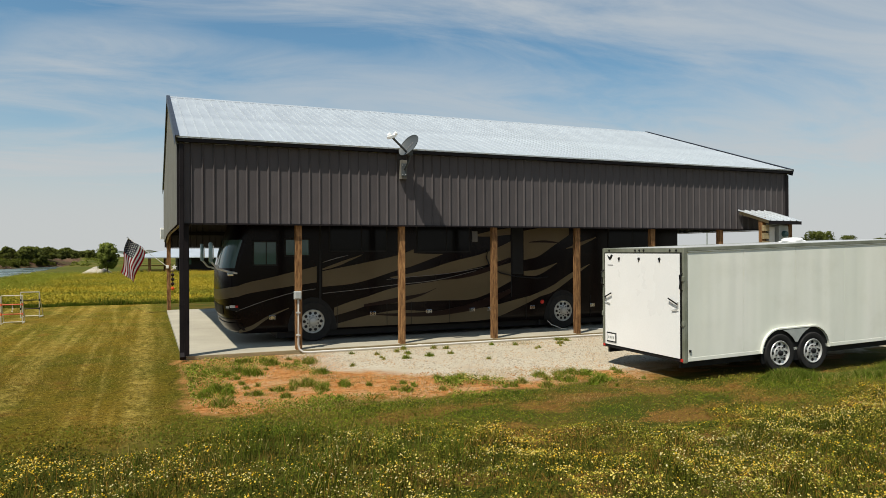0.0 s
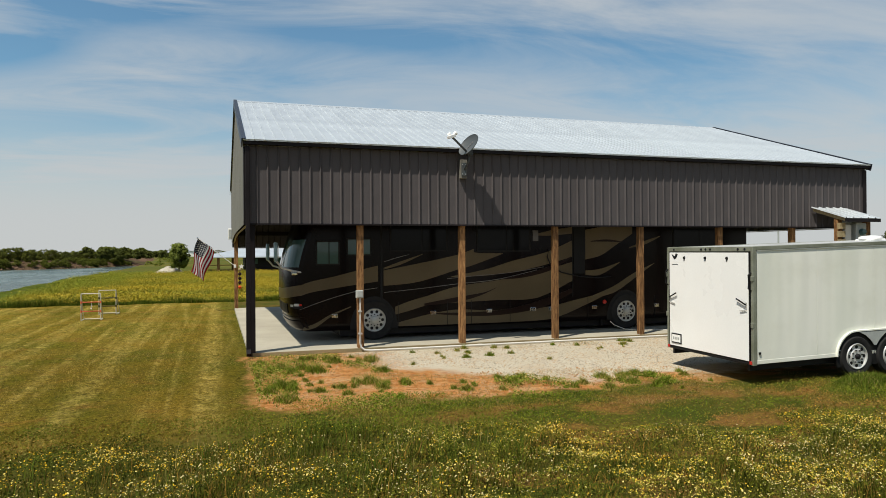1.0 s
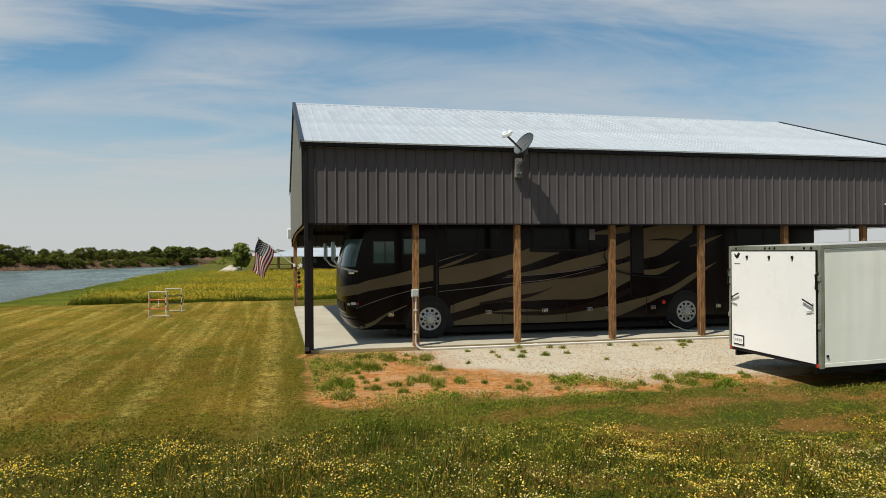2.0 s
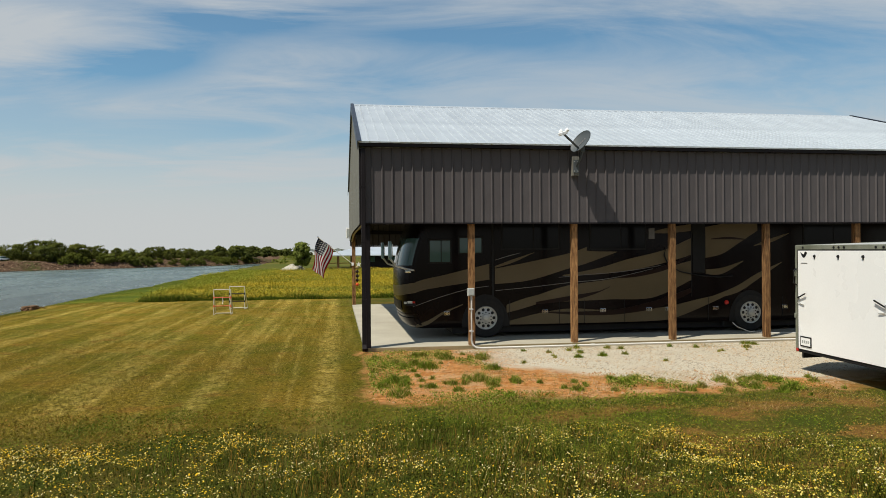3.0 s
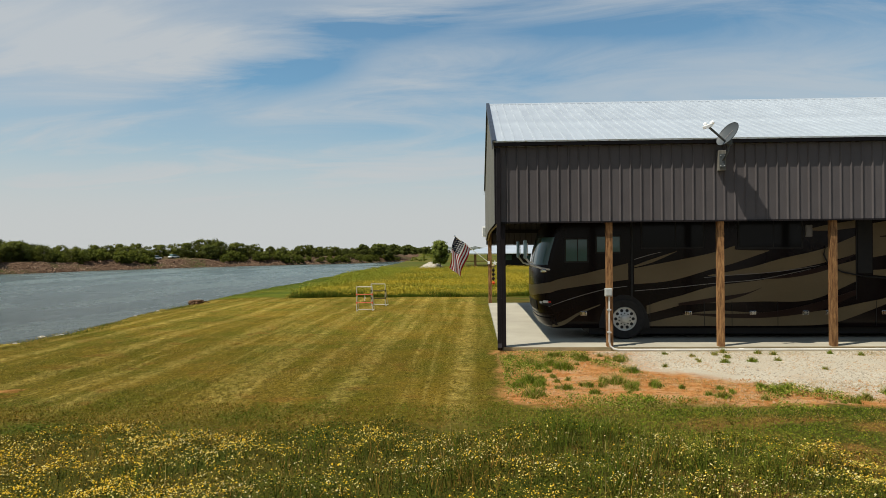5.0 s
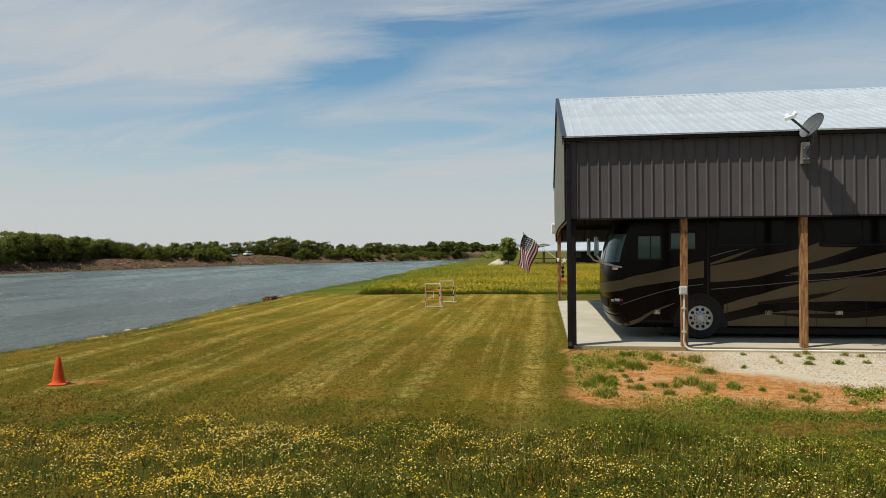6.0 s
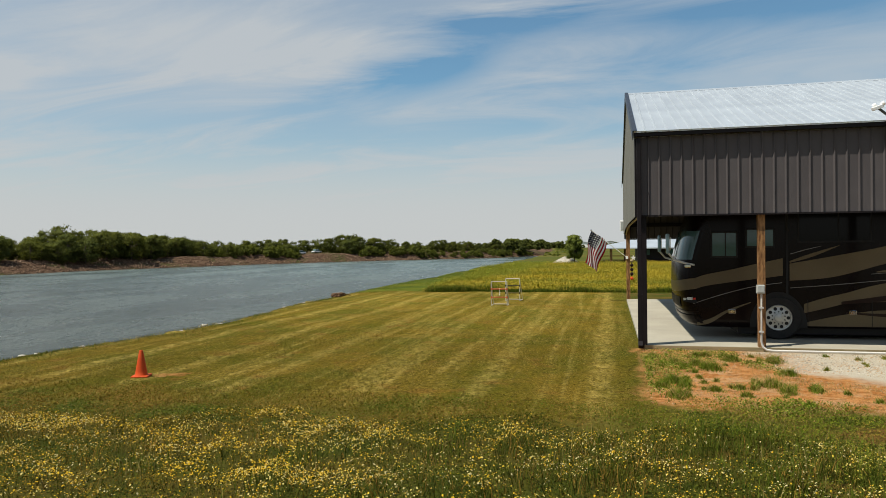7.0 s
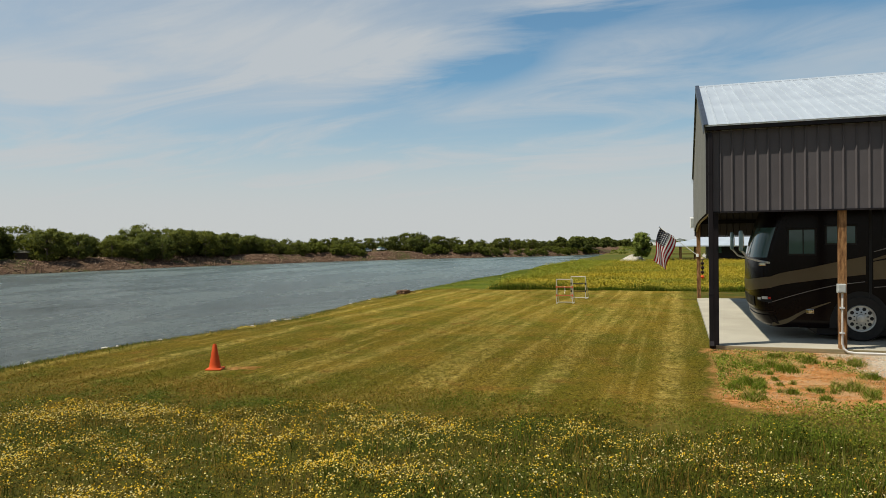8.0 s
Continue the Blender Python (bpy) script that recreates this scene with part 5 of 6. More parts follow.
def build_flag():
    tip, foot = Vector((-1.34, 12.55, 2.76)), Vector((0.02, 12.74, 1.68))
    flag = thing("flag", "striped national flag hanging from a slanted pole on a barn post", "flag", pose(*foot))
    foot0, tip0 = Vector((0, 0, 0)), tip - foot
    part("pole", Geo().rod(foot0, tip0, 0.013, 10), M_WHITE, flag, "white slanted pole")
    part("finial", Geo().lathe([(0.004, -0.03), (0.03, -0.012), (0.03, 0.012), (0.004, 0.03)], 10, pose(*tip0)), M_CHROME, flag)
    part("socket", Geo().box(-0.04, 0.05, -0.03, 0.05, -0.07, 0.05, bevel=0.01), M_WHITE, flag)
    way = (tip0 - foot0).normalized()
    nu, nv = 40, 26
    verts, uvs = [], []
    for j in range(nv + 1):
        for i in range(nu + 1):
            u, v = i / nu, j / nv                                # u along the fly, v from the foot side to the tip
            p = tip0 - way * (0.03 + (1 - v) * 0.74)
            droop = Vector((0.02 - 0.10 * v, 0, -1.0)).normalized()
            lag = 0.22 * u * (1 - v)
            p = p + droop * (1.27 * u) + Vector((0.22 * u * (v - 0.75) - 0.23 * u, 0, 0.10 * u * (1 - v)))
            p += Vector((0.05 * math.sin(6 * u + 3 * v), 0.11 * math.sin(8.5 * v + 2.6 * u + 0.5) * (0.15 + u), 0.02 * math.sin(7 * v)))
            verts.append(tuple(p)), uvs.append((u, v))
    w = nu + 1
    faces = [(j * w + i, j * w + i + 1, (j + 1) * w + i + 1, (j + 1) * w + i) for j in range(nv) for i in range(nu)]
    me = bpy.data.meshes.new("cloth")
    me.from_pydata(verts, [], faces)
    layer = me.uv_layers.new(name="UVMap")
    for loop in me.loops:
        layer.data[loop.index].uv = uvs[loop.vertex_index]
    for f in me.polygons:
        f.use_smooth = True
    me.materials.append(flag_material())
    cloth = part("cloth", me, None, flag, "red and white stripes with a dark blue starred canton")
    # rows of small stars stitched on the canton, both faces
    g = Geo()
    for r in range(9):
        for k in range(6 if r % 2 == 0 else 5):
            u, v = 0.035 + (k + (0.5 if r % 2 else 0)) * 0.066, 0.50 + r * 0.056
            i, j = u * nu, v * nv
            a, b, c = (Vector(verts[min(int(j) + dj, nv) * w + min(int(i) + di, nu)]) for di, dj in ((0, 0), (1, 0), (0, 1)))
            ex, ey = (b - a), (c - a)
            o = a + ex * (i - int(i)) + ey * (j - int(j))
            ex, ey = ex.normalized(), ey.normalized()
            nn = ex.cross(ey).normalized()
            pts = [o + (ex * math.cos(q * math.pi / 5) + ey * math.sin(q * math.pi / 5)) * (0.022 if q % 2 == 0 else 0.010) for q in range(10)]
            g.add([p + nn * 0.004 for p in pts] + [p - nn * 0.004 for p in pts], [tuple(range(10)), tuple(range(19, 9, -1))])
    tagged(part("stars", g, M_WHITE, cloth, "white stars"), "white stars", kind="stuff")


build_flag()


def build_chime():
    hung = thing("hanging_ornament", "string of amber and dark pendants hung at a post", "ornament", pose(0.20, 12.66, 1.60))
    part("string", Geo().rod((0, 0, 0.16), (0, 0, -0.86), 0.004, 6).rod((-0.10, 0.10, 0.16), (0, 0, 0.16), 0.006, 6), M_BLACK, hung)
    star = [(0.11 * (1 if k % 2 == 0 else 0.45) * math.sin(k * math.pi / 5), 0.11 * (1 if k % 2 == 0 else 0.45) * math.cos(k * math.pi / 5)) for k in range(10)]
    part("star", Geo().slab([(x + 0.06, z + 0.06) for x, z in star], -0.012, 0.012), M_WHITE, hung, "white star")
    for k, m in enumerate((M_LUMBER, M_STREAK, M_STREAK, M_STREAK, M_ORANGE)):
        part("pendant", Geo().lathe([(0.004, -0.085), (0.05, -0.04), (0.075, 0.0), (0.05, 0.04), (0.004, 0.085)], 10, pose(0, 0, -0.06 - k * 0.17)), m if k else M_LUMBER, hung, "dark diamond pendant" if k in (1, 2, 3) else "amber pendant")


build_chime()


def build_ladder_frame(x, y, turn, bar_mat, label):
    t = thing("ladder_toss_frame", label, "ladder game", pose(x, y, float(ground_z(x, y)), 0, 0, turn), group="ladder toss frames")
    r, w, h = 0.016, 0.58, 0.90
    def tube(name, a, b, m, lab="", rr=r):
        part(name, Geo().rod(a, b, rr, 8), m, t, lab, angle=60)
    for s in (0, w):
        tube("upright", (s, 0, 0.0), (s, 0, h), M_TUBE)
        tube("foot", (s, -0.02, r), (s, 0.62, r), M_TUBE)
        tube("brace", (s, 0.60, r), (s, 0.02, h - 0.06), M_TUBE, rr=0.012)
        for z in (0.32, 0.62):
            tube("joint", (s, 0, z - 0.04), (s, 0, z + 0.04), bar_mat, rr=0.022)
    tube("top_bar", (0, 0, h), (w, 0, h), M_TUBE)
    tube("rung", (0, 0, 0.62), (w, 0, 0.62), bar_mat)
    tube("rung", (0, 0, 0.32), (w, 0, 0.32), bar_mat)
    tube("foot_bar", (0, 0.62, r), (w, 0.62, r), M_TUBE)
    return t


fa = build_ladder_frame(-4.90, 10.0, 2, M_REDBAR, "white tube ladder-toss frame with red rungs on the lawn")
part("bolas", Geo().tube([(0.30, -0.02, 0.42), (0.30, 0.0, 0.65), (0.31, 0.03, 0.50)], 0.006, 6).lathe([(0.003, -0.03), (0.026, 0), (0.003, 0.03)], 8, pose(0.30, -0.02, 0.41)).lathe([(0.003, -0.03), (0.026, 0), (0.003, 0.03)], 8, pose(0.31, 0.03, 0.49)), M_PVC, fa)
build_ladder_frame(-4.77, 12.8, -4, M_BLACK, "white tube ladder-toss frame with dark rungs on the lawn")

cone = thing("traffic_cone", "plain orange traffic cone standing on the lawn", "traffic cone", pose(-8.80, -4.78, float(ground_z(-8.8, -4.78)) + 0.005, 0, 0, 20))
part("shell", Geo().lathe([(0.118, 0.02), (0.106, 0.035), (0.095, 0.10), (0.036, 0.44), (0.028, 0.465), (0.020, 0.46)], 28), M_ORANGE, cone, angle=40)
part("base", Geo().box(-0.145, 0.145, -0.145, 0.145, -0.01, 0.022, bevel=0.01), M_ORANGE, cone)


# ---------------------------------------------------------------- trees
def leafy(me, normals):
    """Let leaves catch the light as part of their clump."""
    for f in me.polygons:
        f.use_smooth = True
    me.attributes.new("custom_normal", "FLOAT_VECTOR", "POINT").data.foreach_set("vector", np.asarray(normals, np.float32).ravel())


def tree_meshes(seed, height, spread, leaf, clumps, per, trunk_h, leaf_mat, low=0.15):
    """Trunk with limbs, and a crown of leaf clumps with an uneven outline."""
    rng = np.random.default_rng(seed)
    g = Geo()
    lean = rng.normal(0, 0.03, 2)
    g.tube([(0, 0, -0.3), (lean[0] * height * 0.3, lean[1] * height * 0.3, trunk_h), (lean[0] * height * 0.6, lean[1] * height * 0.6, height * 0.75)], height * 0.022, 7)
    cs = []
    for k in range(clumps):
        a, h = rng.uniform(0, 2 * math.pi), rng.uniform(low, 1.0)
        wide = math.sin(math.pi * min(0.12 + 0.80 * h, 1.0)) ** 0.7
        r = spread * wide * rng.uniform(0.45, 1.0)
        c = np.array([r * math.cos(a), r * math.sin(a), trunk_h * 0.6 + (height - trunk_h * 0.6) * h * 0.95])
        cs.append((c, spread * rng.uniform(0.22, 0.42)))
        if k % 3 == 0:
            g.rod((lean[0] * height * 0.4, lean[1] * height * 0.4, trunk_h + (c[2] - trunk_h) * 0.35), tuple(c), height * 0.008, 5, height * 0.003)
    vs, ns = [], []
    for c, r in cs:
        d = rng.normal(size=(per, 3))
        d /= np.linalg.norm(d, axis=1)[:, None]
        p = c + d * r * rng.uniform(0.68, 1.05, (per, 1)) * np.array([1, 1, 0.8])
        e1 = rng.normal(size=(per, 3)) + d * 0.2
        e1 /= np.linalg.norm(e1, axis=1)[:, None]
        e2 = np.cross(e1, rng.normal(size=(per, 3)))
        e2 /= np.linalg.norm(e2, axis=1)[:, None]
        s = leaf * rng.uniform(0.6, 1.3, (per, 1))
        inner = np.arange(per)[:, None] % 5 == 0            # broad leaf masses that fill the clump
        p, s = np.where(inner, c + (p - c) * 0.6, p), np.where(inner, s * 2.4, s)
        away = d + 0.18 * rng.normal(size=(per, 3)) + (c - np.array([0, 0, height * 0.45])) / spread * 0.5
        away /= np.linalg.norm(away, axis=1)[:, None]
        e2 = e2 * np.where(np.sum(np.cross(e1, e2) * away, 1) < 0, -1, 1)[:, None]
        vs.append(np.stack([p - e1 * s, p - e2 * s * 0.55, p + e1 * s, p + e2 * s * 0.55], 1))
        ns.append(np.repeat(away[:, None], 4, 1))
    v = np.concatenate(vs).reshape(-1, 3)
    f = np.arange(len(v)).reshape(-1, 4)
    crown = raw_mesh("crown", v, f, leaf_mat)
    n = np.concatenate(ns).reshape(-1, 3)
    leafy(crown, n)
    return g.mesh("trunk", M_BARK, angle=50), crown, n


def tree(meshes, x, y, z, scale, turn, label, group="", squash=1.0):
    t = thing("tree", label, "tree", pose(x, y, z, 0, 0, turn) @ Matrix.Diagonal((scale, scale, scale * squash, 1)), group)
    part("trunk", meshes[0], None, t)
    part("crown", meshes[1], None, t)
    return t


BROAD = [tree_meshes(10 + k, 10, 4.4 + 0.5 * (k % 3), 0.20, 50, 90, 1.6, M_LEAF, 0.03) for k in range(5)]
MID_BROAD = [tree_meshes(15 + k, 10, 4.5 + 0.5 * (k % 3), 0.26, 40, 62, 1.6, M_LEAF, 0.03) for k in range(5)]
FAR_BROAD = [tree_meshes(20 + k, 10, 4.6 + 0.5 * (k % 3), 0.62, 30, 26, 1.6, M_LEAF, 0.03) for k in range(4)]
SHRUB = [tree_meshes(40 + k, 7, 4.2, 0.55, 14, 20, 0.5, M_LEAF_YOUNG, 0.02) for k in range(3)]
WILLOW = [tree_meshes(30 + k, 7, 3.6, 0.29, 28, 34, 0.8, M_LEAF_PALE, 0.02) for k in range(3)]


def woods(name, places, mat, label):
    """Trees that stand too close to tell apart, as one object: (mesh, x, y, z, scale, turn, squash) each."""
    vs, ns = [], []
    for (_, me, nrm), x, y, z, s, turn, squash in places:
        v = np.empty(len(me.vertices) * 3, np.float32)
        me.vertices.foreach_get("co", v)
        v = v.reshape(-1, 3)
        c, d = math.cos(turn), math.sin(turn)
        vs.append(np.stack([(v[:, 0] * c - v[:, 1] * d) * s + x, (v[:, 0] * d + v[:, 1] * c) * s + y, v[:, 2] * s * squash + z], 1))
        ns.append(np.stack([nrm[:, 0] * c - nrm[:, 1] * d, nrm[:, 0] * d + nrm[:, 1] * c, nrm[:, 2]], 1))
    v = np.concatenate(vs)
    me = raw_mesh(name, v, np.arange(len(v)).reshape(-1, 4), mat)
    leafy(me, np.concatenate(ns))
    tagged(new(name, me), label, "woods", kind="stuff")


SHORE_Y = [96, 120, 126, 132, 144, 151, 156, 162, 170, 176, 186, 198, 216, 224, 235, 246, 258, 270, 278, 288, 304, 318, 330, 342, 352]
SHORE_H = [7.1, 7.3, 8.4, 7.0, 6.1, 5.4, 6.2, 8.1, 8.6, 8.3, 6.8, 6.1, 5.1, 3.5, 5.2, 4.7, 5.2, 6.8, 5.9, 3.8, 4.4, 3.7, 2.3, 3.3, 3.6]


def build_far_shore():
    rng = np.random.default_rng(5)
    back, low, scrub = [], [], []
    y = 98.0
    while y < 352:
        for row in range(3):
            ty = y + rng.uniform(-2, 2)
            tx = float(far_edge(ty)) - (float(np.interp(ty, [98, 130, 158, 180, 190], [13.0, 11.5, 9.0, 9.0, 13.0])) + row * 6.5 + rng.uniform(-2.0, 2.0))
            tz = float(ground_z(tx, ty)) - 0.3
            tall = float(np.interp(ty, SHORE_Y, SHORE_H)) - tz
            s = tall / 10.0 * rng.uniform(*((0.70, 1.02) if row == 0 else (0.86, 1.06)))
            k, flat = int(rng.integers(5)), rng.uniform(0.82, 1.0)
            s /= flat
            if row == 0:
                if rng.random() < 0.85 and not (117 < ty < 124 or 218 < ty < 232 or 243 < ty < 259):
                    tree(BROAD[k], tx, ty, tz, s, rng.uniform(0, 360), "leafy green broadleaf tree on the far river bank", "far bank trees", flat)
            elif not (row == 1 and 121.5 < ty < 130):
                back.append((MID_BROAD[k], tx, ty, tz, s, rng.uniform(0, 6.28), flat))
        for k in range(2 if y < 222 else 5 if y < 278 else 8):
            ty = y + rng.uniform(-4, 4)
            if 118 < ty < 206 or 240 < ty < 260:
                continue
            tx = float(far_edge(ty)) - ((8.5 if ty < 222 else 5.5 if ty < 278 else 1.5) + rng.uniform(0, 6))
            low.append((WILLOW[int(rng.integers(3))], tx, ty, float(ground_z(tx, ty)) - 0.3, rng.uniform(0.4, 0.72) * (1.0 if ty < 285 else 0.62), rng.uniform(0, 6.28), 0.85))
        y += rng.uniform(4.0, 5.6)
    for k in range(56):
        ty = rng.uniform(115, 330)
        tx = float(near_edge(ty)) + rng.uniform(0.5, 6)
        scrub.append((SHRUB[int(rng.integers(3))], tx, ty, -0.3, rng.uniform(0.07, 0.17), rng.uniform(0, 6.28), 0.7))
    for k in range(26):                                     # the bank runs on downstream
        ty = -60 + k * 6.0 + rng.uniform(-2, 2)
        tx = float(far_edge(ty)) - rng.uniform(14, 20)
        back.append((FAR_BROAD[k % 4], tx, ty, float(ground_z(tx, ty)) - 0.3, rng.uniform(0.7, 0.95), rng.uniform(0, 6.28), 0.85))
    woods("far_woods", back, M_LEAF, "dense dark green woods behind the far river bank")
    woods("bank_willows", low, M_LEAF_PALE, "pale green willow scrub on the far river bank")
    woods("bank_scrub", scrub, M_LEAF_YOUNG, "low bright green scrub along the near river bank")
    # woods closing the horizon inland, and those beyond the barn
    away = []
    for k in range(150):
        a, d = radians(rng.uniform(-16, 9.0) if k < 120 else rng.uniform(2.5, 8.0)), rng.uniform(300, 400)
        away.append((FAR_BROAD[int(rng.integers(4))], -0.6 - d * math.sin(a), -15.8 + d * math.cos(a), -0.3, rng.uniform(0.7, 1.2) * np.interp(math.degrees(a), [-16, 2, 4, 9], [0.3, 0.3, 0.42, 0.62]), rng.uniform(0, 6.28), 0.8))
    for k in range(30):
        a, d = radians(rng.uniform(-72, -49.5)), rng.uniform(150, 190)
        away.append((MID_BROAD[int(rng.integers(5))], -0.6 - d * math.sin(a), -15.8 + d * math.cos(a), -0.3, rng.uniform(0.34, 0.82), rng.uniform(0, 6.28), 0.85))
    woods("distant_woods", away, M_LEAF, "distant line of green trees")
    # riprap on the far bank
    n = 7000
    ys = rng.uniform(60, 310, n)
    e = rng.uniform(0.0, 9.5, n)
    xs = far_edge(ys) - e
    zs = ground_z(xs, ys)
    base = np.array([(1, 0, 0), (-1, 0, 0), (0, 1, 0), (0, -1, 0), (0, 0, 1), (0, 0, -1)], float)
    tri = np.array([(0, 2, 4), (2, 1, 4), (1, 3, 4), (3, 0, 4), (2, 0, 5), (1, 2, 5), (3, 1, 5), (0, 3, 5)])
    s = (0.10 + 0.34 * rng.random((n, 1, 1)) ** 2.2) * rng.uniform(0.6, 1.3, (n, 6, 1))
    v = base[None] * s * rng.uniform(0.7, 1.2, (n, 1, 3)) + np.stack([xs, ys, zs + 0.05], 1)[:, None]
    f = (tri[None] + (np.arange(n) * 6)[:, None, None]).reshape(-1, 3)
    tagged(new("riprap", raw_mesh("riprap", v.reshape(-1, 3), f, M_RIPRAP)), "brown broken rock along the far bank", "rocks", kind="stuff")


build_far_shore()

# a young tree beside a pile of gravel at the far end of the meadow
tree(tree_meshes(77, 3.3, 1.04, 0.070, 90, 90, 1.0, M_LEAF_YOUNG, 0.05), -4.65, 68.3, -0.1, 1.0, 40, "small round green tree beside a gravel pile")
g = Geo()
rng = random.Random(3)
g.lathe([(2.6, -0.1), (2.2, 0.22), (1.5, 0.62), (0.8, 0.95), (0.25, 1.08), (0.02, 1.1)], 22)
g.v = [(x * (1 + rng.uniform(-0.1, 0.1)), y * (1 + rng.uniform(-0.1, 0.1)), z + rng.uniform(-0.07, 0.07)) for x, y, z in g.v]
solid("gravel_pile", g, M_ROCK, "pale grey heap of gravel beyond the meadow", "gravel pile", pose(-5.7, 70.0, -0.05) @ Matrix.Diagonal((0.62, 0.62, 0.68, 1)))


# ---------------------------------------------------------------- far buildings
def build_far_house():
    h = thing("far_house", "long low dark building with a pale metal hip roof and porch", "house", pose(-2.0, 72.0, -0.1))
    e, r = 1.78, 2.75
    roof = Geo().add([(-0.8, -0.8, e), (17, -0.8, e), (17, 8.6, e), (-0.8, 8.6, e), (4.2, 3.9, r), (14, 3.9, r), (-0.8, -0.8, e - 0.12), (17, -0.8, e - 0.12), (17, 8.6, e - 0.12), (-0.8, 8.6, e - 0.12)],
                     [(0, 1, 5, 4), (1, 2, 5), (2, 3, 4, 5), (3, 0, 4), (6, 9, 8, 7), (0, 6, 7, 1), (1, 7, 8, 2), (2, 8, 9, 3), (3, 9, 6, 0)])
    part("roof", roof, M_ROOF, h, "pale metal roof")
    part("wall", Geo().box(4.6, 16.4, 1.2, 8.0, 0, e - 0.13), M_TRIM, h, "dark wall")
    for x in (-0.4, 1.4, 3.2):
        for y in (-0.4, 8.0):
            part("porch_post", Geo().box(x, x + 0.3, y, y + 0.3, 0, e - 0.13), M_POST, h)
    part("railing", Geo().box(-0.3, 3.1, 0.0, 0.06, 0.75, 0.85).box(-0.3, 3.1, 0.0, 0.06, 0.3, 0.36), M_POST, h)
    for x in (5.0, 8.0, 11.0):
        w = part("window", Geo().box(x, x + 1.2, 1.14, 1.199, 0.8, 1.6), M_BLACK, h)
        part("pane", Geo().box(x + 0.08, x + 1.12, 1.12, 1.139, 0.88, 1.52), M_GLASS, w)


build_far_house()


def build_cottage(x, y, turn, w, d, wall, roof_mat, label):
    c = thing("cottage", label, "house", pose(x, y, float(ground_z(x, y)) - 0.05, 0, 0, turn), group="far bank cottages")
    part("wall", Geo().slab([(0, 0), (w, 0), (w, 2.5), (w / 2, 3.6), (0, 2.5)], 0, d), wall, c)
    for s in (0, 1):
        a, b = ((-0.4, 2.32), (w / 2, 3.72)) if s == 0 else ((w + 0.4, 2.32), (w / 2, 3.72))
        part("roof", Geo().slab([a, b, (b[0], b[1] + 0.12), (a[0], a[1] + 0.12)], -0.4, d + 0.4), roof_mat, c)
    for k in range(2):
        wn_ = part("window", Geo().box(0.8 + k * (w - 3), 1.9 + k * (w - 3), -0.06, -0.001, 0.9, 1.9), M_WHITE, c)
        part("pane", Geo().box(0.9 + k * (w - 3), 1.8 + k * (w - 3), -0.08, -0.061, 1.0, 1.8), M_GLASS, wn_)
    part("door", Geo().box(w / 2 - 0.5, w / 2 + 0.5, -0.05, -0.001, 0, 2.05), M_TRIM, c)


for q in ((-169.0, 128.2, -50, 3.6, 3, M_BARK, M_ROCK, "grey cottage with a pale roof among far trees"), (-58, 352, -20, 12, 8, M_WHITE, M_GREYBOX, "small white house among far trees"), (-24, 398, 0, 14, 8, M_WHITE, M_ROOF, "small white house with a pale roof far off"), (-6, 410, 8, 12, 8, M_WHITE, M_GREYBOX, "small white house among distant trees")):
    build_cottage(*q)


def build_car(x, y, turn, paint, label):
    c = thing("parked_car", label, "car", pose(x, y, float(ground_z(x, y)), 0, 0, turn), group="cars on the far bank")
    part("body", Geo().box(-2.2, 2.2, -0.88, 0.88, 0.35, 0.95, bevel=0.12), paint, c, angle=40)
    part("cabin", Geo().slab([(-1.5, 0.94), (1.2, 0.94), (0.6, 1.55), (-1.2, 1.58)], -0.75, 0.75), M_GLASS, c)
    part("roof", Geo().box(-1.15, 0.55, -0.72, 0.72, 1.585, 1.64, bevel=0.02), paint, c)
    for sx in (-1.4, 1.4):
        for sy in (-0.9, 0.9):
            part("wheel", Geo().lathe([(0.33, -0.1), (0.33, 0.1)], 16, pose(sx, sy, 0.33, 90)), M_RUBBER, c)


for y, inland, mat_, lab in ((246, 15.0, M_WHITE, "white car parked on the far bank"), (252, 15.5, M_WHITE, "white car parked on the far bank")):
    build_car(float(far_edge(y)) - inland, y, 70, mat_, lab)
pole = thing("utility_pole", "distant wooden utility pole", "pole", pose(47.2, 35.3, 0))
part("mast", Geo().rod((0, 0, -0.3), (0, 0, 7.5), 0.08, 10, 0.06), M_GREYBOX, pole)
part("crossarm", Geo().box(-0.9, 0.9, -0.05, 0.05, 6.9, 7.02), M_POST, pole)


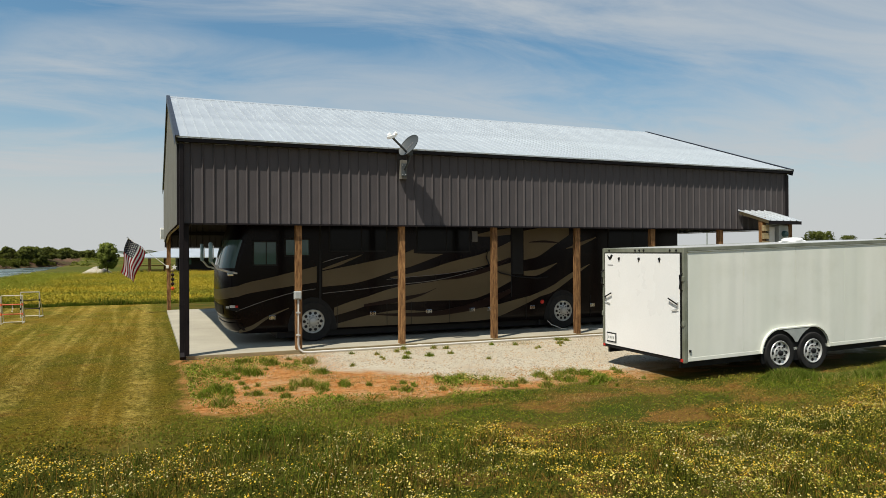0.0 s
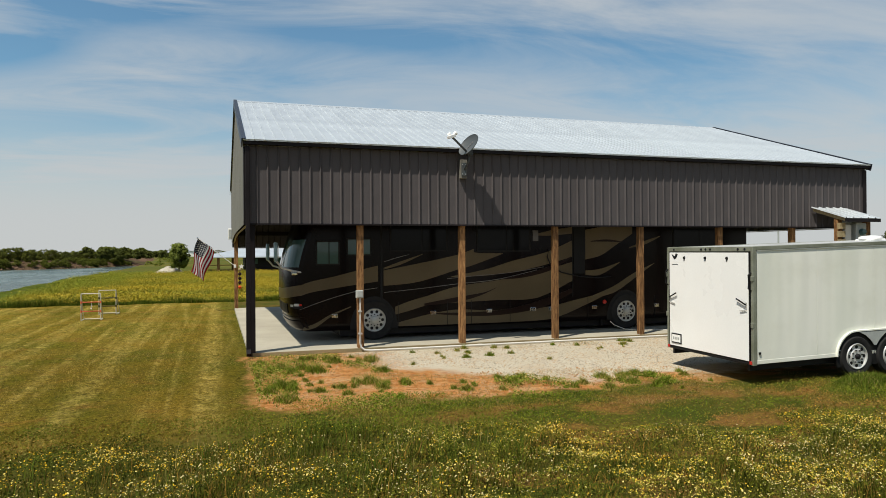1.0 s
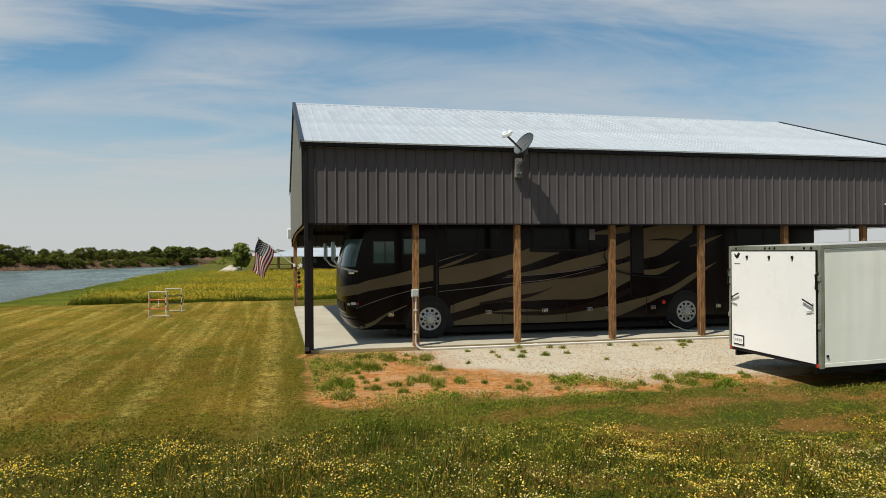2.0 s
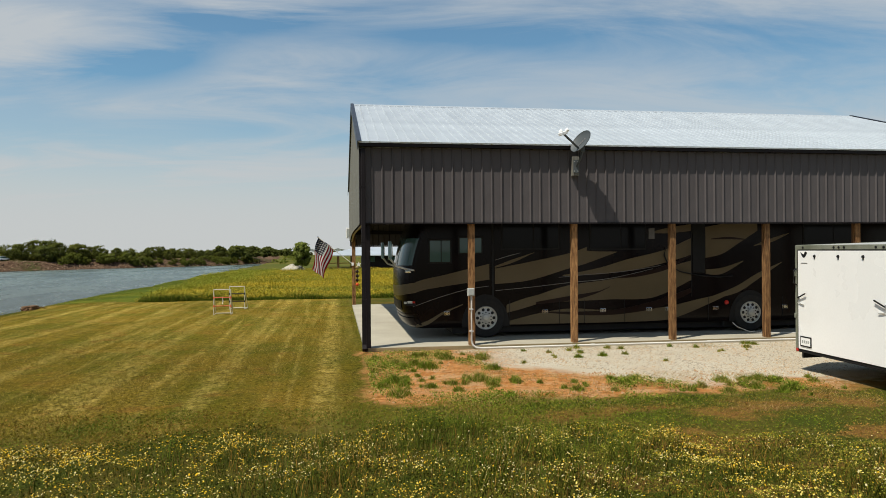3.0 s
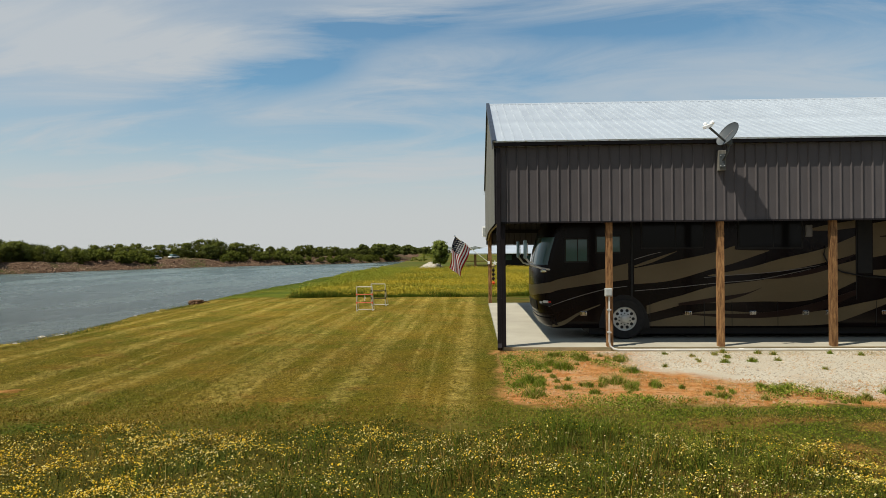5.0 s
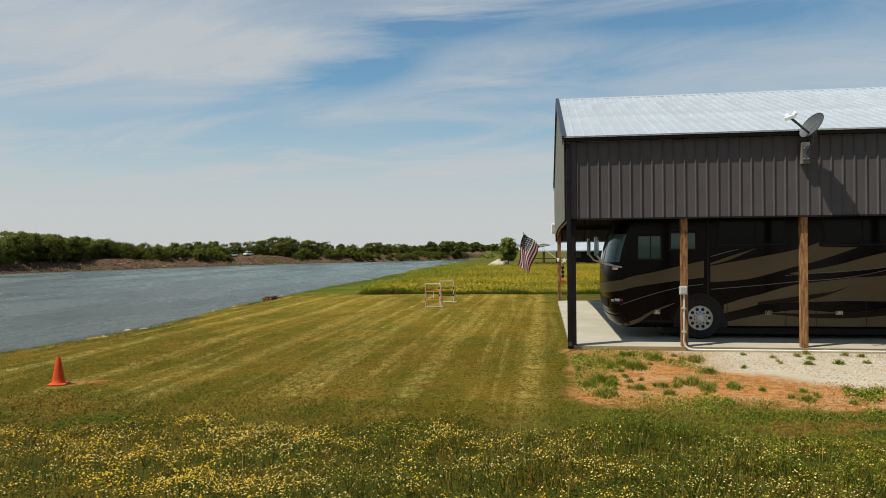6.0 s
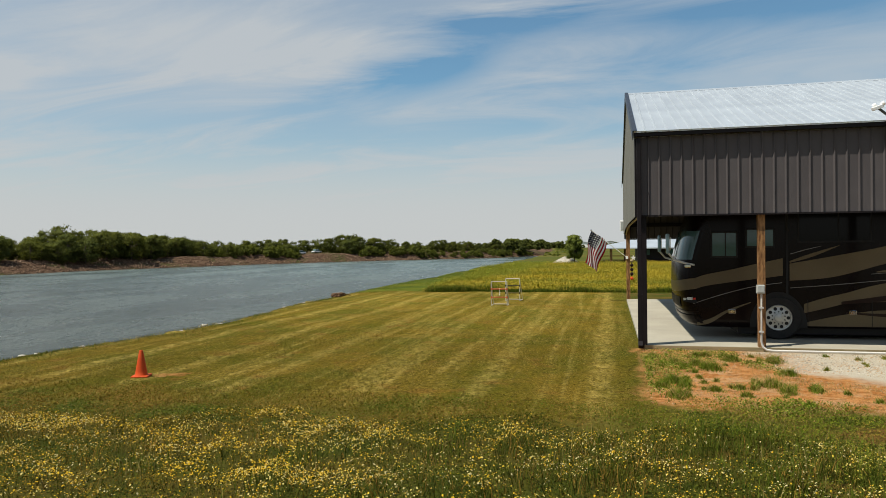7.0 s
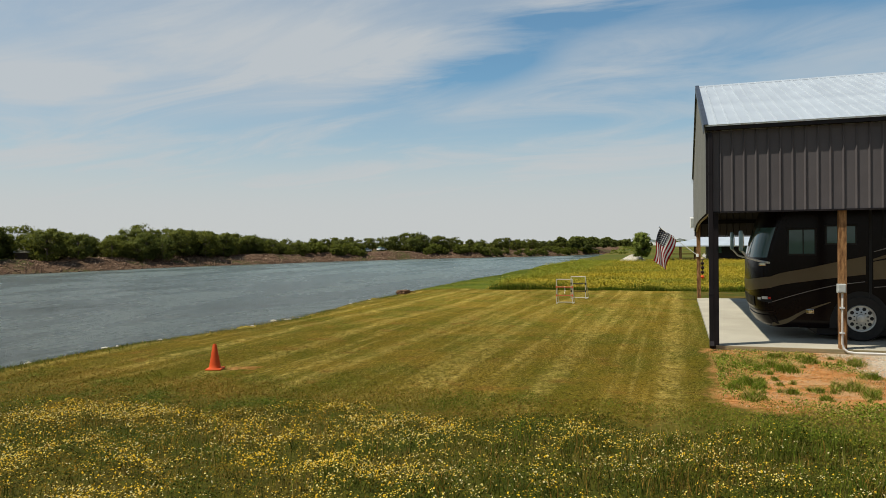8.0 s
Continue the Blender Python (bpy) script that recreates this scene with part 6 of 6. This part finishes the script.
# ---------------------------------------------------------------- grass, flowers, stones
def blade_field(name, seed, n, sample, hmin, hmax, width, lean, mat, label, category="grass", segments=2):
    """Many single blades as one object. sample(rng, n) gives x, y and a growth factor."""
    r = np.random.default_rng(seed)
    x, y, grow = sample(r, n)
    n = len(x)
    z = ground_z(x, y)
    h = r.uniform(hmin, hmax, n) * grow
    a, b = r.uniform(0, 2 * math.pi, n), r.uniform(0, 2 * math.pi, n)
    w = width * r.uniform(0.6, 1.4, n)
    side = np.stack([np.cos(a), np.sin(a), 0 * a], 1) * w[:, None] / 2
    tilt = np.stack([np.cos(b), np.sin(b), 0 * b], 1) * (h * lean * r.uniform(0.2, 1.0, n))[:, None]
    o = np.stack([x, y, z - 0.01], 1)
    up = np.stack([0 * h, 0 * h, h], 1)
    if segments == 2:
        v = np.stack([o - side, o + side, o + up * 0.6 + tilt * 0.35 + side * 0.7, o + up * 0.6 + tilt * 0.35 - side * 0.7, o + up + tilt], 1).reshape(-1, 3)
        k = np.arange(n)[:, None] * 5
        f = np.concatenate([k + np.array([[0, 1, 2]]), k + np.array([[0, 2, 3]]), k + np.array([[3, 2, 4]])])
    else:
        v = np.stack([o - side, o + side, o + up + tilt], 1).reshape(-1, 3)
        f = np.arange(n)[:, None] * 3 + np.array([[0, 1, 2]])
    return tagged(new(name, raw_mesh(name, v, f, mat)), label, category, kind="stuff")


def patchy(x, y, scale, seed):
    """Smooth pseudo-noise between 0 and 1 over the plan."""
    r = np.random.default_rng(seed)
    out = 0 * x
    for k in range(9):
        a, f, p = r.uniform(0, 2 * math.pi), scale * r.uniform(0.5, 2.2), r.uniform(0, 6.28)
        out = out + np.sin((x * math.cos(a) + y * math.sin(a)) * f + p)
    return 0.5 + 0.5 * np.tanh(out / 2.6)


def rough_edge(x, y):
    """How far a place lies inside the tall foreground growth."""
    front = np.interp(x, [-14, -9, -6, -2.5, 0, 2, 4, 6, 8, 10, 14], [-8.5, -7.9, -6.9, -6.7, -6.9, -6.8, -7.8, -8.2, -8.3, -8.0, -7.8])
    return front + 0.8 * (patchy(x, y, 1.6, 4) - 0.5) - y


def sample_tall(r, n):
    x, y = r.uniform(-12.5, 14.0, n), r.uniform(-12.6, -6.0, n)
    wide = r.random(n) < 0.10                               # thinning out behind
    x, y = np.where(wide, r.uniform(-20, 22, n), x), np.where(wide, -12.6 - np.abs(r.normal(0, 3.0, n)), y)
    e = rough_edge(x, y)
    k = e > 0
    x, y, e = x[k], y[k], e[k]
    g = np.clip(0.25 + e * 0.5, 0, 1) * (0.12 + 1.45 * patchy(x, y, 10.0, 8) * (0.20 + 1.0 * patchy(x, y, 3.0, 9)))
    return x, y, g


def sample_strip(r, n):
    x, y = r.uniform(-12.5, 17.0, n), r.uniform(-9.0, -4.6, n)
    e = rough_edge(x, y)
    top = np.where(x < 0.0, -5.4, np.interp(x, [0, 2, 4, 7, 9, 17], [-5.6, -5.2, -5.5, -5.2, -6.2, -6.4])) + 2.4 * (patchy(x, y, 2.6, 14) - 0.5) * (x > 0) + 0.4 * (patchy(x, y, 2.2, 15) - 0.5)
    top = np.maximum(top, -5.7)
    bare = patchy(x, y, 1.1, 21)
    keep = (e < 0.6) & (y < top) & (r.random(len(x)) < 0.25 + 0.9 * bare)
    keep &= ~((x > 7.7) & (y > -6.1) & (x < 14))
    return x[keep], y[keep], 0.5 + 0.8 * bare[keep]


def sample_lawn(r, n):
    x = r.uniform(-13.2, -0.05, n)
    y = -6.6 + 24.8 * r.uniform(0, 1, n) ** 1.35
    k = x > near_edge(y) - 0.6
    return x[k], y[k], 0.7 + 0.5 * patchy(x[k], y[k], 0.9, 3)


def sample_meadow(r, n):
    y = 18.3 + 52 * r.uniform(0, 1, n) ** 1.6
    x = r.uniform(-16, 18, n) + (y - 18) * 0.06
    k = x > near_edge(y) + np.interp(y, [18, 24, 40, 60], [3.9, 3.2, 1.8, 0.4]) + 0.4 * np.sin(y * 3)
    x, y = x[k], y[k]
    return x, y, (0.6 + 0.6 * patchy(x, y, 0.6, 6)) * np.clip(0.45 + (y - 18.3) * 0.5, 0, 1)


def sample_bank(r, n):
    y = r.uniform(-9, 60, n)
    x = near_edge(y) + r.normal(0.0, 0.45, n) + np.where(y > 17, np.abs(r.normal(0, 1.6, n)), 0)
    return x, y, 0.6 + 0.6 * patchy(x, y, 1.2, 16)




def sample_blades(r, n):
    x, y, g = sample_tall(r, n)
    k = r.random(len(x)) < np.interp(x, [-4, 0], [0.35, 1.0])
    return x[k], y[k], g[k] * np.interp(x[k], [-4, 0], [0.7, 1.0])


def sample_amber(r, n):
    x, y, g = sample_tall(r, n)
    k = r.random(len(x)) < np.interp(x, [-5, -2.5, 0.5, 4, 8], [1.0, 0.6, 0.15, 0.16, 0.35]) * np.clip((patchy(x, y, 2.8, 37) - 0.38) * 2.0, 0.04, 1)
    return x[k], y[k], g[k]


blade_field("tall_grass", 1, 150000, sample_blades, 0.07, 0.25, 0.0065, 0.8, M_BLADE, "tall green grass with dry stems in the foreground")


def sample_spikes(r, n):
    x, y, g = sample_tall(r, n)
    near = np.exp(-((x - 1.2) / 1.6) ** 2) * np.clip((y + 10.0) / 1.5, 0, 1)
    k = patchy(x, y, 2.6, 41) * patchy(x, y, 0.9, 42) - 0.12 * (x < -1) + 0.5 * near > 0.48
    return x[k], y[k], 0.5 + 0.7 * g[k]


blade_field("grass_spikes", 8, 30000, sample_spikes, 0.12, 0.32, 0.007, 0.5, M_WEED, "long grass blades standing above the clover")
def sample_wheel_grass(r, n):
    """Uncut grass before the trailer's wheels."""
    x = r.uniform(8.4, 16.0, n)
    y = -6.62 - 0.035 * (x - 8.4) - np.abs(r.normal(0, 0.22, n)) + 0.10 * np.sin(x * 2.1)
    return x, y, (0.45 + 0.9 * patchy(x, y, 2.2, 61)) * np.clip((x - 8.2) / 1.2, 0.2, 1)


blade_field("uncut_grass", 10, 26000, sample_wheel_grass, 0.08, 0.20, 0.009, 0.9, M_WEED, "uncut green grass before the trailer's wheels")
blade_field("rough_grass", 2, 70000, sample_strip, 0.02, 0.065, 0.008, 1.4, M_STRIP, "short rough grass with dry patches", segments=1)
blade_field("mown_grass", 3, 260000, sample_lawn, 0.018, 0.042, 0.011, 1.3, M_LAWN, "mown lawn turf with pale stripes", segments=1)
blade_field("meadow_grass", 4, 100000, sample_meadow, 0.10, 0.29, 0.028, 1.1, M_MEADOW, "tall meadow grass beyond the lawn", segments=1)


def sample_edge(r, n):
    x = r.uniform(-9.6, 18, n)
    y = 17.9 + 0.2 * np.sin(x * 1.7) + 0.15 * np.sin(x * 0.6 + 1) + np.abs(r.normal(0, 0.35, n))
    return x, y, 0.35 + 0.9 * patchy(x, y, 2.4, 46)


blade_field("meadow_edge", 9, 42000, sample_edge, 0.08, 0.34, 0.02, 0.6, M_EDGE, "dark green growth along the edge of the meadow", segments=1)
blade_field("bank_grass", 5, 40000, sample_bank, 0.02, 0.075, 0.014, 0.7, M_WEED, "ragged grass along the river bank", segments=1)


def flower_field(name, seed, n, sample, zmin, zmax, size, mat, label, dome):
    """Small flower heads as one object: shallow five-sided discs."""
    r = np.random.default_rng(seed)
    x, y, g = sample(r, n)
    n = len(x)
    z = ground_z(x, y) + r.uniform(zmin, zmax, n) * g
    s = size * r.uniform(0.6, 1.25, n)
    a = np.arange(5) * math.pi * 0.4
    ring = np.stack([np.cos(a), np.sin(a), 0 * a], 1)
    tilt = r.normal(0, 0.45, (n, 2))
    v = np.concatenate([np.zeros((n, 1, 3)), np.repeat(ring[None], n, 0)], 1) * (s / 2)[:, None, None]
    v[:, 0, 2] += dome * s
    v[:, :, 2] += v[:, :, 0] * tilt[:, :1] + v[:, :, 1] * tilt[:, 1:]
    v += np.stack([x, y, z], 1)[:, None]
    k = np.arange(n)[:, None] * 6
    f = np.concatenate([k + np.array([[0, 1 + i, 1 + (i + 1) % 5]]) for i in range(5)])
    return tagged(new(name, raw_mesh(name, v.reshape(-1, 3), f, mat)), label, "flowers", kind="stuff")


def leaf_field(name, seed, n, sample, zmin, zmax, size, mat, label):
    """Small tilted leaves as one object, one quad each."""
    r = np.random.default_rng(seed)
    x, y, g = sample(r, n)
    n = len(x)
    z = ground_z(x, y) + r.uniform(zmin, zmax, n) * g
    nrm = r.normal(0, 0.55, (n, 3)) + np.array([0, 0, 1.0])
    a = np.cross(nrm, r.normal(size=(n, 3)))
    a /= np.linalg.norm(a, axis=1)[:, None]
    b = np.cross(nrm, a)
    b /= np.linalg.norm(b, axis=1)[:, None]
    s = (size * r.uniform(0.5, 1.3, n) / 2)[:, None]
    o = np.stack([x, y, z], 1)
    v = np.stack([o - a * s, o - b * s * 0.7, o + a * s, o + b * s * 0.7], 1).reshape(-1, 3)
    return tagged(new(name, raw_mesh(name, v, np.arange(4 * n).reshape(-1, 4), mat)), label, "leaves", kind="stuff")


def in_patches(sample, scale, seed, low, bare=0.0):
    def pick(r, n):
        x, y, g = sample(r, n)
        thin = 1 - bare * np.exp(-((x - 1.0) / 1.7) ** 2) * np.clip((y + 10.5) / 2.0, 0.2, 1)
        thin = thin * np.interp(x, [-7, -3, 0.5, 3, 6], [0.75, 0.6, 0.55, 0.95, 1.0]) * np.clip(rough_edge(x, y) * 0.9, 0.06, 1)
        k = r.random(len(x)) < np.clip((patchy(x, y, scale, seed) - low) * 1.6, 0.02, 1) * thin
        return x[k], y[k], g[k]
    return pick


flower_field("yellow_flowers", 11, 150000, in_patches(sample_tall, 2.2, 31, 0.34, 0.35), 0.14, 0.25, 0.0165, M_YELLOW, "small yellow wild flowers in the grass", 0.25)
flower_field("clover_flowers", 12, 72000, in_patches(sample_tall, 1.9, 32, 0.3, 0.3), 0.12, 0.25, 0.0165, M_CREAM, "cream clover heads in the grass", 0.4)
flower_field("amber_flowers", 17, 150000, sample_amber, 0.14, 0.25, 0.0165, M_AMBER, "small golden wild flowers in the clover", 0.25)
leaf_field("rough_leaves", 15, 240000, sample_strip, 0.0, 0.06, 0.024, M_STRIP, "low leafy weeds and clover beside the drive")
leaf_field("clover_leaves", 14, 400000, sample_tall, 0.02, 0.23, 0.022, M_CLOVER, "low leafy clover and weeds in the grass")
leaf_field("meadow_leaves", 19, 120000, sample_meadow, 0.05, 0.30, 0.070, M_MEADOW, "leafy weeds turning gold across the meadow")
flower_field("meadow_flowers", 13, 150000, in_patches(sample_meadow, 0.55, 33, 0.36), 0.12, 0.31, 0.030, M_GOLD, "yellow flowers across the meadow", 0.3)


def pebbles(name, seed, n, sample, size, mat, label):
    r = np.random.default_rng(seed)
    x, y = sample(r, n)
    n = len(x)
    base = np.array([(1, 0, 0), (0, 1, 0), (-1, 0, 0), (0, -1, 0), (0, 0, 0.8), (0, 0, -0.5)], float)
    tri = np.array([(0, 1, 4), (1, 2, 4), (2, 3, 4), (3, 0, 4)])
    s = size * r.uniform(0.5, 1.6, (n, 1, 1)) * r.uniform(0.7, 1.3, (n, 6, 1))
    v = base[None] * s + np.stack([x, y, ground_z(x, y)], 1)[:, None]
    f = (tri[None] + (np.arange(n) * 6)[:, None, None]).reshape(-1, 3)
    tagged(new(name, raw_mesh(name, v.reshape(-1, 3), f, mat)), label, "gravel", kind="stuff")


def drive_sample(r, n):
    x, y = r.uniform(2.3, 15.5, n), r.uniform(-6.2, -0.18, n)
    low = -2.1 - 2.4 * np.clip((x - 2.0) / 3.5, 0, 1) + 0.9 * (patchy(x, y, 1.5, 51) - 0.5)
    k = (y > low) & (r.random(n) < 0.35 + patchy(x, y, 1.8, 52))
    return x[k], y[k]


def soil_sample(r, n):
    x, y = r.uniform(-0.1, 8.0, n), r.uniform(-5.4, -0.2, n)
    k = (r.random(n) < patchy(x, y, 2.4, 55) ** 2) & ((x < 2.6) | (y < -3.0 - 0.12 * x))
    return x[k], y[k]


pebbles("soil_clods", 22, 7000, soil_sample, 0.018, M_CLOD, "small orange-brown clods and stones on the bare soil")
pebbles("gravel", 21, 34000, drive_sample, 0.014, M_PEBBLE, "crushed pale limestone on the drive")


def sample_tufts(r, n):
    """Blades gathered into small tufts over the bare soil and the edges of the drive."""
    cx = np.concatenate([r.uniform(0.05, 2.4, 38), r.uniform(0.1, 7.5, 50), r.uniform(2.6, 13.5, 44)])
    cy = np.concatenate([r.uniform(-5.2, -0.4, 38), r.uniform(-5.8, -3.4, 50), -0.30 - np.abs(r.normal(0, 1.0, 44))])
    cy[38:88] = -3.2 - 0.22 * np.minimum(cx[38:88], 6.0) - np.abs(r.normal(0, 0.7, 50))
    size = np.concatenate([0.025 + 0.075 * r.random(38) ** 1.8, 0.02 + 0.05 * r.random(50) ** 1.6, 0.012 + 0.035 * r.random(44) ** 2])
    k = r.choice(len(cx), n, p=size ** 1.3 / np.sum(size ** 1.3))
    far = r.normal(0, 1, (2, n))
    x, y = cx[k] + far[0] * size[k] * 1.1, cy[k] + far[1] * size[k] * 1.2
    mid = np.exp(-0.4 * (far[0] ** 2 + far[1] ** 2))
    keep = (y < -0.2) & (x > -0.1)
    return x[keep], y[keep], ((0.45 + 7.0 * size[k]) * (0.35 + 0.9 * mid))[keep]


blade_field("weed_tufts", 6, 30000, sample_tufts, 0.045, 0.155, 0.009, 1.1, M_TUFT, "green grass tufts in the bare soil before the slab")


def sample_weeds(r, n):
    """Low leafy weeds in ragged drifts, thickest by the corner of the slab."""
    x, y = r.uniform(-0.05, 8.5, n), r.uniform(-5.9, -0.2, n)
    thick = patchy(x, y, 3.4, 81) * patchy(x, y, 1.5, 82)
    share = np.interp(x, [0, 1.4, 2.8, 8.5], [0.75, 0.6, 0.12, 0.04]) * np.where(x > 2.4, np.clip((-3.0 - 0.2 * np.minimum(x, 6) - y) * 1.2, 0.0, 1), 1)
    k = thick > 0.56 - 0.55 * share
    k &= (share > 0.05) & (r.random(n) < 0.15 + thick)
    return x[k], y[k], 0.3 + 0.9 * thick[k]


leaf_field("low_weeds", 18, 130000, sample_weeds, 0.0, 0.10, 0.030, M_TUFT, "low green weeds creeping over the bare soil")


def sample_dry(r, n):
    x, y = r.uniform(-0.1, 9.5, n), r.uniform(-6.8, -0.2, n)
    k = (r.random(n) < patchy(x, y, 1.7, 71) ** 2) & ((y < -3.0 - 0.15 * x) | (x < 2.6) | (y > -0.8))
    return x[k], y[k], 0.4 + 0.7 * patchy(x[k], y[k], 2.0, 72)


M_DRY = blade_material("dry_grass", (0.32, 0.20, 0.08), (0.42, 0.28, 0.12), (0.18, 0.17, 0.04), 0.3)
blade_field("dry_grass", 7, 85000, sample_dry, 0.02, 0.07, 0.008, 1.2, M_DRY, "thin dry grass over the bare soil", segments=1)


def build_bank_stones():
    r = random.Random(4)
    for k in range(22):
        y = r.uniform(-6, 14)
        x = float(near_edge(y)) - r.uniform(-0.15, 0.5)
        s = r.uniform(0.03, 0.085)
        g = Geo()
        bm = bmesh.new()
        bmesh.ops.create_icosphere(bm, subdivisions=2, radius=1)
        for v in bm.verts:
            v.co *= 1 + 0.22 * noise.noise(v.co * 1.3 + Vector((k * 7.1, 0, 0)))
            v.co = Vector((v.co.x * s * 1.3, v.co.y * s, v.co.z * s * 0.6))
        g.add([v.co for v in bm.verts], [[v.index for v in f.verts] for f in bm.faces])
        bm.free()
        solid("stone", g, M_ROCK, "pale stone at the edge of the river bank", "stone", pose(x, y, float(ground_z(x, y)) + s * 0.2, 0, 0, r.uniform(0, 360)), "bank stones", angle=30)
    # a brown eroded lump of soil and roots at the crest
    bm = bmesh.new()
    bmesh.ops.create_icosphere(bm, subdivisions=4, radius=1)
    for v in bm.verts:
        q = v.co.copy()
        v.co *= 1 + 0.35 * noise.noise(q * 1.6) + 0.18 * noise.noise(q * 4.3) + 0.08 * noise.noise(q * 9.0)
        v.co = Vector((v.co.x * 0.28, v.co.y * 0.45, min(v.co.z, 0.55) * 0.28))
    g = Geo().add([v.co for v in bm.verts], [[v.index for v in f.verts] for f in bm.faces])
    bm.free()
    for k in range(7):
        a = r.uniform(0, 6.28)
        p = Vector((math.cos(a) * 0.2, math.sin(a) * 0.33, 0.04))
        g.tube([p, p + Vector((math.cos(a) * 0.15, math.sin(a) * 0.2, 0.06)), p + Vector((math.cos(a) * 0.35, math.sin(a) * 0.4, r.uniform(-0.05, 0.08)))], 0.02, 5)
    solid("driftwood", g, M_EARTH, "brown eroded lump of soil and roots at the river bank", "driftwood", pose(-13.2, 15.8, float(ground_z(-13.1, 15.8))))


build_bank_stones()
